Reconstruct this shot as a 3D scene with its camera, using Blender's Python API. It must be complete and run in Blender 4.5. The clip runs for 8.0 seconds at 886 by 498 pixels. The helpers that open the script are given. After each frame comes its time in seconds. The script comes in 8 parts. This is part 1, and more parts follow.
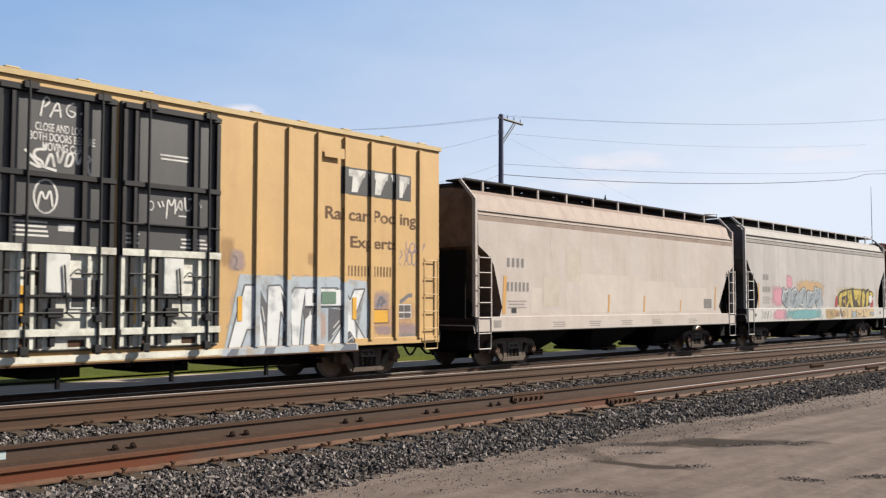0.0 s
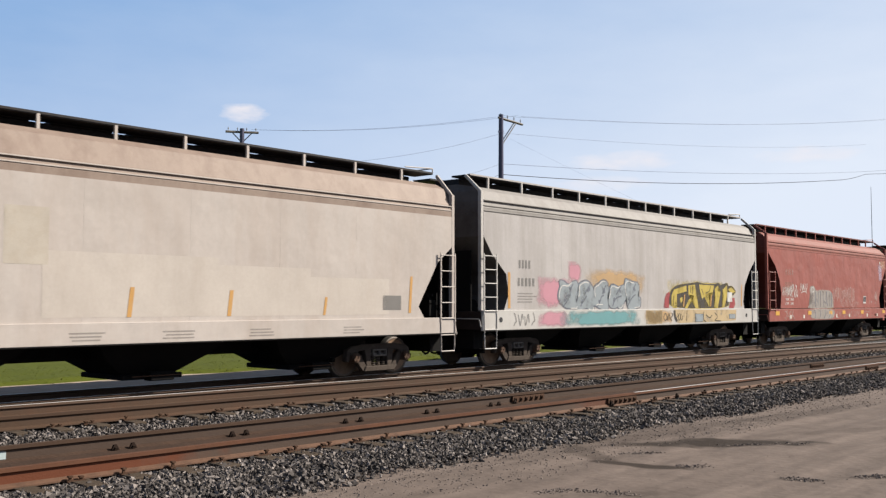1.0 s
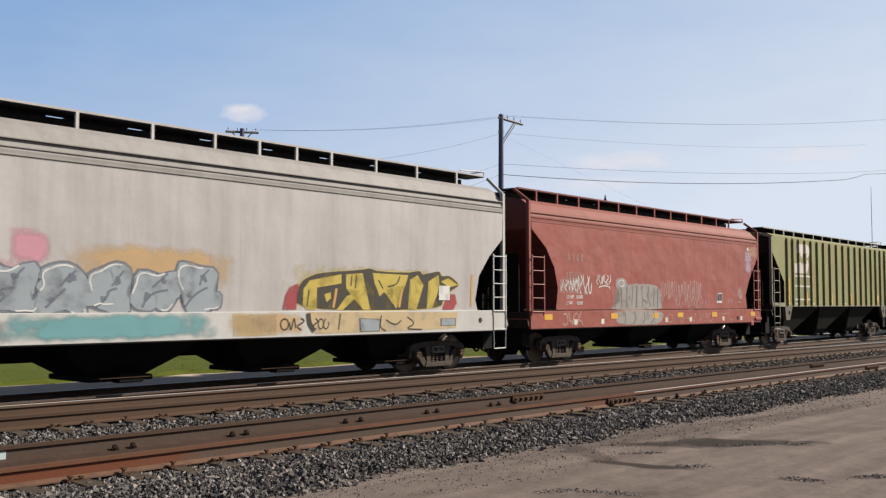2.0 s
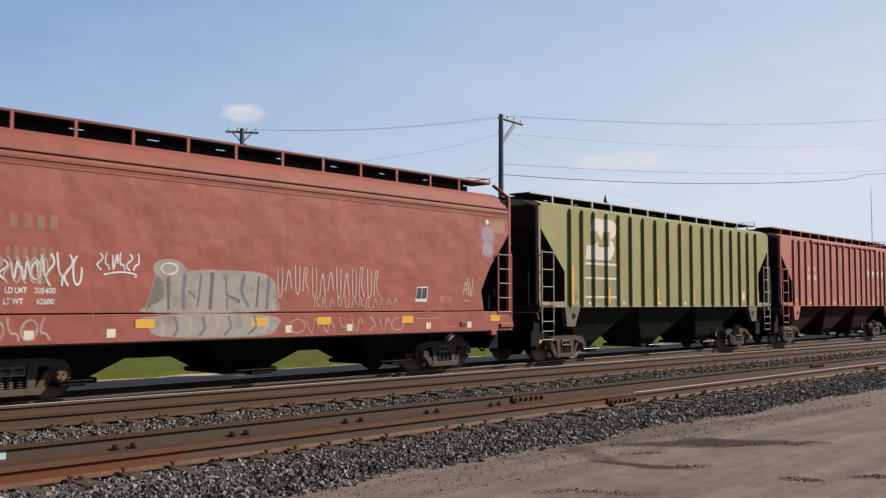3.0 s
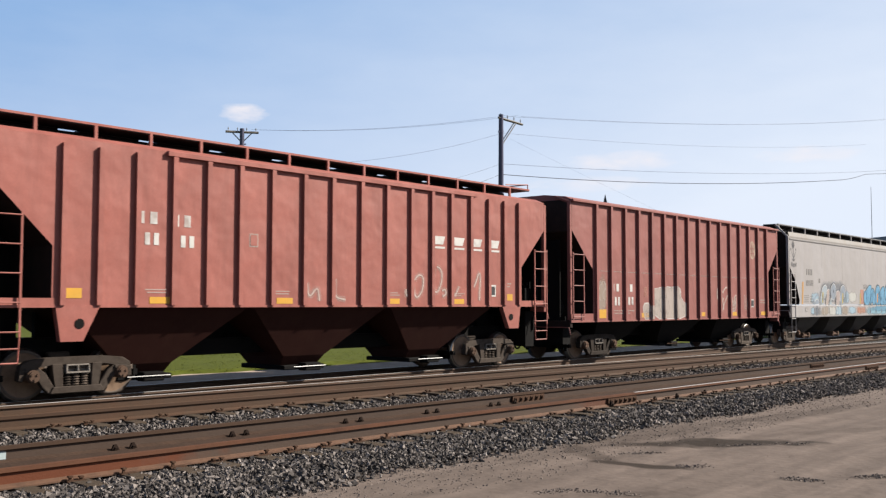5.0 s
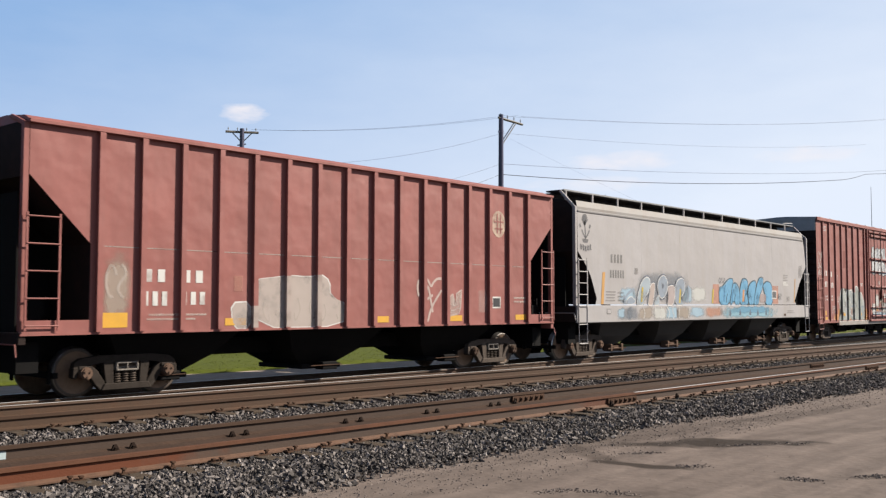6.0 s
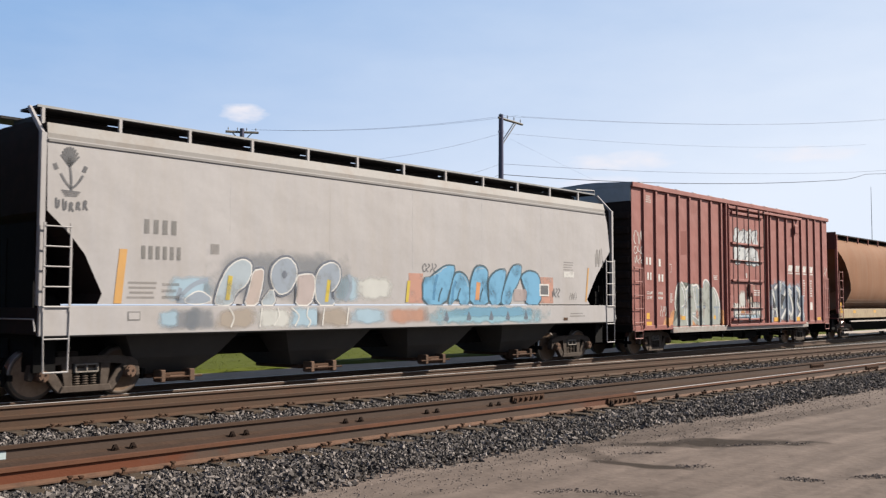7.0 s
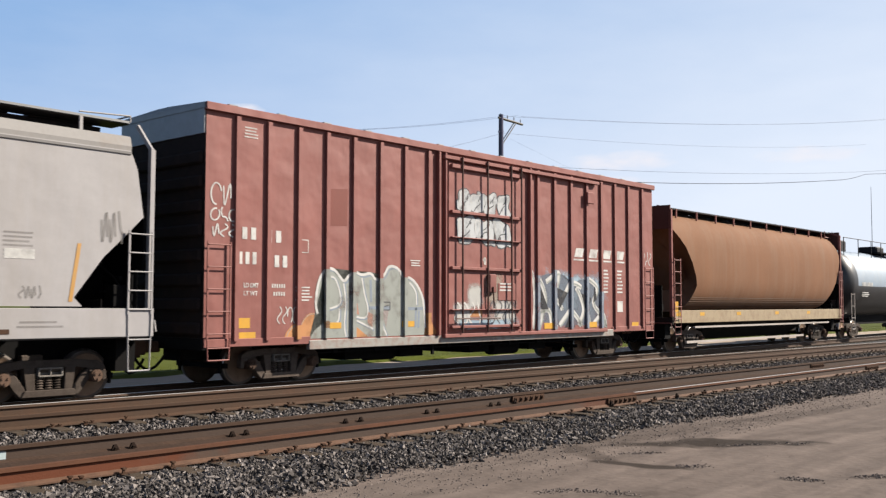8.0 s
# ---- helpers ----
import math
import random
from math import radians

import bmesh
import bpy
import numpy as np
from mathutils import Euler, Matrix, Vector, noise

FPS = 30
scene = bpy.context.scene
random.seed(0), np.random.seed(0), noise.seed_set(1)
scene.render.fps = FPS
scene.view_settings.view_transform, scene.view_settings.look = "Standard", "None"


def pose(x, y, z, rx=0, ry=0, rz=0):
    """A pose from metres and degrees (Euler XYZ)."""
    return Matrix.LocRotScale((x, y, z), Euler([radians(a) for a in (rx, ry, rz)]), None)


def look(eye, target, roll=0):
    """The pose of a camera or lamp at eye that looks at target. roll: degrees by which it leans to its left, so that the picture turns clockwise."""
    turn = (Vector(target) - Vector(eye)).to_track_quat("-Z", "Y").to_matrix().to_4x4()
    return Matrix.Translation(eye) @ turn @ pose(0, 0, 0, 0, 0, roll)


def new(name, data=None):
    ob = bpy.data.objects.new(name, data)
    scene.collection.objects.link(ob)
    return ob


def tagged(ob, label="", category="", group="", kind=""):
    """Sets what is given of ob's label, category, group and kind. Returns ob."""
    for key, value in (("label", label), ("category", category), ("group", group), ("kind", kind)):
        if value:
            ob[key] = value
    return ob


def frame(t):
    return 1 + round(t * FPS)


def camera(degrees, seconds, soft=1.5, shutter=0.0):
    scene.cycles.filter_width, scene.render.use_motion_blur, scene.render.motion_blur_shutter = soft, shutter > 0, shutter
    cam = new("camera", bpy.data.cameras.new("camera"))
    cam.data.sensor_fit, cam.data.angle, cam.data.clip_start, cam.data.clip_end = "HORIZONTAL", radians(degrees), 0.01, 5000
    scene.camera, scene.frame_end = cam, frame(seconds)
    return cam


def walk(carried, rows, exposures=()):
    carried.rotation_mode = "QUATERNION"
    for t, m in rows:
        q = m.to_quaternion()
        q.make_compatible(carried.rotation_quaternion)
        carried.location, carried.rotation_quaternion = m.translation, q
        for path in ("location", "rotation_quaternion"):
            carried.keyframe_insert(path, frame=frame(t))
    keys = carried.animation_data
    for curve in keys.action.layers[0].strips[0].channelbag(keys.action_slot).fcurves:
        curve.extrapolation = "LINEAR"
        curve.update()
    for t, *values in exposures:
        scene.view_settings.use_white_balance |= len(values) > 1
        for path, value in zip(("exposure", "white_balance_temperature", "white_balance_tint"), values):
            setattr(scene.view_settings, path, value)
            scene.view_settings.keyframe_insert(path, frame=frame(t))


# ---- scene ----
# ---- camera ----
cam = camera(49.535, 8.0, soft=1.3, shutter=0.05)
STAND = pose(0, 0, 1.75, 93.517, -0.236, -48.162)
walk(cam, [(0, STAND), (8, STAND)], exposures=[(0, 1.12), (0.5, 1.12), (1.0, 1.10), (2.5, 0.91), (3.0, 0.89), (3.5, 0.99), (4.0, 1.13), (5.5, 1.15), (8.0, 1.17)])

# ---- world, sun, exposure ----
SUN = Vector((0.665, -0.48, 0.575)).normalized()
world = bpy.data.worlds.new("world")
scene.world = world
world.use_nodes = True


HAZE, LOW_BLUE, CLOUD = (7.45, 8.05, 9.1), (2.57, 4.2, 6.95), (8.3, 7.95, 8.3)


def build_world():
    nt = world.node_tree
    nt.nodes.clear()
    out = nt.nodes.new("ShaderNodeOutputWorld")
    bg = nt.nodes.new("ShaderNodeBackground")
    sky = nt.nodes.new("ShaderNodeTexSky")
    sky.sky_type = "NISHITA"
    sky.sun_disc = False
    sky.sun_elevation = math.asin(SUN.z)
    sky.sun_rotation = math.atan2(SUN.x, SUN.y)
    sky.air_density, sky.dust_density, sky.ozone_density = 1.0, 1.2, 1.0
    tc = nt.nodes.new("ShaderNodeTexCoord")

    def math_node(op, x, y=None, clamp=False):
        n = nt.nodes.new("ShaderNodeMath")
        n.operation, n.use_clamp = op, clamp
        for i, v in enumerate((x, y)):
            if v is None:
                continue
            if isinstance(v, (int, float)):
                n.inputs[i].default_value = v
            else:
                nt.links.new(v, n.inputs[i])
        return n.outputs[0]

    def dot(way):
        n = nt.nodes.new("ShaderNodeVectorMath")
        n.operation = "DOT_PRODUCT"
        nt.links.new(tc.outputs["Generated"], n.inputs[0])
        n.inputs[1].default_value = way
        return n.outputs["Value"]

    def blend(base, color, amount):
        m = nt.nodes.new("ShaderNodeMix")
        m.data_type = "RGBA"
        nt.links.new(base, m.inputs[6])
        m.inputs[7].default_value = (*color, 1)
        nt.links.new(amount, m.inputs[0])
        return m.outputs[2]

    # pale haze, thicker low down and towards the sun's side, with thin uneven cloud in it
    puffs = nt.nodes.new("ShaderNodeTexNoise")
    puffs.inputs["Scale"].default_value, puffs.inputs["Detail"].default_value, puffs.inputs["Roughness"].default_value = 7.0, 7.0, 0.55
    flat = nt.nodes.new("ShaderNodeMapping")
    flat.inputs["Scale"].default_value = (1, 1, 3.2)
    nt.links.new(tc.outputs["Generated"], flat.inputs["Vector"])
    nt.links.new(flat.outputs[0], puffs.inputs["Vector"])
    z = dot((0, 0, 1))
    low = math_node("DIVIDE", math_node("SUBTRACT", 0.44, z), 0.13, True)
    base = blend(sky.outputs[0], LOW_BLUE, math_node("MINIMUM", low, 1.0))
    haze = math_node("ADD", math_node("MULTIPLY", math_node("MINIMUM", dot((0.77, -0.63, 0)), 0.55), 0.85), 0.88)
    haze = math_node("SUBTRACT", haze, math_node("MULTIPLY", z, 2.3))
    haze = math_node("ADD", haze, math_node("MULTIPLY", math_node("SUBTRACT", puffs.outputs["Fac"], 0.5), 0.28))
    haze = math_node("MULTIPLY", math_node("MAXIMUM", math_node("MINIMUM", haze, 1.0), 0.0), 0.94)
    color = blend(base, HAZE, math_node("MULTIPLY", haze, low))
    # small flat clouds low in the sky: azimuth way, height, half width, half height, strength
    rag = nt.nodes.new("ShaderNodeTexNoise")
    rag.inputs["Scale"].default_value, rag.inputs["Detail"].default_value = 38.0, 6.0
    nt.links.new(flat.outputs[0], rag.inputs["Vector"])
    for (wx, wy), wz, hw, hh, amount in (((0.592, 0.806), 0.195, 0.026, 0.0105, 0.8), ((0.855, 0.519), 0.150, 0.060, 0.011, 0.55), ((0.935, 0.354), 0.150, 0.05, 0.009, 0.5), ((0.84, 0.54), 0.128, 0.075, 0.008, 0.4)):
        front = math_node("GREATER_THAN", dot((wx, wy, 0)), 0.5)
        side = math_node("DIVIDE", dot((wy, -wx, 0)), hw)
        lift = math_node("DIVIDE", math_node("SUBTRACT", z, wz), hh)
        spread = math_node("ADD", math_node("MULTIPLY", side, side), math_node("MULTIPLY", lift, lift))
        ball = math_node("SUBTRACT", math_node("ADD", 1.0, math_node("MULTIPLY", math_node("SUBTRACT", rag.outputs["Fac"], 0.5), 2.4)), spread)
        ball = math_node("MULTIPLY", front, math_node("MULTIPLY", ball, amount, True))
        color = blend(color, CLOUD, ball)
    nt.links.new(color, bg.inputs[0])
    bg.inputs[1].default_value = 0.05
    nt.links.new(bg.outputs[0], out.inputs[0])


build_world()
sun = new("sun", bpy.data.lights.new("sun", "SUN"))
sun.data.energy, sun.data.angle, sun.data.color = 5.0, radians(0.5), (1.0, 0.92, 0.81)
sun.matrix_world = look(SUN * 50, (0, 0, 0))

# ---- materials ----
BASE_SCALE = 0.55          # scales every base colour down so that shade reads darker against the sun


def material(name, color, rough=0.6, metal=0.0, dirt=None, dirt_amount=0.35, scale=1.0, streak=0.0, bump=0.0, bump_scale=60.0, vary=0.12, dent=0.0):
    """A surface with grain at two scales, stains, and rain streaks where streak > 0."""
    color = [c * BASE_SCALE for c in color]
    dirt = dirt and [c * BASE_SCALE for c in dirt]
    m = bpy.data.materials.new(name)
    m.use_nodes = True
    nt = m.node_tree
    p = nt.nodes["Principled BSDF"]
    p.inputs["Roughness"].default_value, p.inputs["Metallic"].default_value = rough, metal
    p.inputs["Specular IOR Level"].default_value = 0.5 if rough < 0.52 else 0.25 if rough < 0.75 else 0.1

    def node(kind, **props):
        n = nt.nodes.new(kind)
        for k, v in props.items():
            n.inputs[k].default_value = v
        return n

    tc = nt.nodes.new("ShaderNodeTexCoord")
    big = node("ShaderNodeTexNoise", Scale=0.9 * scale, Detail=6.0, Roughness=0.6)
    fine = node("ShaderNodeTexNoise", Scale=22.0 * scale, Detail=4.0, Roughness=0.65)
    nt.links.new(tc.outputs["Object"], big.inputs["Vector"])
    nt.links.new(tc.outputs["Object"], fine.inputs["Vector"])
    rnd = nt.nodes.new("ShaderNodeObjectInfo")
    add = node("ShaderNodeMath")
    add.operation = "ADD"
    nt.links.new(big.outputs["Fac"], add.inputs[0])
    half = node("ShaderNodeMath")
    half.operation = "MULTIPLY"
    half.inputs[1].default_value = 0.55
    nt.links.new(fine.outputs["Fac"], half.inputs[0])
    nt.links.new(half.outputs[0], add.inputs[1])
    value = node("ShaderNodeMapRange")
    for k, v in (("From Min", 0.45), ("From Max", 1.1), ("To Min", 1.0 - vary), ("To Max", 1.0 + vary)):
        value.inputs[k].default_value = v
    nt.links.new(add.outputs[0], value.inputs["Value"])
    hsv = node("ShaderNodeHueSaturation", Color=(*color, 1))
    nt.links.new(value.outputs[0], hsv.inputs["Value"])
    last = hsv.outputs[0]
    if dirt:
        mask = node("ShaderNodeTexNoise", Scale=2.3 * scale, Detail=8.0, Roughness=0.7)
        nt.links.new(tc.outputs["Object"], mask.inputs["Vector"])
        if streak:
            mp = node("ShaderNodeMapping")
            mp.inputs["Scale"].default_value = (1.0, 1.0, 1.0 - streak)
            nt.links.new(tc.outputs["Object"], mp.inputs["Vector"])
            nt.links.new(mp.outputs[0], mask.inputs["Vector"])
        ramp = node("ShaderNodeMapRange")
        for k, v in (("From Min", 0.45), ("From Max", 0.75), ("To Min", 0.0), ("To Max", dirt_amount)):
            ramp.inputs[k].default_value = v
        nt.links.new(mask.outputs["Fac"], ramp.inputs["Value"])
        mix = nt.nodes.new("ShaderNodeMix")
        mix.data_type = "RGBA"
        mix.inputs[7].default_value = (*dirt, 1)
        nt.links.new(ramp.outputs[0], mix.inputs[0])
        nt.links.new(last, mix.inputs[6])
        last = mix.outputs[2]
    nt.links.new(last, p.inputs["Base Color"])
    if bump:
        b = node("ShaderNodeTexNoise", Scale=bump_scale, Detail=5.0)
        nt.links.new(tc.outputs["Object"], b.inputs["Vector"])
        bn = node("ShaderNodeBump", Strength=bump, Distance=0.02)
        nt.links.new(b.outputs["Fac"], bn.inputs["Height"])
        nt.links.new(bn.outputs[0], p.inputs["Normal"])
    if dent:
        b = node("ShaderNodeTexNoise", Scale=1.7, Detail=2.0, Roughness=0.4)
        nt.links.new(tc.outputs["Object"], b.inputs["Vector"])
        bn = node("ShaderNodeBump", Strength=1.0, Distance=dent)
        nt.links.new(b.outputs["Fac"], bn.inputs["Height"])
        nt.links.new(bn.outputs[0], p.inputs["Normal"])
    return m


RUST = (0.16, 0.075, 0.04)
M = {
    "dirt": material("dirt", (0.205, 0.162, 0.139), 0.95, dirt=(0.135, 0.106, 0.09), dirt_amount=0.7, scale=1.2, bump=0.45, bump_scale=9),
    "ballast": material("ballast", (0.105, 0.093, 0.086), 0.9, dirt=(0.07, 0.065, 0.06), dirt_amount=0.7, scale=8, bump=1.0, bump_scale=25, vary=0.4),
    "rail": material("rail_steel", (0.090, 0.051, 0.030), 0.62, dirt=(0.13, 0.055, 0.028), dirt_amount=0.5, scale=1.0, bump=0.15),
    # sun gleam on the worn tops is put into this pale colour
    "railtop": material("worn_rail_top", (0.80, 0.78, 0.75), 0.42, 0.25),
    "tie": material("weathered_tie", (0.10, 0.075, 0.055), 0.9, dirt=(0.03, 0.025, 0.02), scale=3, bump=0.5),
    "rust": material("rusted_steel", (0.10, 0.055, 0.035), 0.85, dirt=(0.03, 0.02, 0.018), scale=4, bump=0.3),
    "grass": material("grass", (0.095, 0.115, 0.012), 0.9, dirt=(0.12, 0.115, 0.035), scale=2, bump=0.25, vary=0.2),
    "black": material("underframe_black", (0.008, 0.0075, 0.0075), 0.85, dirt=(0.02, 0.015, 0.012), scale=2),
    "truck": material("cast_steel", (0.125, 0.098, 0.08), 0.8, dirt=(0.05, 0.034, 0.026), dirt_amount=0.9, scale=3, bump=0.2),
    "wheel": material("wheel_steel", (0.30, 0.20, 0.135), 0.75, 0.0, dirt=(0.12, 0.07, 0.045), dirt_amount=0.6, scale=3),
    "tread": material("polished_tread", (0.5, 0.48, 0.45), 0.3, 0.9),
    "pole": material("weathered_pole", (0.15, 0.15, 0.22), 0.9, scale=2, bump=0.3),
    "wire": material("dark_wire", (0.06, 0.06, 0.07), 0.6),
    "yellow": material("boxcar_yellow", (0.66, 0.43, 0.185), 0.6, dirt=(0.42, 0.25, 0.13), dirt_amount=0.35, streak=0.85, scale=0.8, dent=0.012),
    "door_iron": material("door_iron", (0.012, 0.012, 0.014), 0.6, dirt=(0.05, 0.045, 0.04), dirt_amount=0.3, scale=3),
    "door_black": material("door_black", (0.035, 0.034, 0.036), 0.5, dirt=(0.09, 0.08, 0.075), streak=0.7),
    "cream": material("faded_cream", (0.572, 0.512, 0.468), 0.6, dirt=(0.42, 0.33, 0.27), dirt_amount=0.5, scale=0.42, streak=0.8, dent=0.02),
    "grey": material("light_grey", (0.52, 0.49, 0.475), 0.6, dirt=(0.28, 0.25, 0.22), dirt_amount=0.6, scale=0.55, streak=0.9, dent=0.015),
    "red": material("mineral_red", (0.43, 0.142, 0.112), 0.6, dirt=(0.27, 0.09, 0.072), dirt_amount=0.65, vary=0.18, streak=0.8, dent=0.045),
    "red_deep": material("deep_mineral_red", (0.345, 0.092, 0.068), 0.55, dirt=(0.25, 0.07, 0.054), dirt_amount=0.65, vary=0.18, streak=0.8, dent=0.045),
    "green": material("faded_green", (0.288, 0.29, 0.122), 0.6, dirt=(0.33, 0.205, 0.085), dirt_amount=0.9, streak=0.75, vary=0.18, dent=0.012),
    "brown": material("boxcar_brown", (0.345, 0.130, 0.109), 0.6, dirt=(0.22, 0.08, 0.065), dirt_amount=0.5, streak=0.85, dent=0.045),
    "tan": material("rusty_tan", (0.285, 0.142, 0.078), 0.8, dirt=(0.31, 0.195, 0.13), dirt_amount=0.7, streak=0.9, scale=0.7, vary=0.16),
}

def spray(name, color, soft=False, cover=0.9, rough=0.6):
    """Sprayed paint that lets the surface below show through; soft: it fades towards the edges of its field."""
    color = [c * BASE_SCALE for c in color]
    m = bpy.data.materials.new(name)
    m.use_nodes = True
    nt = m.node_tree
    p = nt.nodes["Principled BSDF"]
    p.inputs["Roughness"].default_value = rough
    p.inputs["Specular IOR Level"].default_value = 0.25
    tc = nt.nodes.new("ShaderNodeTexCoord")
    n1 = nt.nodes.new("ShaderNodeTexNoise")
    n1.inputs["Scale"].default_value, n1.inputs["Detail"].default_value = 3.0, 5.0
    nt.links.new(tc.outputs["Object"], n1.inputs["Vector"])
    tone = nt.nodes.new("ShaderNodeMapRange")
    tone.inputs["To Min"].default_value, tone.inputs["To Max"].default_value = 0.84, 1.13
    nt.links.new(n1.outputs["Fac"], tone.inputs["Value"])
    hsv = nt.nodes.new("ShaderNodeHueSaturation")
    hsv.inputs["Color"].default_value = (*color, 1)
    nt.links.new(tone.outputs[0], hsv.inputs["Value"])
    nt.links.new(hsv.outputs[0], p.inputs["Base Color"])
    wear = nt.nodes.new("ShaderNodeMapRange")
    for k, v in (("From Min", 0.30), ("From Max", 0.5), ("To Min", cover * 0.55), ("To Max", cover)):
        wear.inputs[k].default_value = v
    nt.links.new(n1.outputs["Fac"], wear.inputs["Value"])
    last = wear.outputs[0]
    if soft:
        sep = nt.nodes.new("ShaderNodeSeparateXYZ")
        nt.links.new(tc.outputs["Generated"], sep.inputs[0])
        fade = None
        for axis in (0, 2):
            pp = nt.nodes.new("ShaderNodeMath")
            pp.operation = "PINGPONG"
            pp.inputs[1].default_value = 0.5
            nt.links.new(sep.outputs[axis], pp.inputs[0])
            mr = nt.nodes.new("ShaderNodeMapRange")
            mr.inputs["From Max"].default_value = 0.3
            nt.links.new(pp.outputs[0], mr.inputs["Value"])
            if fade is None:
                fade = mr.outputs[0]
            else:
                mul = nt.nodes.new("ShaderNodeMath")
                mul.operation = "MULTIPLY"
                nt.links.new(fade, mul.inputs[0])
                nt.links.new(mr.outputs[0], mul.inputs[1])
                fade = mul.outputs[0]
        rag = nt.nodes.new("ShaderNodeMath")
        rag.operation = "MULTIPLY_ADD"
        nt.links.new(n1.outputs["Fac"], rag.inputs[0])
        rag.inputs[1].default_value = 2.2
        rag.inputs[2].default_value = -1.25
        both = nt.nodes.new("ShaderNodeMath")
        both.operation = "MULTIPLY_ADD"
        nt.links.new(fade, both.inputs[0])
        both.inputs[1].default_value = 1.5
        nt.links.new(rag.outputs[0], both.inputs[2])
        keep = nt.nodes.new("ShaderNodeMath")
        keep.operation, keep.use_clamp = "MINIMUM", True
        nt.links.new(both.outputs[0], keep.inputs[0])
        edge = nt.nodes.new("ShaderNodeMath")
        edge.operation = "MULTIPLY"
        edge.inputs[1].default_value = 4.0
        edge.use_clamp = True
        nt.links.new(fade, edge.inputs[0])
        nt.links.new(edge.outputs[0], keep.inputs[1])
        mul = nt.nodes.new("ShaderNodeMath")
        mul.operation = "MULTIPLY"
        mul.inputs[1].default_value = cover
        nt.links.new(keep.outputs[0], mul.inputs[0])
        last = mul.outputs[0]
    nt.links.new(last, p.inputs["Alpha"])
    return m


def add_damp(m, spots, color):
    """Damp dark spots of their own outline in a ground material: (x, y, half length, half width, degrees)."""
    nt = m.node_tree
    p = nt.nodes["Principled BSDF"]
    last = p.inputs["Base Color"].links[0].from_socket
    tc = nt.nodes.new("ShaderNodeTexCoord")
    wob = nt.nodes.new("ShaderNodeTexNoise")
    wob.inputs["Scale"].default_value, wob.inputs["Detail"].default_value = 2.2, 9.0
    nt.links.new(tc.outputs["Object"], wob.inputs["Vector"])
    ruts = nt.nodes.new("ShaderNodeTexNoise")
    ruts.inputs["Scale"].default_value, ruts.inputs["Detail"].default_value = 1.0, 5.0
    along_way = nt.nodes.new("ShaderNodeMapping")
    along_way.inputs["Rotation"].default_value = (0, 0, radians(-6))
    along_way.inputs["Scale"].default_value = (0.25, 3.2, 1)
    nt.links.new(tc.outputs["Object"], along_way.inputs["Vector"])
    nt.links.new(along_way.outputs[0], ruts.inputs["Vector"])
    rr = nt.nodes.new("ShaderNodeMapRange")
    for k, v in (("From Min", 0.32), ("From Max", 0.68), ("To Min", 0.78), ("To Max", 1.18)):
        rr.inputs[k].default_value = v
    nt.links.new(ruts.outputs["Fac"], rr.inputs["Value"])
    hs = nt.nodes.new("ShaderNodeHueSaturation")
    nt.links.new(last, hs.inputs["Color"])
    nt.links.new(rr.outputs[0], hs.inputs["Value"])
    last = hs.outputs[0]
    for x, y, a, b, deg, amount in spots:
        mp = nt.nodes.new("ShaderNodeMapping")
        mp.vector_type = "TEXTURE"
        mp.inputs["Location"].default_value = (x, y, 0)
        mp.inputs["Rotation"].default_value = (0, 0, radians(deg))
        mp.inputs["Scale"].default_value = (a, b, 1e3)
        nt.links.new(tc.outputs["Object"], mp.inputs["Vector"])
        ln = nt.nodes.new("ShaderNodeVectorMath")
        ln.operation = "LENGTH"
        nt.links.new(mp.outputs[0], ln.inputs[0])
        add = nt.nodes.new("ShaderNodeMath")
        add.operation = "MULTIPLY_ADD"
        nt.links.new(wob.outputs["Fac"], add.inputs[0])
        add.inputs[1].default_value = 1.6
        nt.links.new(ln.outputs["Value"], add.inputs[2])
        mr = nt.nodes.new("ShaderNodeMapRange")
        for k, v in (("From Min", 1.42), ("From Max", 1.84), ("To Min", amount), ("To Max", 0.0)):
            mr.inputs[k].default_value = v
        nt.links.new(add.outputs[0], mr.inputs["Value"])
        mix = nt.nodes.new("ShaderNodeMix")
        mix.data_type = "RGBA"
        mix.inputs[7].default_value = (*color, 1)
        nt.links.new(mr.outputs[0], mix.inputs[0])
        nt.links.new(last, mix.inputs[6])
        last = mix.outputs[2]
    nt.links.new(last, p.inputs["Base Color"])


def by_object(m, low, high):
    """Vary alike objects one from another."""
    nt = m.node_tree
    p = nt.nodes["Principled BSDF"]
    last = p.inputs["Base Color"].links[0].from_socket
    info = nt.nodes.new("ShaderNodeObjectInfo")
    mr = nt.nodes.new("ShaderNodeMapRange")
    mr.inputs["To Min"].default_value, mr.inputs["To Max"].default_value = low, high
    nt.links.new(info.outputs["Random"], mr.inputs["Value"])
    hsv = nt.nodes.new("ShaderNodeHueSaturation")
    nt.links.new(last, hsv.inputs["Color"])
    nt.links.new(mr.outputs[0], hsv.inputs["Value"])
    nt.links.new(hsv.outputs[0], p.inputs["Base Color"])


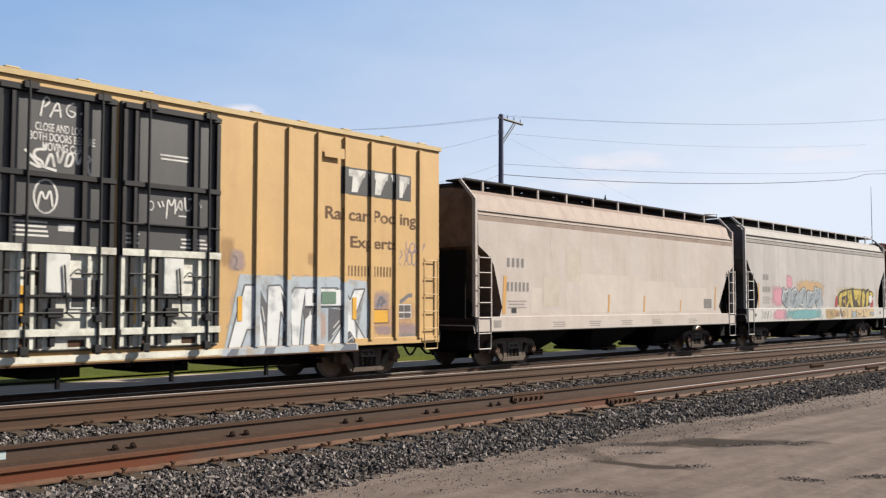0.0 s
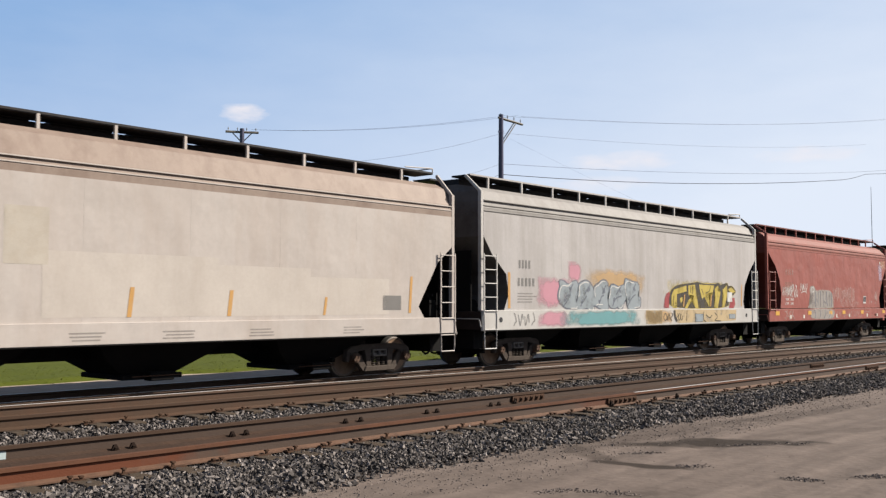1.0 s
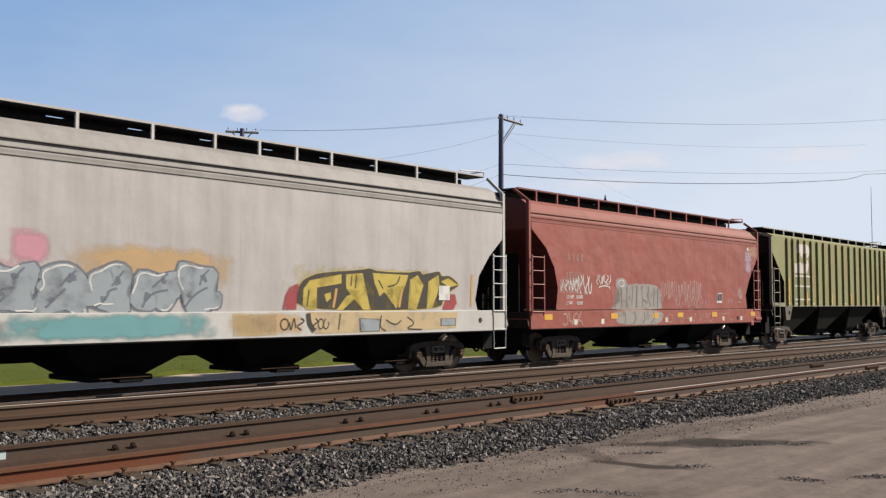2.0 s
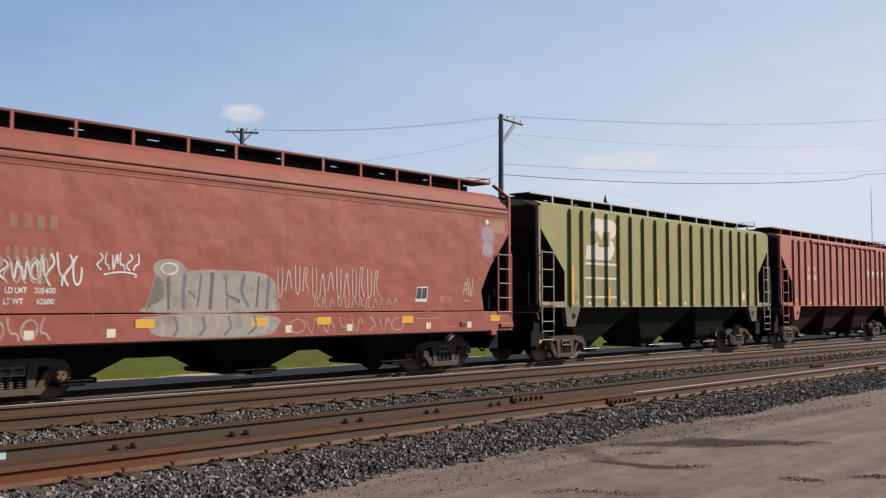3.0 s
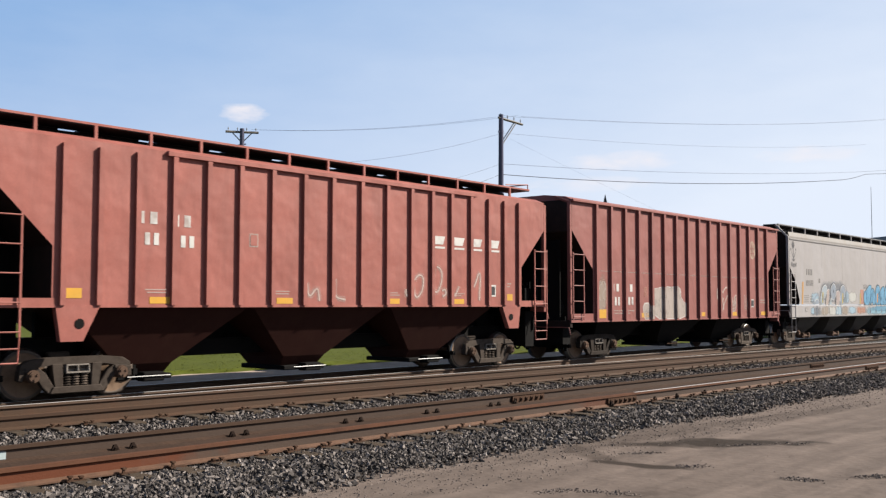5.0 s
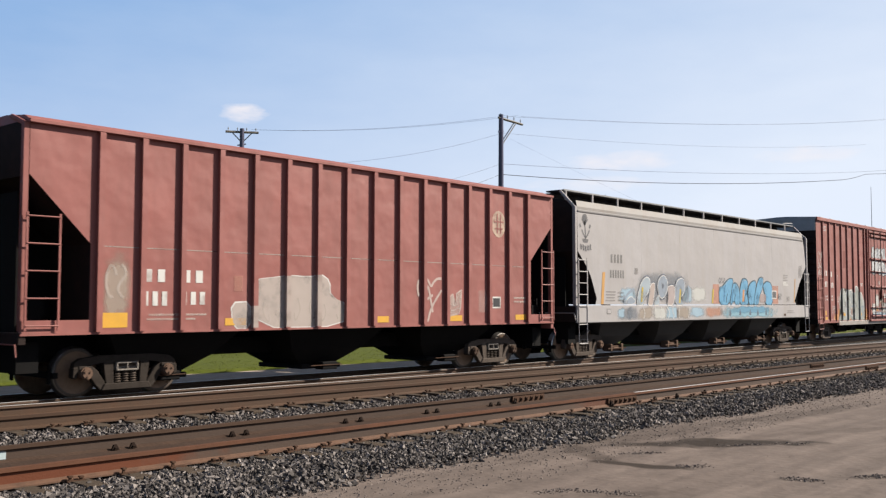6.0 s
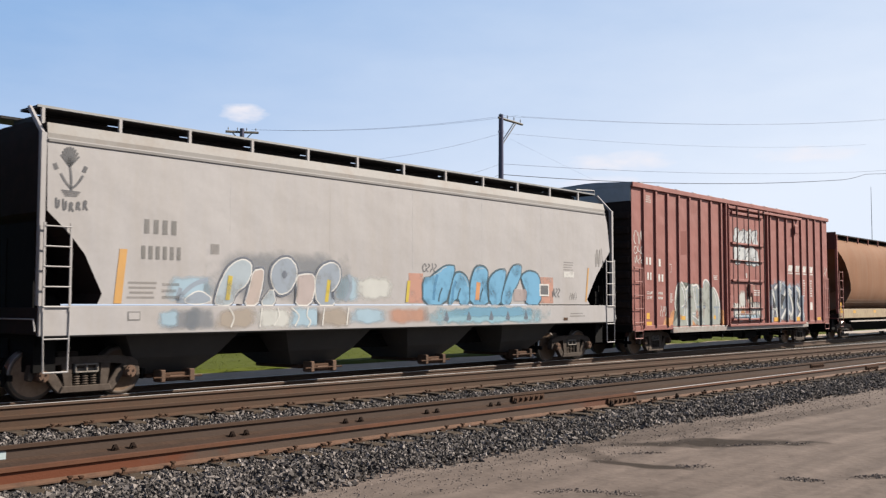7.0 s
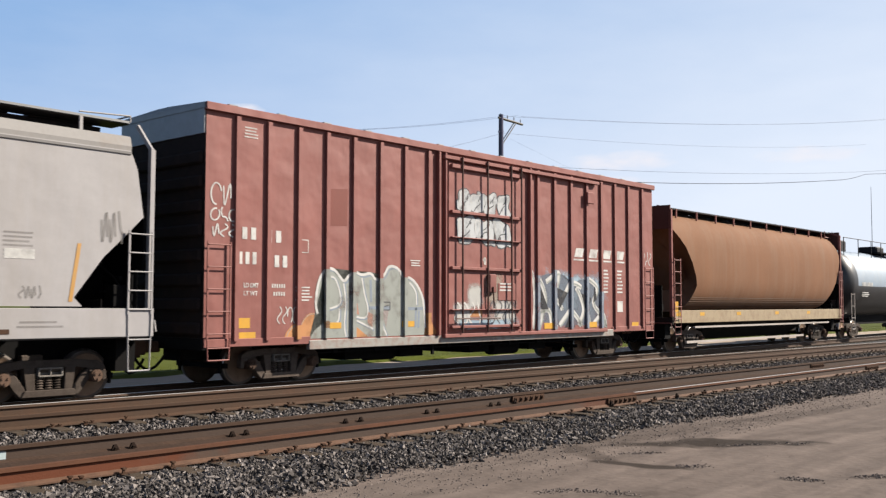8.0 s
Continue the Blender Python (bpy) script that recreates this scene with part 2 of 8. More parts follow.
def by_island(m, low, high, bias=1.0):
    """Vary a joined surface piece by piece."""
    nt = m.node_tree
    p = nt.nodes["Principled BSDF"]
    last = p.inputs["Base Color"].links[0].from_socket
    geo = nt.nodes.new("ShaderNodeNewGeometry")
    mr = nt.nodes.new("ShaderNodeMapRange")
    mr.inputs["To Min"].default_value, mr.inputs["To Max"].default_value = low, high
    few = nt.nodes.new("ShaderNodeMath")
    few.operation, few.inputs[1].default_value = "POWER", bias
    nt.links.new(geo.outputs["Random Per Island"], few.inputs[0])
    nt.links.new(few.outputs[0], mr.inputs["Value"])
    hsv = nt.nodes.new("ShaderNodeHueSaturation")
    nt.links.new(last, hsv.inputs["Color"])
    nt.links.new(mr.outputs[0], hsv.inputs["Value"])
    nt.links.new(hsv.outputs[0], p.inputs["Base Color"])


add_damp(M["dirt"], ((11.95, 5.66, 1.45, .38, -44, 1.0), (11.5, 6.2, .8, .35, -40, .45), (9.93, 6.55, .7, .24, 58, .55), (9.60, 5.62, .62, .17, -78, .95), (9.92, 3.92, .28, .12, -46, .6), (10.62, 3.4, .45, .13, -38, .6), (12.5, 6.75, 4.0, .35, -3, .35), (16.5, 6.3, 3.0, .3, -6, .3), (14.5, 5.0, 2.0, .2, -20, .25), (10.9, 6.6, .5, .15, -30, .4), (8.0, 4.9, .5, .15, -40, .3)), (0.026, 0.0195, 0.0155))
M.update({
    "stone": material("crushed_stone", (0.168, 0.148, 0.138), 0.85, dirt=(0.035, 0.026, 0.02), dirt_amount=0.6, scale=6, vary=0.2),
    "cinder": material("cinder", (0.075, 0.073, 0.075), 0.95, dirt=(0.05, 0.045, 0.04), scale=6, bump=0.8, bump_scale=30, vary=0.3),
    "blade": material("grass_blade", (0.125, 0.15, 0.014), 0.9, dirt=(0.125, 0.12, 0.022), dirt_amount=0.6, scale=0.8, vary=0.3),
    "wheel_rim": material("worn_rim", (0.13, 0.10, 0.08), 0.6, 0.2, scale=3),
    "walkway": material("walkway_steel", (0.016, 0.015, 0.017), 0.6, 0.3, dirt=(0.10, 0.06, 0.04), scale=3),
    "walkway_edge": material("walkway_edge", (0.30, 0.30, 0.30), 0.5, 0.4, dirt=(0.15, 0.12, 0.1), scale=3),
    "yellow_roof": material("roof_yellow", (0.62, 0.47, 0.24), 0.6, dirt=(0.35, 0.22, 0.12), scale=1),
    "worn_white": spray("worn_white", (0.78, 0.78, 0.74), cover=0.97),
    "dark_panel": material("dark_panel", (0.02, 0.02, 0.022), 0.5, vary=0.25),
    "dark_brown": material("dark_brown", (0.13, 0.045, 0.035), 0.6, vary=0.2),
    "reflector": material("yellow_reflector", (0.80, 0.42, 0.03), 0.45, dirt=(0.45, 0.28, 0.08), scale=4),
    "orange_tape": material("orange_tape", (0.62, 0.32, 0.07), 0.5, dirt=(0.45, 0.33, 0.2), scale=4),
    "sign_green": material("sign_green", (0.12, 0.22, 0.15), 0.5),
    "stencil_brown": spray("stencil_brown", (0.13, 0.06, 0.03), cover=0.82),
    "stencil_grey": spray("stencil_grey", (0.24, 0.23, 0.22), cover=0.75),
    "stencil_faint": spray("stencil_faint", (0.26, 0.24, 0.22), cover=0.4),
    "paint_white": spray("paint_white", (0.80, 0.78, 0.74), cover=0.95),
    "emblem_white": material("emblem_white", (0.74, 0.68, 0.60), 0.6, dirt=(0.55, 0.36, 0.22), dirt_amount=0.5, scale=0.5),
    "paint_pale": spray("paint_pale", (0.72, 0.62, 0.55), cover=0.5),
    "paint_mist": spray("paint_mist", (0.72, 0.60, 0.54), cover=0.22),
    "paint_faint": spray("paint_faint", (0.74, 0.60, 0.54), cover=0.75),
    "spray_halo": spray("spray_halo", (0.30, 0.40, 0.66), True, 0.75),
    "spray_frost": spray("spray_frost", (0.55, 0.63, 0.70), cover=0.8),
    "spray_pearl": spray("spray_pearl", (0.80, 0.82, 0.82), cover=0.97),
    "spray_lilac": spray("spray_lilac", (0.42, 0.34, 0.42), cover=0.5),
    "spray_lilac_soft": spray("spray_lilac_soft", (0.42, 0.34, 0.40), True, 0.5),
    "spray_mauve_line": spray("spray_mauve_line", (0.70, 0.56, 0.62), cover=0.55),
    "spray_mauve": spray("spray_mauve", (0.60, 0.45, 0.58), True, 0.6),
    "spray_faded_dark": material("dark_notice", (0.13, 0.11, 0.11), 0.6, vary=0.2),
    "paint_pale_red": spray("paint_pale_red", (0.55, 0.25, 0.19), cover=0.6),
    "paint_black": spray("paint_black", (0.03, 0.03, 0.035), cover=0.93),
    "paint_grey": spray("paint_grey", (0.14, 0.14, 0.15), cover=0.85),
    "paint_slate": spray("paint_slate", (0.19, 0.21, 0.26), cover=0.7),
    "paint_red": spray("paint_red", (0.42, 0.06, 0.07), cover=0.85),
    "emblem": spray("emblem_cream", (0.70, 0.52, 0.40), cover=0.85),
    "spray_white": spray("spray_white", (0.68, 0.70, 0.71), cover=0.9),
    "spray_ice": spray("spray_ice", (0.48, 0.56, 0.62), cover=0.8),
    "spray_ice_soft": spray("spray_ice_soft", (0.45, 0.62, 0.74), True, 0.8),
    "spray_white_soft": spray("spray_white_soft", (0.72, 0.72, 0.68), True, 0.8),
    "spray_silver": spray("spray_silver", (0.42, 0.44, 0.40), cover=0.95, rough=0.45),
    "spray_chrome": spray("spray_chrome", (0.44, 0.40, 0.36), cover=0.8, rough=0.5),
    "spray_grey": spray("spray_grey", (0.38, 0.43, 0.46), cover=0.85),
    "spray_orange": spray("spray_orange", (0.72, 0.34, 0.14), cover=0.9),
    "spray_orange_soft": spray("spray_orange_soft", (0.70, 0.33, 0.20), True, 0.55),
    "spray_yellow": spray("spray_yellow", (0.66, 0.50, 0.06), cover=0.9),
    "spray_yellow_soft": spray("spray_yellow_soft", (0.66, 0.52, 0.12), True, 0.75),
    "spray_pink": spray("spray_pink", (0.74, 0.34, 0.42), True, 0.8),
    "spray_pink_soft": spray("spray_pink_soft", (0.66, 0.40, 0.28), True, 0.5),
    "spray_rust_soft": spray("spray_rust_soft", (0.40, 0.22, 0.11), True, 0.35),
    "spray_pinkish": spray("spray_pinkish", (0.56, 0.45, 0.43), cover=0.6),
    "spray_teal": spray("spray_teal", (0.17, 0.40, 0.42), True, 0.9),
    "spray_peach": spray("spray_peach", (0.76, 0.48, 0.20), True, 0.6),
    "spray_peach_w": spray("spray_peach_w", (0.60, 0.49, 0.44), cover=0.75),
    "spray_buff": spray("spray_buff", (0.56, 0.47, 0.42), cover=0.82),
    "spray_sky": spray("spray_sky", (0.17, 0.42, 0.64), cover=0.95),
    "spray_salmon": spray("spray_salmon", (0.66, 0.34, 0.25), cover=0.75),
    "spray_aqua": spray("spray_aqua", (0.30, 0.52, 0.62), True, 0.9),
    "spray_sky_soft": spray("spray_sky_soft", (0.20, 0.44, 0.62), True, 0.7),
    "spray_sky_deep": spray("spray_sky_deep", (0.11, 0.33, 0.56), cover=0.7),
    "paint_teal_dark": spray("paint_teal_dark", (0.05, 0.11, 0.15), cover=0.85),
    "spray_slate_soft": spray("spray_slate_soft", (0.24, 0.27, 0.31), True, 0.5),
    "spray_slate": spray("spray_slate", (0.36, 0.42, 0.50), cover=0.8),
    "spray_faded": spray("spray_faded", (0.50, 0.42, 0.34), True, 0.65),
    "cream_rust": material("rust_stained_cream", (0.345, 0.262, 0.212), 0.65, dirt=(0.20, 0.13, 0.10), dirt_amount=0.75, streak=0.5),
    "cream_patch": material("cream_patch", (0.56, 0.50, 0.42), 0.6, dirt=(0.42, 0.33, 0.24), scale=2, dent=0.012),
    "grey_sill": material("grey_sill", (0.60, 0.58, 0.55), 0.55, dirt=(0.40, 0.35, 0.30), dirt_amount=0.4, streak=0.6),
    "pale": material("pale_grey_paint", (0.475, 0.45, 0.445), 0.55, dirt=(0.38, 0.33, 0.28), dirt_amount=0.4, scale=0.55, streak=0.88, vary=0.08, dent=0.018),
    # shadow line of the projecting lip, put into the rib's darker grey
    "pale_shadow": material("shaded_pale_rib", (0.25, 0.235, 0.225), 0.6, vary=0.15),
    "red_dark": material("dark_red", (0.20, 0.05, 0.035), 0.65, dirt=(0.09, 0.04, 0.03), scale=2),
    "brown_patch": material("brown_patch", (0.24, 0.065, 0.048), 0.6, dirt=(0.2, 0.07, 0.055), scale=1),
    "cream_light": material("cream_repaint", (0.61, 0.545, 0.485), 0.6, dirt=(0.46, 0.385, 0.32), scale=0.8, streak=0.8, dent=0.012),
    "spray_olive": spray("spray_olive", (0.60, 0.46, 0.09), cover=0.95),
    "paint_soot": spray("paint_soot", (0.055, 0.045, 0.035), cover=0.92),
    "spray_sand": spray("spray_sand", (0.66, 0.50, 0.28), cover=0.85),
    "anchor": material("rusty_anchor", (0.03, 0.018, 0.013), 0.85, dirt=(0.07, 0.035, 0.02), scale=8),
    "infill": material("dusty_infill", (0.075, 0.046, 0.033), 0.95, dirt=(0.05, 0.036, 0.028), dirt_amount=0.7, scale=4, bump=0.6, bump_scale=25, vary=0.3),
    "dusty_stone": material("dusty_stone", (0.26, 0.215, 0.19), 0.9, dirt=(0.15, 0.12, 0.105), scale=6, vary=0.25),
    # grey and cream darkened to carry the shade on those cars' ends
    "grey_end": material("shaded_grey_end", (0.15, 0.14, 0.135), 0.8, dirt=(0.07, 0.06, 0.055), dirt_amount=0.7, scale=0.8),
    "cream_end": material("shaded_cream_end", (0.23, 0.16, 0.12), 0.8, dirt=(0.05, 0.033, 0.026), dirt_amount=0.8, scale=0.7),
    # side red darkened: shade under the body is in the colour
    "shaded_red_bay": material("shaded_red_bay", (0.05, 0.016, 0.012), 0.8, dirt=(0.07, 0.03, 0.02), dirt_amount=0.5, scale=1.5),
    "door_white": material("door_white", (0.80, 0.80, 0.70), 0.6, dirt=(0.22, 0.17, 0.14), dirt_amount=0.75, scale=1.3, vary=0.2),
    # glare along the green car's walkway edge, put into a pale colour
    "board_edge": material("glare_board_edge", (0.55, 0.54, 0.52), 0.4, dirt=(0.5, 0.48, 0.45), scale=2),
    "red_faded": spray("red_faded", (0.52, 0.36, 0.30), cover=0.4),
    "red_brick": material("brick_red", (0.355, 0.124, 0.106), 0.6, dirt=(0.25, 0.10, 0.082), dirt_amount=0.55, streak=0.85, dent=0.045),
    "pale_green": material("pale_green", (0.29, 0.265, 0.19), 0.6, dirt=(0.2, 0.17, 0.1), scale=2),
    "gusset_grime": material("grimy_gusset", (0.15, 0.135, 0.095), 0.7, dirt=(0.06, 0.045, 0.035), dirt_amount=0.8, scale=2.5),
    # side green taken near black for the shade under the body
    "green_dark": material("shaded_green_bay", (0.02, 0.021, 0.014), 0.8, dirt=(0.04, 0.036, 0.022), dirt_amount=0.5, scale=1.5),
    "olive_patch": material("olive_patch", (0.24, 0.24, 0.12), 0.6, dirt=(0.22, 0.17, 0.1), scale=2),
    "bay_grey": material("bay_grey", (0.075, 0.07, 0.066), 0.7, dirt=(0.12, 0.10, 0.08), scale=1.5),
    "galvanized": material("galvanized", (0.40, 0.41, 0.42), 0.5, 0.3, dirt=(0.25, 0.24, 0.23), scale=2),
    "silver_sill": material("silvered_sill", (0.40, 0.38, 0.34), 0.5, dirt=(0.30, 0.12, 0.08), dirt_amount=0.9, scale=2.5),
    "door_rod": material("door_rod", (0.10, 0.04, 0.03), 0.6, scale=3),
    "tan_sill": material("tan_sill", (0.46, 0.36, 0.23), 0.65, dirt=(0.25, 0.14, 0.08), dirt_amount=0.7, scale=1.5),
    "tan_lower": material("tan_lower", (0.17, 0.125, 0.098), 0.9, dirt=(0.25, 0.165, 0.11), dirt_amount=0.6, scale=1.2, streak=0.5),
    "tank_white": material("tank_white", (0.33, 0.41, 0.50), 0.5, dirt=(0.5, 0.5, 0.48), scale=1),
    "tank_black": material("tank_black", (0.02, 0.02, 0.022), 0.4, dirt=(0.06, 0.055, 0.05), scale=1),
    "insulator": material("grey_glass", (0.35, 0.36, 0.38), 0.3),
    "arm": material("weathered_arm", (0.30, 0.27, 0.24), 0.9, scale=3),
    "mark_pale": material("pale_marking", (0.55, 0.66, 0.68), 0.5, dirt=(0.35, 0.38, 0.38), scale=8),
    # shade on the car ends, put into a near-black paint
    "soot": material("shaded_end", (0.030, 0.022, 0.020), 0.85, dirt=(0.06, 0.035, 0.028), dirt_amount=0.6, scale=1.5),
    # roof paints set darker to tone down sunlight on the slopes
    "grey_roof": material("toned_grey_roof", (0.34, 0.32, 0.30), 0.7, dirt=(0.20, 0.17, 0.15), dirt_amount=0.6, streak=0.6),
    "red_roof": material("toned_red_roof", (0.29, 0.08, 0.056), 0.7, dirt=(0.14, 0.05, 0.035), dirt_amount=0.6, streak=0.6),
    "pale_roof": material("toned_pale_roof", (0.36, 0.34, 0.32), 0.65, dirt=(0.28, 0.20, 0.14), dirt_amount=0.6, scale=0.7),
    "web_rusty": material("weathered_web", (0.098, 0.064, 0.047), 0.62, dirt=(0.10, 0.06, 0.042), dirt_amount=0.6, scale=1.5, bump=0.15),
    "web_grey": material("grey_web", (0.084, 0.053, 0.038), 0.62, dirt=(0.07, 0.045, 0.034), dirt_amount=0.6, scale=1.5, bump=0.15),
    "head_rust": material("rusty_rail_head", (0.145, 0.066, 0.039), 0.8, dirt=(0.085, 0.042, 0.027), dirt_amount=0.8, scale=2, bump=0.1),
    "head_dark": material("dull_rail_head", (0.078, 0.047, 0.032), 0.8, dirt=(0.10, 0.055, 0.035), dirt_amount=0.5, scale=2),
    "foot_rust": material("rusty_rail_foot", (0.17, 0.09, 0.055), 0.7, dirt=(0.07, 0.04, 0.028), dirt_amount=0.85, scale=3, bump=0.2),
    "yard_gravel": material("fine_grey_gravel", (0.54, 0.43, 0.335), 0.95, dirt=(0.40, 0.32, 0.25), dirt_amount=0.8, scale=3, bump=0.5, bump_scale=25, vary=0.25),
    "axle_cap": material("rusty_axle_cap", (0.14, 0.088, 0.062), 0.8, dirt=(0.10, 0.06, 0.045), dirt_amount=0.8, scale=9, bump=0.2),
    "bolster": material("pale_bolster_steel", (0.30, 0.27, 0.24), 0.75, dirt=(0.10, 0.07, 0.055), dirt_amount=0.7, scale=5),
    "roof_far": material("far_roof", (0.05, 0.05, 0.06), 0.8),
})
by_island(M["stone"], 0.4, 2.4, 2.0)
by_object(M["wheel"], 0.55, 1.5)
by_object(M["truck"], 0.35, 1.25)
by_object(M["axle_cap"], 0.6, 1.4)
add_damp(M["web_rusty"], ((3.9, 8.67, 2.0, 3, 0, 1.0), (13.6, 8.67, .8, 3, 0, .6)), (0.088, 0.025, 0.0095))
by_island(M["blade"], 0.7, 1.3)

# ---- mesh helpers ----


def part(name, bm, mat, parent=None, label=""):
    bmesh.ops.recalc_face_normals(bm, faces=bm.faces)
    me = bpy.data.meshes.new(name)
    bm.to_mesh(me)
    bm.free()
    me.materials.append(mat)
    ob = new(name, me)
    if parent is not None:
        ob.parent = parent
    return tagged(ob, label)


def box(bm, x0, x1, y0, y1, z0, z1):
    v = [bm.verts.new((x, y, z)) for x in (x0, x1) for y in (y0, y1) for z in (z0, z1)]
    for f in ((0, 1, 3, 2), (4, 6, 7, 5), (0, 4, 5, 1), (2, 3, 7, 6), (0, 2, 6, 4), (1, 5, 7, 3)):
        bm.faces.new([v[i] for i in f])
    return bm


def boxes(*rows):
    bm = bmesh.new()
    for r in rows:
        box(bm, *r)
    return bm


def bevelled(bm, w=0.01, seg=1):
    bmesh.ops.bevel(bm, geom=list(bm.edges), offset=w, segments=seg, affect="EDGES", clamp_overlap=True)
    return bm


def rod(bm, a, b, r, n=8, r2=None):
    a, b = Vector(a), Vector(b)
    q = (b - a).to_track_quat("Z", "Y")
    rings = []
    for p, rr in ((a, r), (b, r if r2 is None else r2)):
        rings.append([bm.verts.new(p + q @ Vector((rr * math.cos(2 * math.pi * i / n), rr * math.sin(2 * math.pi * i / n), 0))) for i in range(n)])
    for i in range(n):
        j = (i + 1) % n
        bm.faces.new((rings[0][i], rings[0][j], rings[1][j], rings[1][i]))
    bm.faces.new(rings[0][::-1])
    bm.faces.new(rings[1])
    return bm


def rods(r, *pairs, n=6):
    bm = bmesh.new()
    for a, b in pairs:
        rod(bm, a, b, r, n)
    return bm


def extrude(bm, outline, axis, a, b):
    """A closed outline of (p, q) pairs pushed from a to b along an axis: x takes (y, z), y takes (x, z), z takes (x, y)."""
    def at(p, q, h):
        return (h, p, q) if axis == "x" else (p, h, q) if axis == "y" else (p, q, h)
    r0 = [bm.verts.new(at(p, q, a)) for p, q in outline]
    r1 = [bm.verts.new(at(p, q, b)) for p, q in outline]
    n = len(outline)
    for i in range(n):
        j = (i + 1) % n
        bm.faces.new((r0[i], r0[j], r1[j], r1[i]))
    bm.faces.new(r0[::-1])
    bm.faces.new(r1)
    return bm


def thing(name, label, category, m=None, group="", kind=""):
    ob = new(name)
    ob.empty_display_size = 0.3
    if m is not None:
        ob.matrix_basis = m
    return tagged(ob, label, category, group, kind)

# ---- ground and tracks ----
RT = 0.31            # top of the two near tracks' rails
TC = 16.97           # middle of the train's track at s = 9.2
HALF = 0.70
W = 1.50             # half width of a car
NEAR_TRACKS = (("near", 8.673, 10.048), ("middle", 12.680, 14.050))


def train_pose(s):
    c = min(max(s, 0.0), 90.0)
    tilt = 0.2899 if 0 < s < 90 else 0.0
    return pose(s, TC + (s - 9.2) * 0.01214, 0.148 + (c - 9.2) * 0.00506, 0, -tilt, 0.6956)


BED = train_pose(9.2) @ pose(-9.2, 0, 0)


def sheet(name, xs, ys, height, mat, label, category, kind="structure"):
    bm = bmesh.new()
    rows = [[bm.verts.new((x, y, height(x, y))) for y in ys] for x in xs]
    for a, b in zip(rows, rows[1:]):
        for i in range(len(ys) - 1):
            bm.faces.new((a[i], b[i], b[i + 1], a[i + 1]))
    return tagged(part(name, bm, mat), label, category, kind=kind)


def span(a, b, n):
    return [a + (b - a) * i / n for i in range(n + 1)]


def dirt_height(x, y):
    v = Vector((x, y, 0))
    return 0.03 * noise.noise(v * 0.35) + 0.014 * noise.noise(v * 1.7) + 0.012 * noise.noise(Vector((x * .3 + y * .1, y * 2.6, 4))) + 0.005 * noise.noise(v * 6)


XS = [-800, -300, -100, -40, -15] + span(-5, 70, 300) + [80, 100, 140, 200, 300, 500, 900, 1600, 3000]
YS = [-800, -200, -60, -20, -8, -3] + span(0, 8.2, 60) + [10, 13, 16, 19, 20.2, 21, 21.8, 23, 26, 30, 40, 60, 100, 200, 500, 1200, 3000]
sheet("ground", XS, YS, lambda x, y: dirt_height(x, y) if -6 < x < 75 and -1 < y < 8.2 else -0.5 if 15.5 < y < 70 else -0.04, M["dirt"],
      "flat brown dirt yard with damp patches and tyre marks", "ground")


def bed_height(y, jitter):
    if y < 7.15:
        return -0.08
    if y < 8.0:
        return -0.08 + 0.145 * (y - 7.15) / 0.85
    if 8.74 < y < 9.99 or 12.75 < y < 13.98:
        return 0.147 + 0.006 * jitter
    if y < 10.9 or 11.9 < y < 15.6:
        return 0.065 + 0.015 * jitter
    if y < 11.9:
        return 0.05 + 0.015 * jitter
    return 0.0 + 0.01 * jitter


sheet("ballast_bed", [-60, -20] + span(0, 80, 200) + [120, 300], [7.0, 7.15, 7.4, 7.7, 8.0, 8.3, 8.62, 8.75, 9.1, 9.5, 9.97, 10.1, 10.5, 10.9, 11.2, 11.6, 11.9, 12.2, 12.62, 12.76, 13.1, 13.5, 13.97, 14.12, 14.6, 15.2, 15.6, 15.9],
      lambda x, y: bed_height(y, noise.noise(Vector((x * 1.3, y * 1.3, 3)))), M["ballast"], "grey crushed stone ballast under the two near tracks", "ballast")
bed = bpy.data.objects["ballast_bed"].data
bed.materials.append(M["infill"])
for f in bed.polygons:
    if 8.74 < f.center.y < 9.99 or 12.75 < f.center.y < 13.98:
        f.material_index = 1
far_bed = sheet("ballast_bed", [-300, -60, 0, 10, 20, 40, 90, 300, 900], [-1.75, -1.3, 0, 1.3, 1.7],
            lambda x, y: -0.2 if -1.4 < y < 1.4 else -0.26, M["cinder"], "dark cinder and gravel bed under the train's track", "ballast")
far_bed.matrix_basis = BED
gravel_strip = sheet("gravel_strip", [-300, -60] + span(-10, 110, 80) + [300, 900], span(1.6, 7.4, 12),
            lambda x, y: -0.27 + 0.02 * noise.noise(Vector((x * .8, y * 1.5, 2))), M["yard_gravel"], "fine grey gravel strip between the train and the grass", "gravel")
gravel_strip.matrix_basis = BED


def verge_height(x, y):
    edge = 22.4 + 0.0121 * x + 0.35 * noise.noise(Vector((x * 0.7, 3, 1))) + 0.15 * noise.noise(Vector((x * 2.3, 5, 1)))
    return -0.22 + 0.005 * x + 0.16 * min(max((y - edge) / 0.35, -1), 1) + 0.05 * noise.noise(Vector((x * 0.5, y * 0.5, 7))) + min(max((y - 23) * 0.03, 0), 1.2)


sheet("grass_verge", [-300, -60] + span(-20, 130, 300) + [200, 400, 900], span(21.6, 25, 22) + [26, 28, 33, 40, 60, 120, 300], verge_height, M["grass"],
      "bright green grass verge beyond the tracks", "grass")

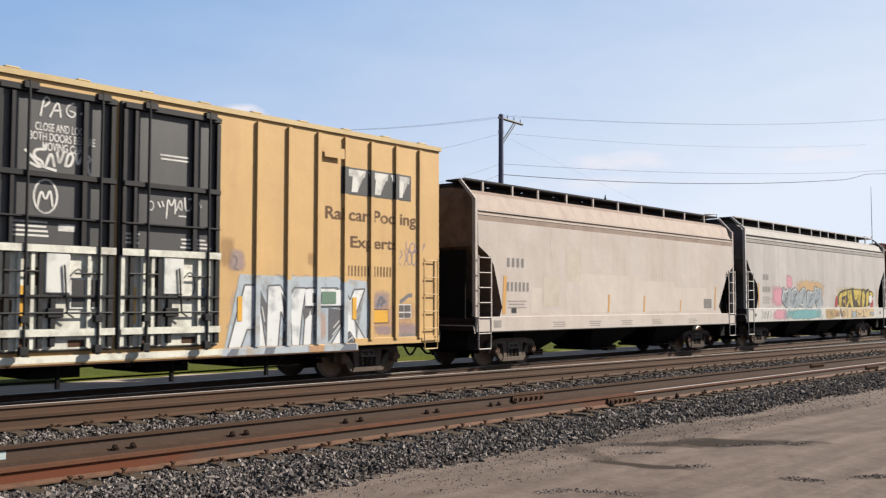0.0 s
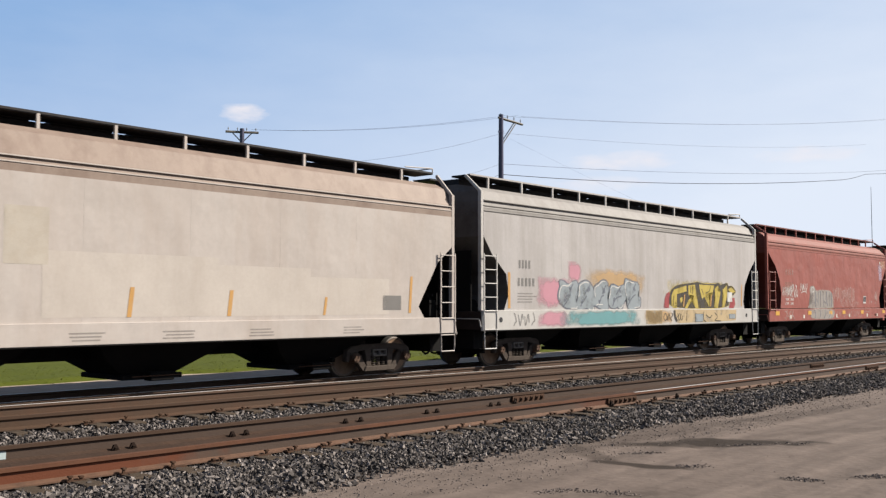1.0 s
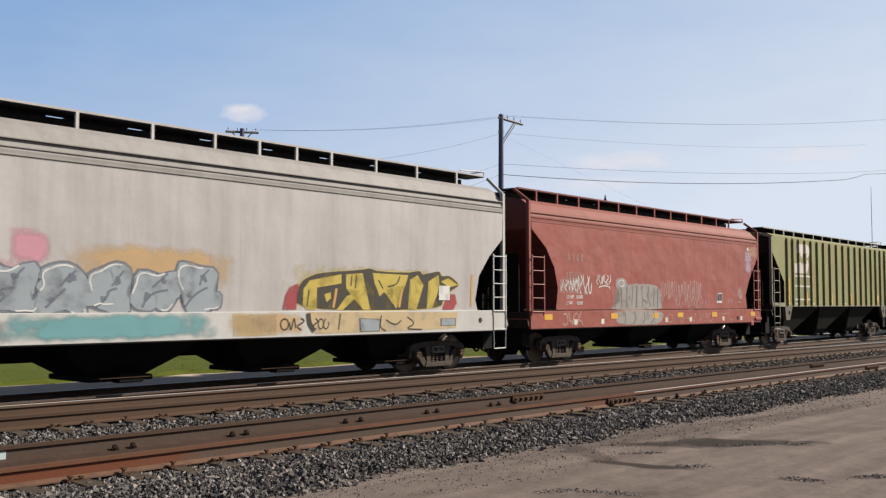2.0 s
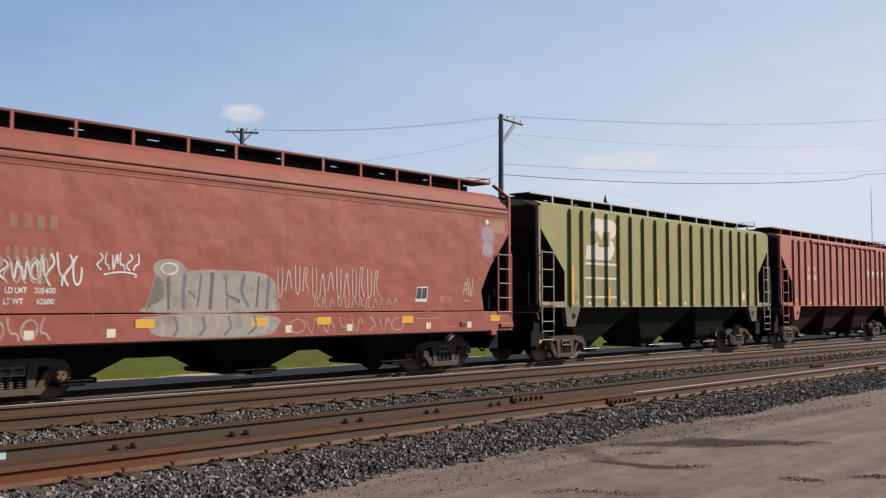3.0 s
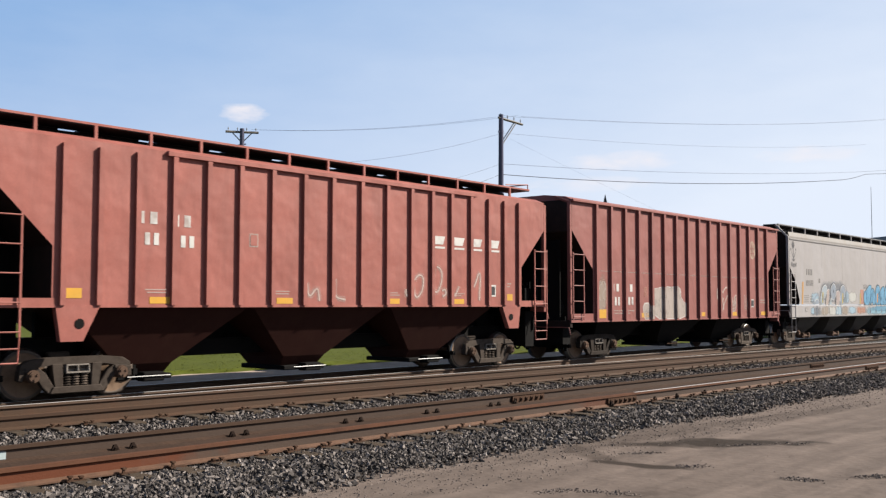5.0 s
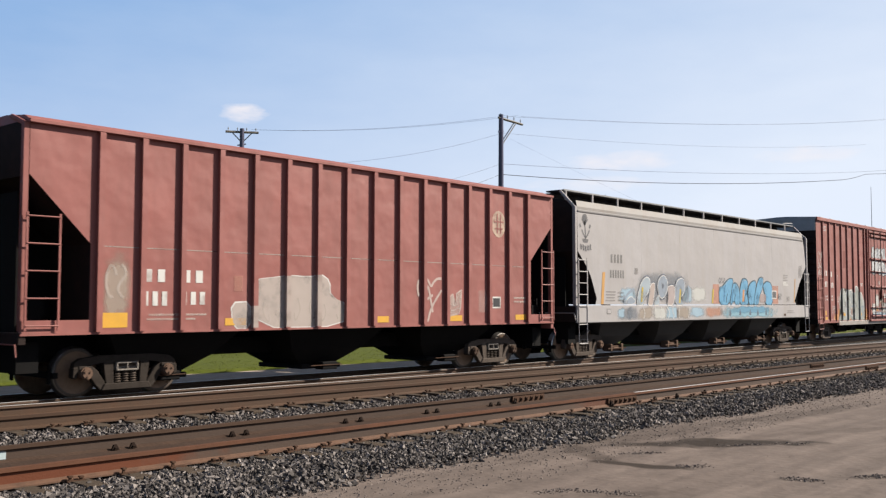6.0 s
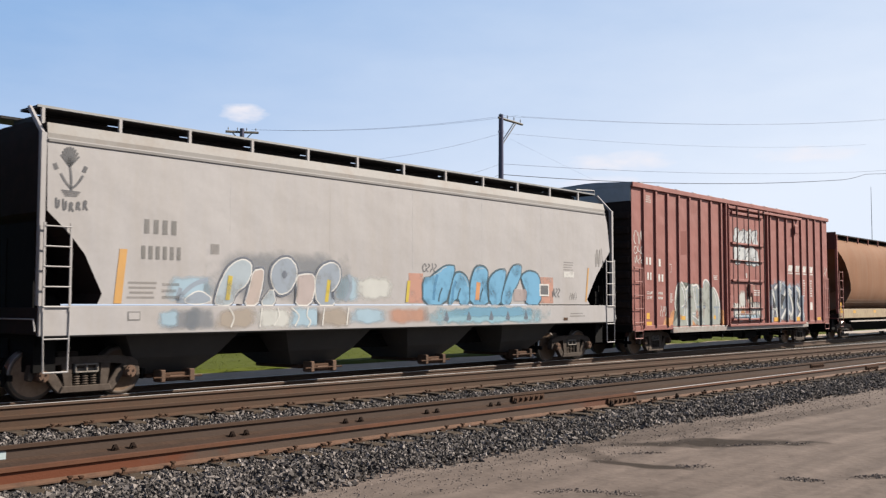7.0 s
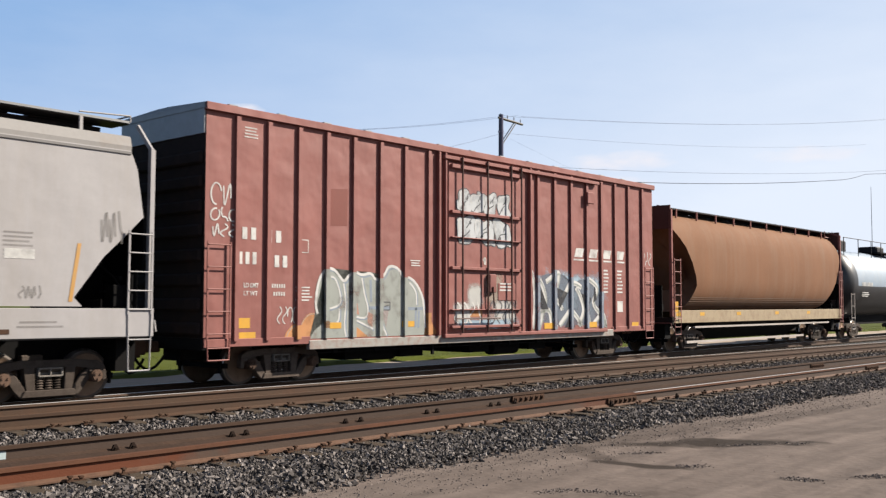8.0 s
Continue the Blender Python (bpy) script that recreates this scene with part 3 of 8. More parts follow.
RAIL_OUTLINE = [(-.037, 0), (.037, 0), (.039, -.035), (.012, -.052), (.009, -.14), (.078, -.163), (.078, -.178), (-.078, -.178), (-.078, -.163), (-.009, -.14), (-.012, -.052), (-.039, -.035)]


def rail(parent, y, z, label, x0=-80, x1=320, top=True, mats=("rail", "rail", "rail")):
    """mats: web, head and foot."""
    bm = bmesh.new()
    extrude(bm, [(y + p, z + q) for p, q in RAIL_OUTLINE], "x", x0, x1)
    ob = part("rail", bm, M[mats[0]], parent, label)
    ob.data.materials.append(M[mats[1]])
    ob.data.materials.append(M[mats[2]])
    for f in ob.data.polygons:
        if len(f.vertices) == 4:
            f.material_index = 1 if f.center.z > z - .036 else 2 if f.center.z < z - .145 else 0
    if top:
        part("running_surface", boxes((x0, x1, y - .026, y + .026, z - .003, z + .0025)), M["railtop"], ob, "polished top of the rail")
    return ob


def stones(name, count, place, size, seed, mat, label):
    """Loose angular stones, joined."""
    rng = np.random.default_rng(seed)
    base = np.array([(x, y, z) for x in (-1, 1) for y in (-1, 1) for z in (-1, 1)], float) * .78
    tri = np.array([(0, 1, 3), (0, 3, 2), (4, 6, 7), (4, 7, 5), (0, 4, 5), (0, 5, 1), (2, 3, 7), (2, 7, 6), (0, 2, 6), (0, 6, 4), (1, 5, 7), (1, 7, 3)])
    c = place(rng, count)
    n = len(c)
    q = rng.normal(size=(n, 3, 3))
    q = np.linalg.qr(q)[0]
    s = size(rng, n)[:, None] * rng.uniform(0.45, 1.35, (n, 3))
    v = base[None] * rng.uniform(0.35, 1.3, (n, 8, 1)) * rng.uniform(0.75, 1.2, (n, 8, 3)) * s[:, None, :]
    v = np.einsum("nij,nkj->nki", q, v) + c[:, None, :]
    f = (tri[None] + 8 * np.arange(n)[:, None, None]).reshape(-1, 3)
    me = bpy.data.meshes.new(name)
    me.vertices.add(n * 8)
    me.vertices.foreach_set("co", v.reshape(-1).astype(np.float32))
    me.loops.add(len(f) * 3)
    me.loops.foreach_set("vertex_index", f.reshape(-1).astype(np.int32))
    me.polygons.add(len(f))
    me.polygons.foreach_set("loop_start", np.arange(0, len(f) * 3, 3, dtype=np.int32))
    me.update(calc_edges=True)
    me.shade_flat()
    me.materials.append(mat)
    return tagged(new(name, me), label, "gravel", kind="stuff")


def on_shoulder(rng, n):
    x = 3 + 70 * rng.random(n) ** 1.7
    y = 7.0 + 1.58 * rng.random(n) ** 0.8
    keep = rng.random(n) < np.clip((y - 6.95 + 0.25 * np.sin(x * 1.9) * np.sin(x * .7)) * 1.9, 0, 1)
    x, y = x[keep], y[keep]
    z = np.interp(y, [7.0, 7.15, 8.0, 8.7], [0.0, 0.005, 0.085, 0.085]) + rng.uniform(-0.02, 0.03, len(x))
    return np.stack([x, y, z], 1)


def between_tracks(rng, n):
    x = 3 + 80 * rng.random(n) ** 1.5
    y = rng.uniform(10.15, 12.6, n)
    z = np.interp(y, [10.15, 10.9, 11.4, 11.9, 12.6], [0.085, 0.085, 0.07, 0.08, 0.085]) + rng.uniform(-0.02, 0.028, n)
    return np.stack([x, y, z], 1)


def strays(rng, n):
    x = 4 + 40 * rng.random(n) ** 1.3
    y = 7.2 - 5.5 * rng.random(n) ** 2.2
    return np.stack([x, y, [dirt_height(a, b) for a, b in zip(x, y)]], 1)


def thin_edge(rng, n):
    x = 3 + 60 * rng.random(n) ** 1.5
    y = 7.35 - 1.3 * rng.random(n) ** 1.7 + .15 * np.sin(x * 1.3)
    return np.stack([x, y, [dirt_height(a, b) for a, b in zip(x, y)]], 1)


def in_hollows(rng, n):
    runs = np.array(((9.8, 4.05, 10.04, 3.79), (10.39, 3.57, 10.9, 3.2), (11.6, 5.72, 12.6, 4.9), (7.9, 5.24, 8.1, 4.77), (10.29, 6.25, 10.6, 5.97), (9.78, 5.22, 10.1, 5.05), (7.6, 5.55, 7.87, 5.34)))
    r, t = runs[rng.integers(0, len(runs), n)], rng.random((n, 1))
    p = r[:, :2] * (1 - t) + r[:, 2:] * t + rng.normal(0, .05, (n, 2))
    return np.stack([p[:, 0], p[:, 1], [dirt_height(a, b) for a, b in p]], 1)


stones("gravel", 105000, on_shoulder, lambda r, n: r.uniform(0.010, 0.030, n), 1, M["stone"], "grey angular crushed stone on the track shoulder")
stones("gravel", 64000, between_tracks, lambda r, n: r.uniform(0.010, 0.030, n), 2, M["stone"], "grey crushed stone between the two near tracks")
stones("gravel", 550, strays, lambda r, n: r.uniform(0.003, 0.009, n), 3, M["dusty_stone"], "small loose stones scattered on the dirt")
stones("gravel", 1300, in_hollows, lambda r, n: r.uniform(0.005, 0.014, n), 6, M["dusty_stone"], "pale small gravel gathered in shallow damp hollows")
stones("gravel", 14000, thin_edge, lambda r, n: r.uniform(0.004, 0.013, n), 4, M["dusty_stone"], "dusty small gravel where the shoulder meets the dirt")


def blades(name, count, seed):
    """Short grass tufts, joined."""
    rng = np.random.default_rng(seed)
    x = rng.uniform(-5, 110, count)
    y = 22.3 + 0.0121 * x + 6.9 * rng.random(count) ** 1.8
    z = np.array([verge_height(a, b) for a, b in zip(x, y)])
    h, w, a = rng.uniform(.004, .028, count), rng.uniform(.008, .02, count), rng.uniform(0, 6.28, count)
    lean = rng.normal(0, .09, (count, 2))
    v = np.zeros((count, 3, 3))
    v[:, 0] = np.stack([x - w * np.cos(a), y - w * np.sin(a), z - .02], 1)
    v[:, 1] = np.stack([x + w * np.cos(a), y + w * np.sin(a), z - .02], 1)
    v[:, 2] = np.stack([x + lean[:, 0], y + lean[:, 1], z + h], 1)
    me = bpy.data.meshes.new(name)
    me.from_pydata(v.reshape(-1, 3).tolist(), [], np.arange(count * 3).reshape(-1, 3).tolist())
    me.materials.append(M["blade"])
    return tagged(new(name, me), "tufts of bright green grass on the verge", "grass", kind="stuff")


blades("grass_tufts", 60000, 5)

# ---- railcar parts ----


def lathe(bm, outline, n, y_axis=True, index=None):
    """Rings of (radius, y) turned about the y axis; index gives each band's material."""
    rings = [[bm.verts.new((r * math.cos(2 * math.pi * i / n), y, r * math.sin(2 * math.pi * i / n))) for i in range(n)] for r, y in outline]
    for k, (a, b) in enumerate(zip(rings, rings[1:])):
        for i in range(n):
            j = (i + 1) % n
            f = bm.faces.new((a[i], a[j], b[j], b[i]))
            f.material_index = index[k] if index else 0
            f.smooth = True
    bm.faces.new(rings[0])
    bm.faces.new(rings[-1][::-1])
    return bm


RW = 0.44            # wheel radius
WB = 0.815           # half the wheelbase


def truck_meshes():
    out = {}
    bm = bmesh.new()
    for s in (-1, 1):
        y = s * HALF
        lathe(bm, [(0.05, y + s * .10), (.10, y + s * .09), (.115, y + s * .04), (.30, y + s * .005), (.375, y + s * .045), (RW - .012, y + s * .055), (RW, y - s * .01), (RW + .003, y - s * .045), (RW + .025, y - s * .065), (RW + .02, y - s * .085), (.36, y - s * .08), (.12, y - s * .05)],
              28, index=[0, 0, 0, 0, 2, 1, 1, 1, 1, 0, 0])
    rod(bm, (0, -HALF, 0), (0, HALF, 0), .08, 10)
    bmesh.ops.recalc_face_normals(bm, faces=bm.faces)
    me = bpy.data.meshes.new("wheelset")
    bm.to_mesh(me)
    bm.free()
    for k in ("wheel", "tread", "wheel_rim"):
        me.materials.append(M[k])
    out["wheelset"] = me

    def mesh(name, bm, mat):
        bmesh.ops.recalc_face_normals(bm, faces=bm.faces)
        me = bpy.data.meshes.new(name)
        bm.to_mesh(me)
        bm.free()
        me.materials.append(M[mat])
        out[name] = me

    bm = bmesh.new()
    y0, y1 = -.065, .065
    extrude(bm, [(-1.03, .50), (-1.01, .62), (-.88, .70), (-.52, .74), (.52, .74), (.88, .70), (1.01, .62), (1.03, .50), (.92, .49), (.90, .555), (.72, .57), (.46, .615), (-.46, .615), (-.72, .57), (-.90, .555), (-.92, .49)], "y", y0, y1)
    for s in (-1, 1):
        extrude(bm, [(s * .90, .555), (s * .70, .585), (s * .56, .47), (s * .42, .26), (s * .36, .12), (s * .50, .12), (s * .62, .24), (s * .72, .43), (s * .80, .50)], "y", y0, y1)
        extrude(bm, [(s * .47, .63), (s * .27, .63), (s * .25, .18), (s * .40, .18), (s * .42, .44)], "y", y0 - .01, y1 + .01)
        extrude(bm, [(s * .92, .54), (s * 1.03, .54), (s * 1.04, .37), (s * .97, .34), (s * .94, .42)], "y", y0 - .015, y1 + .015)
        extrude(bm, [(s * .69, .50), (s * .94, .50), (s * .93, .565), (s * .70, .565)], "y", y0 - .03, y1 + .03)
    extrude(bm, [(-.50, .12), (.50, .12), (.44, .24), (-.44, .24)], "y", y0 - .03, y1 + .03)
    mesh("side_frame", bevelled(bm, .012), "truck")
    bm = bmesh.new()
    rod(bm, (0, -.15, RW), (0, .09, RW), .112, 14)
    rod(bm, (0, -.185, RW), (0, -.15, RW), .092, 12)
    for k in range(3):
        cx, cz = .055 * math.cos(k * 2.094 + .5), RW + .055 * math.sin(k * 2.094 + .5)
        rod(bm, (cx, -.205, cz), (cx, -.18, cz), .02, 6)
    mesh("axle_cap", bm, "axle_cap")
    bm = boxes((-.22, .22, -.10, .05, .585, .612), (-.22, .22, -.10, .05, .455, .485), (-.22, -.19, -.10, .05, .455, .612), (.19, .22, -.10, .05, .455, .612), (-.013, .013, -.10, .05, .455, .612), (-.2, .2, .0, .05, .455, .612))
    mesh("bolster_end", bevelled(bm, .006), "bolster")
    bm = bmesh.new()
    rings = []
    for k in range(11):
        r = .074 if k % 2 else .045
        rings.append([bm.verts.new((r * math.cos(i * math.pi / 5), r * math.sin(i * math.pi / 5), .24 + k * .0215)) for i in range(10)])
    for lo, hi in zip(rings, rings[1:]):
        for i in range(10):
            j = (i + 1) % 10
            bm.faces.new((lo[i], lo[j], hi[j], hi[i]))
    bm.faces.new(rings[0][::-1])
    bm.faces.new(rings[-1])
    mesh("spring", bm, "truck")
    bm = bmesh.new()
    box(bm, -.24, .24, -1.02, 1.02, .53, .66)
    box(bm, -.20, .20, -.40, .40, .45, .80)
    mesh("truck", bevelled(bm, .02), "truck")
    bm = boxes((1.20, 1.28, -.85, .85, .36, .46))
    for q in (-1, 1):
        box(bm, 1.27, 1.31, q * .74, q * .66, .26, .60)
        rod(bm, (1.24, q * .5, .41), (.35, q * .42, .41), .03, 6)
    mesh("brake_beam", bm, "black")
    return out


TRUCK = truck_meshes()
ROLLING = []


def truck(car, x, u):
    t = new("truck", TRUCK["truck"])
    t.parent, t.location = car, (x, 0, 0)
    for s in (-1, 1):
        f = new("side_frame", TRUCK["side_frame"])
        f.parent, f.matrix_basis = t, pose(0, s * .98, 0, 0, 0, 0 if s < 0 else 180)
        for name, dx in (("axle_cap", -WB), ("axle_cap", WB), ("bolster_end", 0)):
            n = new(name, TRUCK[name])
            n.parent, n.location = f, (dx, 0, 0)
        for dx in (-.155, 0, .155):
            n = new("spring", TRUCK["spring"])
            n.parent, n.location = t, (dx, s * .98, 0)
        w = new("wheelset", TRUCK["wheelset"])
        w.parent, w.location = t, (s * WB, 0, RW)
        ROLLING.append((w, s * WB, u + x + s * WB))
        b = new("brake_beam", TRUCK["brake_beam"])
        b.parent, b.matrix_basis = t, pose(0, 0, 0, 0, 0, 0 if s < 0 else 180)


def coupler(car, x, s):
    """s: -1 at the car's left end, 1 at its right end."""
    c = part("coupler", bevelled(boxes((min(x, x + s * .38), max(x, x + s * .38), -.09, .09, .70, .92), (min(x + s * .36, x + s * .62), max(x + s * .36, x + s * .62), -.16, .14, .66, .96)), .03), M["rust"], car)
    bm = bmesh.new()
    pts = [Vector((x + s * k * .11, -.30 + .02 * k, .72 - .34 * math.sin(math.pi * min(k, 6) / 6.5))) for k in range(7)]
    rings = []
    for k, p in enumerate(pts):
        way = (pts[min(k + 1, 6)] - pts[max(k - 1, 0)]).normalized()
        side = Vector((0, 1, 0))
        up = way.cross(side).normalized()
        rings.append([bm.verts.new(p + .028 * (side * math.cos(i * math.pi / 3) + up * math.sin(i * math.pi / 3))) for i in range(6)])
    for a, b in zip(rings, rings[1:]):
        for i in range(6):
            bm.faces.new((a[i], a[(i + 1) % 6], b[(i + 1) % 6], b[i]))
    part("air_hose", bm, M["black"], c)


def ladder(car, x0, x1, z0, z1, n, mat, y=-W - .06, stirrup=0.45, legs=True):
    bm = bmesh.new()
    for x in (x0, x1):
        box(bm, x - .018, x + .018, y - .012, y + .012, z0, z1)
    for k in range(n):
        z = z0 + .08 + (z1 - z0 - .14) * k / max(n - 1, 1)
        rod(bm, (x0, y - .012, z), (x1, y - .012, z), .014, 6)
    lad = part("ladder", bm, mat, car)
    if stirrup:
        bm = bmesh.new()
        rod(bm, (x0, y, z0), (x0 + .02, y, z0 - stirrup), .014, 6)
        rod(bm, (x1, y, z0), (x1 - .02, y, z0 - stirrup), .014, 6)
        rod(bm, (x0 + .02, y, z0 - stirrup), (x1 - .02, y, z0 - stirrup), .016, 6)
        rod(bm, (x0 + .01, y, z0 - stirrup * .45), (x1 - .01, y, z0 - stirrup * .45), .014, 6)
        part("stirrup", bm, mat, car)
    return lad


def plate(car, name, x0, x1, z0, z1, mat, y=-W - .006, label="", slant=0.0, parent=None):
    """A painted or pasted field on a car's near side."""
    bm = bmesh.new()
    v = [bm.verts.new(p) for p in ((x0, y, z0), (x1, y, z0), (x1 + slant, y, z1), (x0 + slant, y, z1))]
    bm.faces.new(v)
    return part(name, bm, M[mat], parent or car, label)


def bars(car, name, x0, x1, z0, z1, n, mat, y=-W - .007, fill=0.55, label="", slant=0.0):
    """A line of writing that is not spelled out: one bar for each character, joined."""
    bm = bmesh.new()
    p = (x1 - x0) / n
    for k in range(n):
        a = x0 + p * k
        b = a + p * fill
        bm.faces.new([bm.verts.new(q) for q in ((a, y, z0), (b, y, z0), (b + slant, y, z1), (a + slant, y, z1))])
    return tagged(part(name, bm, M[mat], car, label), kind="stuff")


def lines(car, x0, x1, z0, z1, n, mat, y=-W - .007):
    """Several lines of small print as thin bars, joined."""
    bm = bmesh.new()
    rng = random.Random(int(x0 * 100) + n)
    p = (z1 - z0) / n
    for k in range(n):
        a, b = x0 + rng.random() * .1 * (x1 - x0), x1 - rng.random() * .25 * (x1 - x0)
        v = [bm.verts.new(q) for q in ((a, y, z0 + p * k), (b, y, z0 + p * k), (b, y, z0 + p * (k + .45)), (a, y, z0 + p * (k + .45)))]
        bm.faces.new(v)
    return tagged(part("stencil", bm, M[mat], car), kind="stuff")


def words(car, body, x, z, height, width, mat, y=-W - .008, name="lettering", label=""):
    cu = bpy.data.curves.new("words", "FONT")
    cu.body, cu.offset = body, 0.018
    tmp = bpy.data.objects.new("words", cu)
    scene.collection.objects.link(tmp)
    bpy.context.view_layer.update()
    me = bpy.data.meshes.new_from_object(tmp.evaluated_get(bpy.context.evaluated_depsgraph_get()))
    bpy.data.objects.remove(tmp)
    co = np.array([v.co for v in me.vertices])
    lo, hi = co.min(0), co.max(0)
    for v in me.vertices:
        px, pz = (v.co.x - lo[0]) / (hi[0] - lo[0]), (v.co.y - lo[1]) / (hi[1] - lo[1])
        v.co = (x + width * px, y, z + height * pz)
    me.materials.clear()
    me.materials.append(M[mat])
    ob = new(name, me)
    ob.parent = car
    return tagged(ob, label, kind="stuff")


def shape(car, name, points, mat, y=-W - .006, label=""):
    """A flat painted shape on the near side with corners (x, z)."""
    bm = bmesh.new()
    bm.faces.new([bm.verts.new((x, y, z)) for x, z in points])
    bmesh.ops.triangulate(bm, faces=bm.faces, ngon_method="EAR_CLIP")
    return part(name, bm, M[mat], car, label)


def clipped(points, z, above):
    """The part of an outline above or below height z."""
    out, k = [], 1 if above else -1
    for (xa, za), (xb, zb) in zip(points, points[1:] + points[:1]):
        if k * (za - z) >= 0:
            out.append((xa, za))
        if (za > z) != (zb > z):
            out.append((xa + (xb - xa) * (z - za) / (zb - za), z))
    return out


def rounded(points, times=2):
    """An outline with its corners cut round."""
    for _ in range(times):
        points = [(a[0] * k + b[0] * (1 - k), a[1] * k + b[1] * (1 - k)) for a, b in zip(points, points[1:] + points[:1]) for k in (.78, .22)]
    return points


def piece(car, points, fill, rim, width=.04, sill=None, lift=0.0, label="", smooth=2):
    """One sprayed letter with a rim, on the side sheet and, where it reaches so low, on the sill."""
    first, points = None, rounded(points, smooth)
    for pts, mat, dy in ((grow(points, width), rim, 0), (points, fill, .0025)):
        halves = ((pts, -W),) if sill is None else ((clipped(pts, sill, True), -W), (clipped(pts, sill, False), -1.551))
        for half, y in halves:
            if len(half) > 2:
                ob = shape(first or car, "graffiti" if first is None else "fill", half, mat, y=y - .004 - lift - dy, label=label if first is None else "")
                first = first or ob
    return first


def tall_tag(car, x0, x1, z0, z1, n, mat, seed, width=.022, y=-W - .008):
    """A narrow hand-sprayed line of tall strokes that cannot be read."""
    rng = random.Random(seed)
    p, g = (x1 - x0) / n, None
    for k in range(n):
        x, top = x0 + p * k, z1 - rng.uniform(0, .12) * (z1 - z0)
        foot = z0 + rng.uniform(0, .25) * (z1 - z0)
        form = rng.choice((0, 1, 2))
        mid = (foot + top) / 2
        pts = ([(x, foot), (x + p * .12, top), (x + p * .6, top - .06), (x + p * .2, mid), (x + p * .7, foot)], [(x, foot), (x + p * .35, top), (x + p * .7, foot + .05)], [(x + p * .1, top), (x + p * .15, foot), (x + p * .65, foot + .04), (x + p * .6, top - .03)])[form]
        ob = stroke(g or car, "graffiti_tag" if g is None else "mark", pts, width, mat, y=y, label="thin sprayed graffiti scrawl" if g is None else "")
        g = g or ob


def over_posts(car, points, mat, posts, depth, width):
    """Carry a painted shape over the side posts that it crosses."""
    for x in posts:
        zs = []
        for (xa, za), (xb, zb) in zip(points, points[1:] + points[:1]):
            if (xa > x) != (xb > x):
                zs.append(za + (zb - za) * (x - xa) / (xb - xa))
        zs.sort()
        for z0, z1 in zip(zs[::2], zs[1::2]):
            part("paint", boxes((x - width / 2 - .003, x + width / 2 + .003, -W - depth - .003, -W - .012, z0, z1)), M[mat], car)


def bubble(rng, cx, cz, w, h, wob=0.18, n=22):
    """A lumpy outline like a sprayed letter."""
    k1, k2, k3 = rng.random() * 6.28, rng.random() * 6.28, rng.random() * 6.28
    tilt = rng.uniform(-.15, .15)
    pts = []
    for i in range(n):
        a = 2 * math.pi * i / n
        r = 1 + wob * math.sin(2 * a + k1) + wob * .8 * math.sin(3 * a + k2) + wob * .4 * math.sin(5 * a + k3)
        c, s = math.cos(a), math.sin(a)
        e = (abs(c) ** 4 + abs(s) ** 4) ** -.25 * .93
        pts.append((cx + w / 2 * r * c * e + tilt * h / 2 * s, cz + h / 2 * r * s * e))
    return pts


def grow(points, d):
    cx, cz = sum(p[0] for p in points) / len(points), sum(p[1] for p in points) / len(points)
    out = []
    for x, z in points:
        r = math.hypot(x - cx, z - cz)
        k = (r + d) / r
        out.append((cx + (x - cx) * k, cz + (z - cz) * k))
    return out


def eased(points, times=2):
    """An open line with its corners cut round."""
    for _ in range(times):
        mid = [(a[0] * k + b[0] * (1 - k), a[1] * k + b[1] * (1 - k)) for a, b in zip(points, points[1:]) for k in (.75, .25)]
        points = [points[0]] + mid[1:-1] + [points[-1]]
    return points


def stroke(car, name, points, width, mat, y=-W - .008, label=""):
    """A sprayed line along points (x, z), bent smoothly."""
    points = eased(points) if 3 <= len(points) <= 12 else points
    bm = bmesh.new()
    prev = None
    for i, (x, z) in enumerate(points):
        a, b = points[max(i - 1, 0)], points[min(i + 1, len(points) - 1)]
        dx, dz = b[0] - a[0], b[1] - a[1]
        L = math.hypot(dx, dz) or 1
        nx, nz = -dz / L * width / 2, dx / L * width / 2
        cur = (bm.verts.new((x + nx, y, z + nz)), bm.verts.new((x - nx, y, z - nz)))
        if prev:
            bm.faces.new((prev[0], prev[1], cur[1], cur[0]))
        prev = cur
    return part(name, bm, M[mat], car, label)


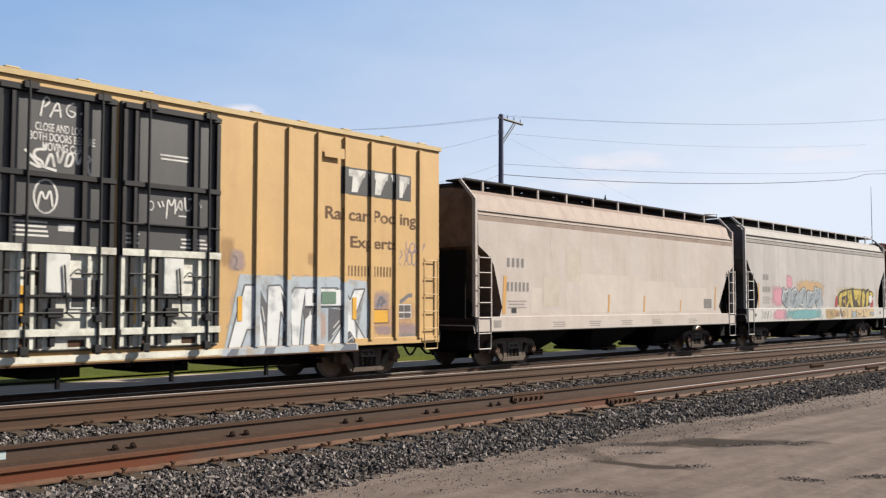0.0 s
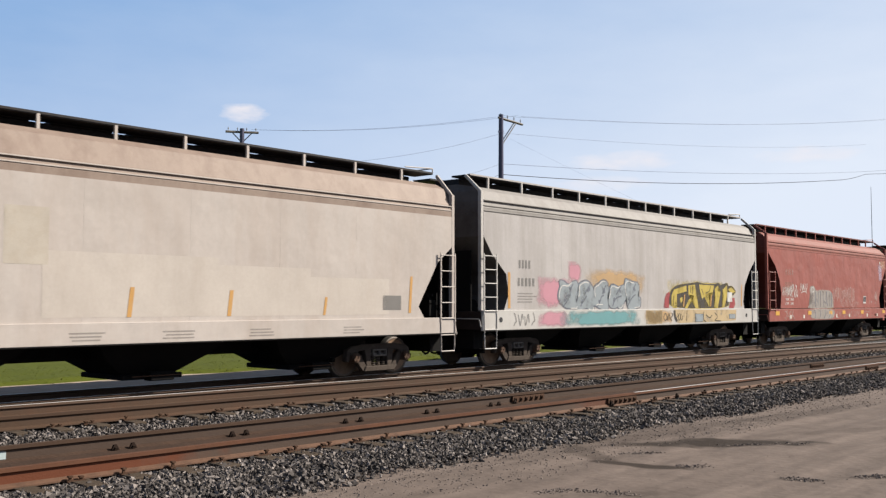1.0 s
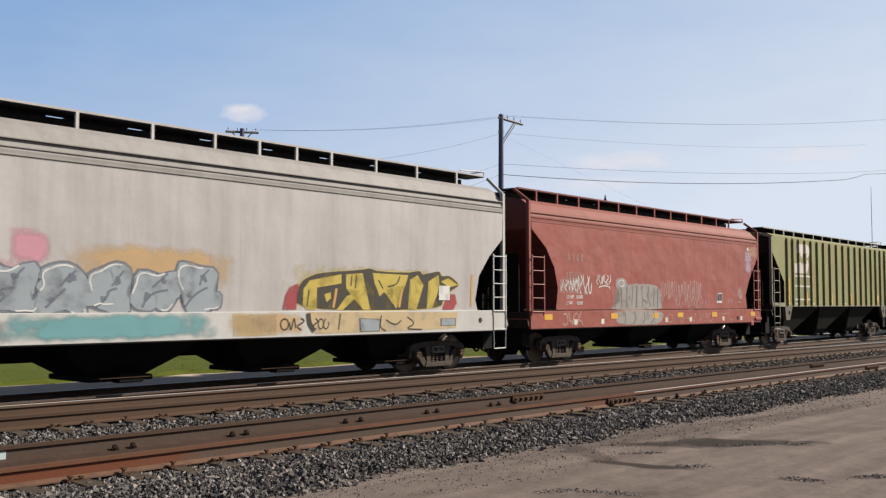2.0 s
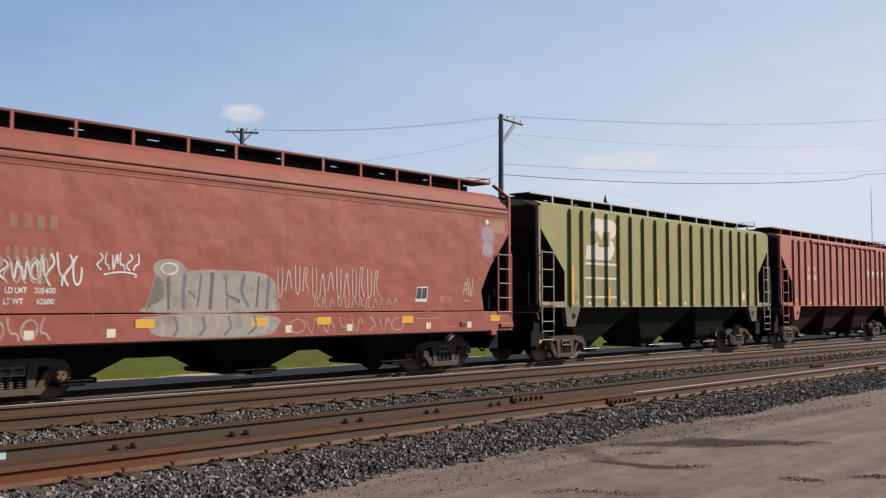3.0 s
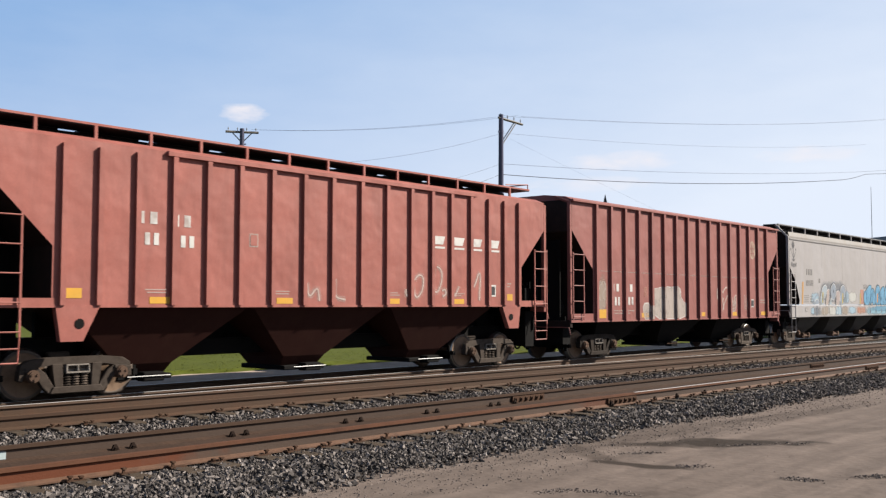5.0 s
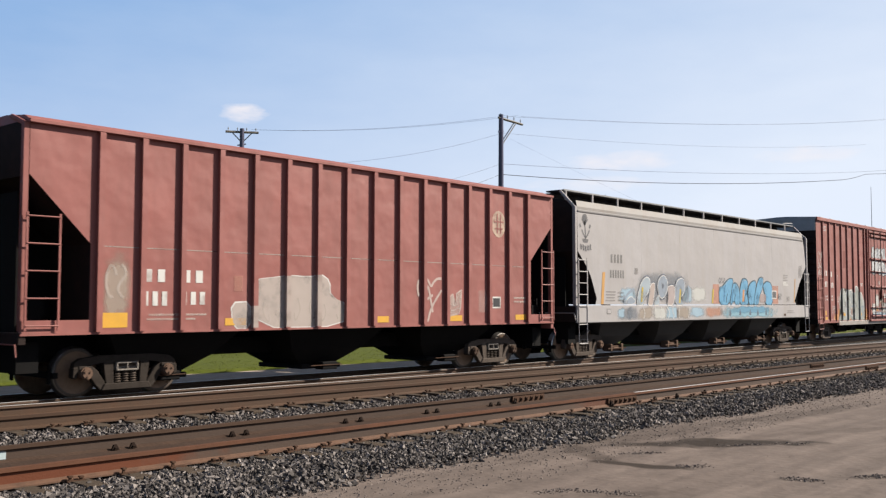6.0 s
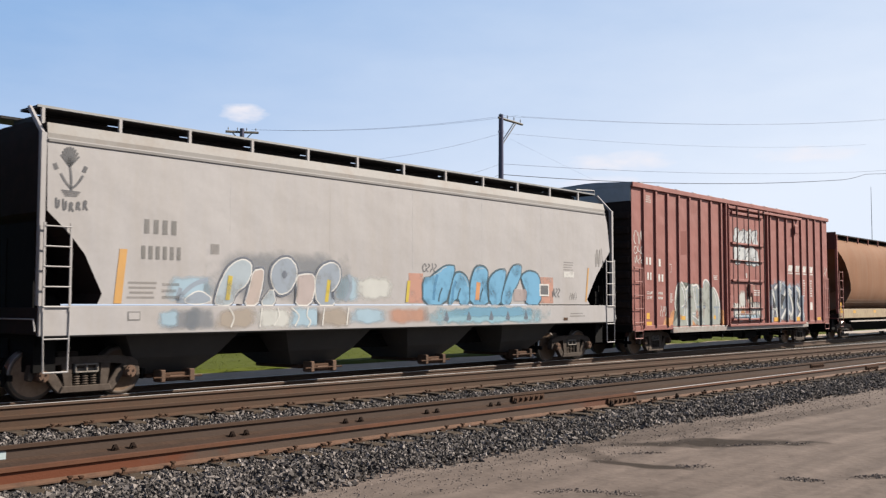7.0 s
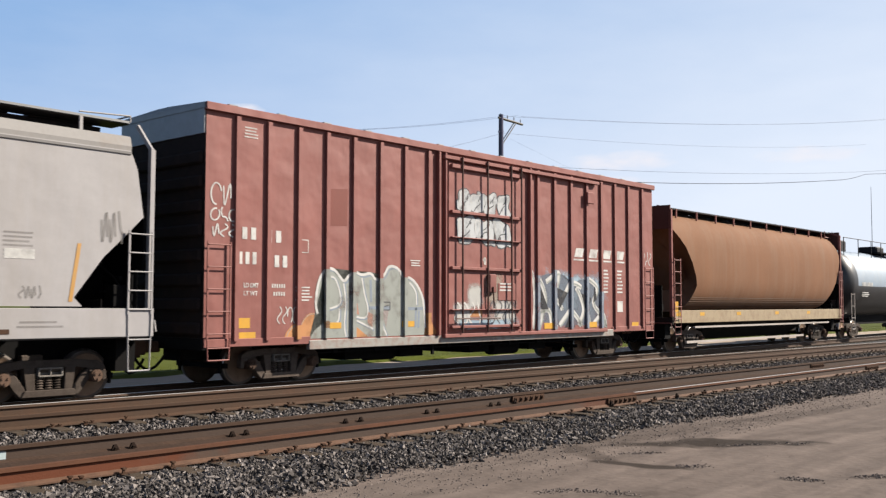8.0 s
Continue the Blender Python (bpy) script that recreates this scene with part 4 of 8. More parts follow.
def scrawl(car, x0, x1, z0, z1, n, mat, seed, width=0.03, y=-W - .008):
    """A hand-sprayed tag: loops and zigzags, one mark for each letter."""
    rng = random.Random(seed)
    p = (x1 - x0) / n
    bm = bmesh.new()
    for k in range(n):
        cx, cz, h = x0 + p * (k + .5), (z0 + z1) / 2, z1 - z0
        kind, lean = rng.choice((0, 1, 2, 3)), rng.uniform(-.12, .2)
        a0, turn = rng.uniform(0, 6.28), rng.uniform(4.2, 6.6) * rng.choice((-1, 1))
        fine = []
        for i in range(25):
            t = i / 24
            if kind == 0:
                q = (.42 * math.cos(a0 + turn * t), .46 * math.sin(a0 + turn * t))
            elif kind == 1:
                q = (-.35 + .7 * t, .46 * math.cos(math.pi * 2.4 * t + a0 * .2))
            elif kind == 2:
                q = (.34 * math.sin(math.pi * 2.1 * t), .5 - t)
            else:
                q = (.32 * math.cos(a0 + 4 * t) * (1 - .3 * t), -.5 + t + .12 * math.sin(9 * t))
            fine.append((cx + p * (q[0] * 1.15 + lean * q[1]), cz + h * q[1]))
        prev = None
        for i, (x, z) in enumerate(fine):
            a, b = fine[max(i - 1, 0)], fine[min(i + 1, len(fine) - 1)]
            L = math.hypot(b[0] - a[0], b[1] - a[1]) or 1
            nx, nz = -(b[1] - a[1]) / L * width / 2, (b[0] - a[0]) / L * width / 2
            cur = (bm.verts.new((x + nx, y, z + nz)), bm.verts.new((x - nx, y, z - nz)))
            if prev:
                bm.faces.new((prev[0], prev[1], cur[1], cur[0]))
            prev = cur
    return tagged(part("graffiti_tag", bm, M[mat], car, "thin sprayed graffiti scrawl"), kind="stuff")


def throwup(car, x0, x1, z0, z1, n, fills, edge, seed, accent=None, label="", rim=0.035, y=-W - .006, inner=None):
    """A row of fat sprayed letters that cannot be read: rim, fill, and a few inner marks."""
    rng = random.Random(seed)
    p = (x1 - x0) / n
    base = plate_blob(car, x0, x1, z0, z1, n, rng, fills, edge, y, rim, accent, inner)
    return tagged(base, label)


def plate_blob(car, x0, x1, z0, z1, n, rng, fills, edge, y, rim, accent, inner):
    p = (x1 - x0) / n
    head = None
    for k in range(n):
        h = (z1 - z0) * rng.uniform(.82, 1.0)
        cx, zc = x0 + p * (k + .5), z0 + h / 2
        forms = [bubble(rng, cx, zc, p * rng.uniform(.95, 1.15), h, .16)]
        side = rng.choice((-1, 1))
        forms.append(bubble(rng, cx + side * p * .24, z0 + h * rng.uniform(.2, .35), p * .62, h * .5, .22))
        forms.append(bubble(rng, cx - side * p * .2, z0 + h * rng.uniform(.66, .8), p * .5, h * .42, .22))
        back = None
        for f, pts in enumerate(forms):
            b = shape(car if back is None else back, "graffiti" if back is None else "rim", grow(pts, rim), edge, y - .0006 * (k % 3) - .0002 * f)
            back = back or b
        head = head or back
        for f, pts in enumerate(forms):
            shape(back, "fill", pts, fills[(k + (f > 1)) % len(fills)], y - .004 - .0006 * (k % 3) - .0002 * f)
        for f in range(2):
            hx, hz = cx + (f - .5) * p * .3 + rng.uniform(-.06, .06) * p, z0 + h * (.3 + .4 * f) + rng.uniform(-.05, .05) * h
            shape(back, "counter", bubble(rng, hx, hz, p * rng.uniform(.10, .2), h * rng.uniform(.10, .22), .25, 10), inner or edge, y - .008)
        stroke(back, "mark", [(cx - .3 * p, z0 + .08 * h), (cx - .12 * p + rng.uniform(-.1, .1) * p, z0 + .3 * h), (cx + rng.uniform(-.2, .2) * p, z0 + .45 * h), (cx + rng.uniform(.05, .3) * p, z0 + .5 * h)], rim * .9, inner or edge, y - .009)
        stroke(back, "mark", [(cx + .28 * p, z0 + .9 * h), (cx + .1 * p, z0 + rng.uniform(.6, .75) * h), (cx + rng.uniform(-.1, .25) * p, z0 + .55 * h)], rim * .8, inner or edge, y - .009)
        stroke(back, "highlight", grow([forms[0][i] for i in range(4, 13)], -.05), rim * .6, accent or "paint_white", y - .010)
        stroke(back, "highlight", grow([forms[1][i] for i in range(15, 21)], -.04), rim * .5, accent or "paint_white", y - .010)
    return head

# ---- railcars ----
MOVING = []


def railcar(name, label, category, a, trucks):
    car = thing(name, label, category, train_pose(a), group="cars of the passing freight train")
    for x in trucks:
        truck(car, x, a)
    MOVING.append((car, a))
    return car


def stack(bm, levels):
    """A solid of level rectangles (z, half width, x0, x1), bottom to top."""
    rings = [[bm.verts.new(p) for p in ((x0, -w, z), (x1, -w, z), (x1, w, z), (x0, w, z))] for z, w, x0, x1 in levels]
    for a, b in zip(rings, rings[1:]):
        for i in range(4):
            j = (i + 1) % 4
            bm.faces.new((a[i], a[j], b[j], b[i]))
    bm.faces.new(rings[0][::-1])
    bm.faces.new(rings[-1])
    return bm


def shade_ends(body, limit=.3):
    """Dark paint that stands in for shade on a body's end and slope sheets."""
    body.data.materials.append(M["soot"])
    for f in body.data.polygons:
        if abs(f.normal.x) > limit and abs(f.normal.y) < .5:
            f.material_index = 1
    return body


def bays(car, L, n, pitch, zt, mat, hw=1.42, zb=.34, half=.57, outlet="rust", steep=True, shift=0.0, flare=.5):
    """Hopper bays under the floor; steep: narrow chutes below the sill, else long slopes from the sides' foot."""
    for k in range(n):
        c = L / 2 + shift + (k - (n - 1) / 2) * pitch
        if steep:
            lv = [(zb, .62, c - half, c + half), (zb + .32, .95, c - half - flare, c + half + flare), (zt - .06, hw - .1, c - min(pitch * .46, half + flare + .4), c + min(pitch * .46, half + flare + .4)), (zt, hw, c - pitch * .5, c + pitch * .5)]
        else:
            lv = [(zb, .58, c - half, c + half), (zb + .2, .75, c - half - .08, c + half + .08), (zt, hw, c - pitch * .5, c + pitch * .5)]
        # bays get dark colours that carry the shade below the floor
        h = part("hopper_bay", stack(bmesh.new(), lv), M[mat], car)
        if outlet == "rust":
            gate = part("outlet_gate", bevelled(boxes((c - .48, c + .48, -.75, .75, zb - .08, zb), (c - .34, c + .30, -1.02, -.72, zb - .14, zb + .02)), .02), M["rust"], h, "rusty outlet gate")
            part("gate_frame", bevelled(boxes((c - .40, c - .30, -1.08, -.8, zb - .15, zb + .08), (c + .22, c + .34, -1.08, -.8, zb - .15, zb + .08), (c - .2, c + .12, -1.06, -.9, zb - .1, zb - .03)), .015), M["axle_cap"], gate, "worn rusty gate frame")
            part("gate_rod", rods(.02, ((c - .55, -1.06, zb - .06), (c + .5, -1.06, zb - .06))), M["rust"], h)
            continue
        # this gate is black, not rust: it merges with the painted shade
        part("outlet_gate", bevelled(boxes((c - half - .06, c + half + .10, -.75, .75, zb - .10, zb), (c - half * .3, c + half * .6, -.98, -.72, zb - .12, zb + .05)), .02), M[outlet], h, "rusty outlet gate")
        part("gate_rod", rods(.012, ((c - half, -1.0, zb - .02), (c + half * .8, -1.0, zb - .02))), M["rust" if steep else "walkway_edge"], h)


def shear_plate(car, x, s, reach, z0, z1, top):
    """The dark upright web under a sloping end, on the car's middle line."""
    bm = bmesh.new()
    extrude(bm, [(x - s * .12, z0), (x - s * reach, z0), (x - s * reach, z1 * .55 + top * .45), (x - s * .12, top)], "y", -.06, .06)
    part("shear_plate", bm, M["black"], car)
    bm = bmesh.new()
    box(bm, min(x - s * .16, x - s * .2), max(x - s * .16, x - s * .2), -1.2, 1.2, z0, z0 + .35)
    part("end_brace", bm, M["black"], car)


def running_board(car, x0, x1, z_roof, z_top, posts, post_mat, y=1.0, width=.62, edge=None):
    for s in (-1, 1):
        rb = part("running_board", boxes((x0, x1, s * y if s > 0 else -y, s * (y - width) if s > 0 else -y + width, z_top - .045, z_top)) if s < 0 else boxes((x0, x1, y - width, y, z_top - .045, z_top)), M["walkway"], car, "dark steel roof walkway")
        if edge:
            part("edge_strip", boxes((x0, x1, s * y - .012, s * y + .012, z_top - .03, z_top + .012)), M[edge], rb)
        if s < 0:
            for x in posts:
                part("post", boxes((x - .028, x + .028, -y - .03, -y + .02, z_roof - .12, z_top - .03)), M[post_mat], rb, "painted walkway bracket")
    n = max(int((x1 - x0) / 1.55), 3)
    part("hatch_coaming", boxes((x0 + .25, x1 - .25, -.42, .42, z_roof - .1, z_top - .07)), M["walkway"], car)
    for k in range(n):
        c = x0 + .25 + (x1 - x0 - .5) * (k + .5) / n
        part("hatch_cover", bevelled(boxes((c - .6, c + .6, -.46, .46, z_top - .08, z_top - .015)), .02), M["walkway"], car)


def end_frame(car, x, s, zsb, zst, ztop, mat, y=1.45, roof_y=.95, ztip=None, post=True, block=None):
    """Corner posts, end sill, brake gear and coupler at one end; s: -1 left, 1 right."""
    x2 = x - s * .09
    a, b = min(x, x2), max(x, x2)
    if post:
        for q in (-1, 1):
            bm = bmesh.new()
            box(bm, a, b, q * y - .05, q * y + .05, zst, ztop)
            rod(bm, (x - s * .045, q * y, ztop - .02), (x - s * .045, q * roof_y, ztip or ztop + .3), .045, 6)
            part("corner_post", bm, M[mat], car)
    # the left end sill's shade is in its near-black paint
    part("end_sill", bevelled(boxes((a - .02, b + .02, -W, W, zsb + .02, zst - .03)), .01), M["soot" if s < 0 else mat], car)
    part("draft_sill", boxes((min(x - s * .1, x - s * 2.6), max(x - s * .1, x - s * 2.6), -.26, .26, .62, 1.05)), M["black"], car)
    part("brake_cylinder", rods(.17, ((x - s * .5, .35, 1.2), (x - s * .5, .95, 1.2)), n=14), M["black"], car)
    part("air_reservoir", rods(.24, ((x - s * .55, -.75, 1.55), (x - s * .55, .1, 1.55)), n=14), M["black"], car)
    # added black sheet closes the open end so that it reads dark
    part("end_bulkhead", boxes((min(x - s * .13, x - s * .16), max(x - s * .13, x - s * .16), -1.05, 1.2, zst - .3, block or zst + 1.05)), M["black"], car)
    if s > 0:
        top = block or zst + 1.05
        # added black sheet blocks the sky beside the one above
        part("end_wing", boxes((x - .17, x - .13, -1.43, -1.05, zst + .62, top + .3)), M["black"], car)
        gear = part("brake_gear", bevelled(boxes((x - .62, x - .34, -1.22, -.92, zst + .02, zst + .42), (x - .30, x - .24, -1.40, -1.34, zst, zst + .7), (x - .5, x - .42, -1.2, -.6, zst + .5, zst + .58)), .015), M["black"], car)
        part("brake_pipe", rods(.022, ((x - .2, -1.3, zst), (x - .55, -1.1, zst + .55)), ((x - .55, -1.1, zst + .55), (x - .7, -.6, zst + .9)), ((x - .25, -1.38, zst + .28), (x - .7, -.9, zst + .30)), ((x - .36, -1.36, zst), (x - .36, -1.3, zst + .8))), M["black"], gear)
    part("end_platform", boxes((min(x, x - s * .75), max(x, x - s * .75), -W + .06, W - .06, zst - .10, zst - .05)), M["black"], car)
    # added black block darkens the gap under the car's end
    part("crossbearer", boxes((min(x - s * .12, x - s * .5), max(x - s * .12, x - s * .5), -1.15, 1.15, .50, zsb + .05)), M["black"], car)
    part("uncoupling_lever", rods(.014, ((x + s * .06, -W + .02, zst - .22), (x + s * .06, -.2, zst - .22)), ((x + s * .06, -W + .02, zst - .22), (x + s * .06, -W - .03, zst - .42))), M[mat], car)
    coupler(car, x, s)


def smooth_hopper(name, label, a, L, mat, roof, trim, zsb, zst, zc, ze, zrb, cut_l, cut_r, posts, n_bays, pitch, trucks, band=None, edge=None, inside="black", lad=(.05, .57), lad_top=2.85, bay_mat="black", post_top=.55, shift=-.3, flare=.5, stirrup=.62, ribs=(-.04, .07, .20)):
    """A covered hopper car with smooth sides; cut_l and cut_r: (z, x) of the sloping ends."""
    car = railcar(name, label, "hopper car", a, trucks)
    zs = sorted({z for z, _ in cut_l} | {z for z, _ in cut_r} | {zc})

    def at(cut, z):
        return float(np.interp(z, [p[0] for p in cut], [p[1] for p in cut]))
    levels = [(z, W, at(cut_l, z), L - at(cut_r, z)) for z in zs]
    body = shade_ends(part("body", stack(bmesh.new(), levels), M[mat], car))
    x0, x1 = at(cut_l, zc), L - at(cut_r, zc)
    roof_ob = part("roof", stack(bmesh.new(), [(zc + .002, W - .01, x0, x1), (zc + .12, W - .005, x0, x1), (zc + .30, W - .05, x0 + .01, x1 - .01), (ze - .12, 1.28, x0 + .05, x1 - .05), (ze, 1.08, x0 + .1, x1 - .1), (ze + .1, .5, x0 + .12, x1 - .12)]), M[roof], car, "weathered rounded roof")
    shade_ends(roof_ob, .8)
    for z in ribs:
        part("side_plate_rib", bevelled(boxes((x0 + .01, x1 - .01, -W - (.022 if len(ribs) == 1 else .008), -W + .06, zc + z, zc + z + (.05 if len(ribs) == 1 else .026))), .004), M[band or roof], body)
    for k in range(1, 6):
        x = 1.2 + (L - 2.4) * k / 6
        part("weld_seam", boxes((x - .008, x + .008, -W - .0012, -W + .01, zst, zc - .03)), M[mat], body)
    for s in (-1, 1):
        part("side_sill", bevelled(boxes((.0, L, s * 1.515 - .035, s * 1.515 + .035, zsb, zst)), .008), M[trim], car)
    part("sill_flange", boxes((.02, L - .02, -W - .05, -W + .02, zsb - .02, zsb)), M["black"], car)
    part("center_sill", boxes((2.2, L - 2.2, -.26, .26, .62, .95)), M["black"], car)
    bays(car, L, n_bays, pitch, zsb + .15, bay_mat, shift=shift, flare=flare, outlet="rust" if bay_mat == "bay_grey" else "black")
    running_board(car, .15, L - .25, ze, zrb, posts, trim, edge=edge)
    for x, s, c in ((0, -1, cut_l), (L, 1, cut_r)):
        shear_plate(car, x, s, max(q[1] for q in c), .95, 2.4, max(q[0] for q in c if q[1] > .2))
    for x, s in ((0, -1), (L, 1)):
        end_frame(car, x, s, zsb, zst, zc + post_top, trim, ztip=zrb - .05, block=3.05)
        u0, u1 = (lad if s < 0 else (L - lad[1], L - lad[0]))
        ladder(car, u0, u1, zst - .1, lad_top, 5, M[trim], stirrup=stirrup and zst - stirrup)
    part("end_rail", rods(.016, ((L - .2, -.95, zrb), (L - .2, -.95, zrb + .12)), ((L - .2, -.95, zrb + .12), (L - 1.2, -.95, zrb + .06)), ((L - .2, -.95, zrb + .12), (L - .2, .95, zrb + .12))), M[trim], car)
    return car


def rib_run(car, xs, z0, z1, mat, depth=.06, width=.10, top=0.0):
    for x in xs:
        bm = bmesh.new()
        extrude(bm, [(-W - depth, z0), (-W - depth, z1 - top), (-W + .01, z1), (-W + .01, z0)], "x", x - width / 2, x + width / 2)
        part("side_post", bm, M[mat], car)


def ribbed_hopper(name, label, a, L, mat, ribs, z0, z1, zrb, cut, n_bays, pitch, trucks, trim, edge, bay_mat, plain_sill=False, posts=(), rib=(.07, .10), plate_high=0.0, plate_span=(.05, .05)):
    """A covered hopper car with upright side posts; z0 and z1: bottom and top of the sides."""
    car = railcar(name, label, "hopper car", a, trucks)
    levels = [(z0, W, cut[1], L - cut[1]), (cut[0], W, cut[1], L - cut[1]), (cut[2], W, .10, L - .10), (z1, W, .10, L - .10)]
    body = shade_ends(part("body", stack(bmesh.new(), levels), M[mat], car))
    rib_run(car, ribs, z0 + .01, z1 - (plate_high or .02), mat, depth=rib[0], width=rib[1], top=0 if plate_high else .05)
    if plate_high:
        part("side_plate", bevelled(boxes((plate_span[0], L - plate_span[1], -W - rib[0] - .004, -W + .04, z1 - plate_high, z1)), .01), M[mat], body)
    part("roof", stack(bmesh.new(), [(z1 + .001, W - .02, .1, L - .1), (z1 + .10, W - .25, .12, L - .12), (z1 + .19, .5, .15, L - .15)]), M[mat], car)
    if plain_sill:
        # near-black panel carries the shade of the upper end
        part("end_panel", boxes((.04, .12, -W + .03, W - .03, 3.75, z1 - .05)), M["soot"], car)
        part("side_sill", boxes((.0, L, -W - .03, -W + .04, z0 - .03, z0 + .008)), M[mat], car)
        for x in (0, L - 1.26):
            part("end_plate", boxes((x, x + 1.26, -W - .012, -W + .03, z0 + .009, z0 + .22)), M[mat], car)
    else:
        part("side_sill", boxes((.0, L, -W - .02, -W + .05, z0 - .03, z0 + .012)), M[trim], car)
        for x in (0, L - 1.3):
            part("end_plate", boxes((x, x + 1.3, -W - .012, -W + .03, z0 + .013, z0 + .13)), M[trim], car)
    zsb = z0 - .1
    part("center_sill", boxes((2.2, L - 2.2, -.26, .26, .62, .95)), M["black"], car)
    # added black sheet fills the opening between the bays with darkness
    part("partition", boxes((1.6, L - 1.6, -.06, .06, .94, z0)), M["black"], car, "added dark sheet over the centre sill")
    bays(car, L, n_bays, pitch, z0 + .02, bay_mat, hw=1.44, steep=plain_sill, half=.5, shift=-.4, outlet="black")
    for x, s in ((0, -1), (L, 1)):
        shear_plate(car, x, s, cut[1] + .1, .95, cut[0], cut[2] - .05)
    if zrb:
        running_board(car, .1, L - .25, z1 + .08, zrb, posts, edge, y=1.12, width=.7, edge=edge)
        part("end_rail", rods(.016, ((L - .3, -1.1, zrb), (L - .3, -1.1, zrb + .14)), ((L - .3, -1.1, zrb + .14), (L - 1.3, -1.1, zrb + .05)), ((L - .3, -1.1, zrb + .14), (L - .3, 1.1, zrb + .14))), M[trim], car)
    for x, s in ((0, -1), (L, 1)):
        end_frame(car, x, s, zsb - .1, zsb + .15 if plain_sill else z0 + .05, z1 - .06, mat if plain_sill else trim, ztip=z1 + .1, block=cut[2] - .25)
        u0, u1 = ((.06, .62) if s < 0 else (L - .62, L - .06))
        ladder(car, u0, u1, z0 + .05 if plain_sill else z0 - .5, 3.15, 5, M[trim], stirrup=0 if plain_sill else .42)
        if not plain_sill:
            xa = 1.28 if s < 0 else L - 1.28
            k = 1 if s < 0 else -1
            bm = bmesh.new()
            extrude(bm, [(xa - k * .05, z0), (xa + k * .75, z0), (xa + k * .45, 1.02), (xa + k * .05, 1.02)], "y", -W - .03, -W + .10)
            rod(bm, (xa + k * .38, -W - .035, 1.32), (xa + k * .38, -W - .031, 1.32), .09, 16)
            part("bolster_web", bm, M["gusset_grime" if mat == "green" else trim], car, "gusset plate over the truck")
            # the hole's darkness is a flat black disc on the gusset
            part("lightening_hole", rods(.085, ((xa + k * .38, -W - .042, 1.32), (xa + k * .38, -W - .034, 1.32)), n=16), M["black"], car)
    return car


# -- yellow boxcar with black plug doors
def yellow_boxcar():
    L, a = 17.2, -95.8
    car = railcar("boxcar", "yellow boxcar with black double plug doors and graffiti", "boxcar", a, (1.95, 15.25))
    shade_ends(part("body", boxes((0, L, -W, W, .80, 5.36)), M["yellow"], car))
    part("roof", stack(bmesh.new(), [(5.361, W + .05, -.04, L + .04), (5.46, W + .05, -.04, L + .04), (5.62, .2, 0, L)]), M["yellow_roof"], car)
    for k in range(14):
        x = .6 + k * 1.23
        part("roof_seam", bevelled(boxes((x - .13, x + .13, -W - .03, W + .03, 5.455, 5.50)), .02), M["yellow_roof"], car)
    right = (11.72, 12.52, 13.32, 14.10, 14.90, 15.70, 16.50)
    rib_run(car, right + tuple(L - x for x in right), .86, 5.30, "yellow", depth=.058, width=.10)
    part("side_sill", bevelled(boxes((2.6, 14.5, -W - .03, -W + .08, .645, .80)), .012), M["yellow"], car)
    for b in ((0, 2.7), (14.4, L)):
        part("end_sill", bevelled(boxes((*b, -W - .02, -W + .06, .74, .9)), .01), M["yellow"], car)
    part("sill_paint", boxes((6.2, 10.9, -W - .036, -W - .031, .68, .795)), M["door_white"], car, "dirty white paint on the sill")
    part("sill_flange", boxes((2.6, 14.5, -W - .06, -W - .03, .628, .648)), M["rust"], car, "rusty flange along the sill")
    plate(car, "graffiti", 14.7, 16.5, .92, 1.75, "spray_pink_soft", y=-W - .0035)
    plate(car, "graffiti", 10.8, 11.2, 2.3, 3.0, "spray_rust_soft", y=-W - .0035)
    scrawl(car, 15.78, 16.4, 2.55, 2.9, 4, "spray_lilac", 16, .04)
    scrawl(car, 16.0, 16.7, 2.85, 3.1, 4, "spray_lilac", 17, .04)
    part("center_sill", boxes((.3, L - .3, -.4, .4, .50, .98)), M["black"], car)
    for k in range(10):
        x = 3.2 + 1.15 * k
        part("crossbearer", boxes((x, x + .12, -W + .1, W - .1, .52, .80)), M["black"], car)
    for x in (0.3, 14.6):
        part("body_bolster", boxes((x, x + 2.3, -W + .12, W - .12, .68, .80)), M["black"], car)
    bm = bmesh.new()
    for x in (3.6, 5.2, 7.4, 9.6, 11.8):
        box(bm, x, x + .9, -1.0, .9, .38, .62)
        box(bm, x + .3, x + .36, -1.35, -1.28, .22, .62)
    rod(bm, (3, -1.3, .34), (13, -1.3, .38), .02, 6)
    part("underframe_gear", bm, M["black"], car)
    # doors
    for x0, x1 in ((6.46, 8.58), (8.66, 10.76)):
        d = part("door", bevelled(boxes((x0, x1, -W - .07, -W + .02, .86, 5.24)), .02), M["door_black"], car, "black plug door, white paint on its lower half")
        for z, h in ((5.10, .10), (3.72, .10), (2.50, .13), (1.12, .10), (1.75, .05), (3.05, .04)):
            part("door_beam", bevelled(boxes((x0 + .03, x1 - .03, -W - .17, -W - .06, z, z + h)), .012), M["door_iron"], d)
        for x in (x0 + .5, x0 + 1.78):
            part("lock_rod", rods(.026, ((x, -W - .19, .80), (x, -W - .19, 5.28)), n=8), M["door_iron"], d)
            for b in ((x - .10, x + .16, -W - .21, -W - .1, 5.14, 5.26), (x - .07, x + .07, -W - .22, -W - .12, 1.34, 1.46), (x - .07, x + .07, -W - .22, -W - .12, .82, .96)):
                part("rod_bracket", bevelled(boxes(b), .01), M["door_iron"], d)
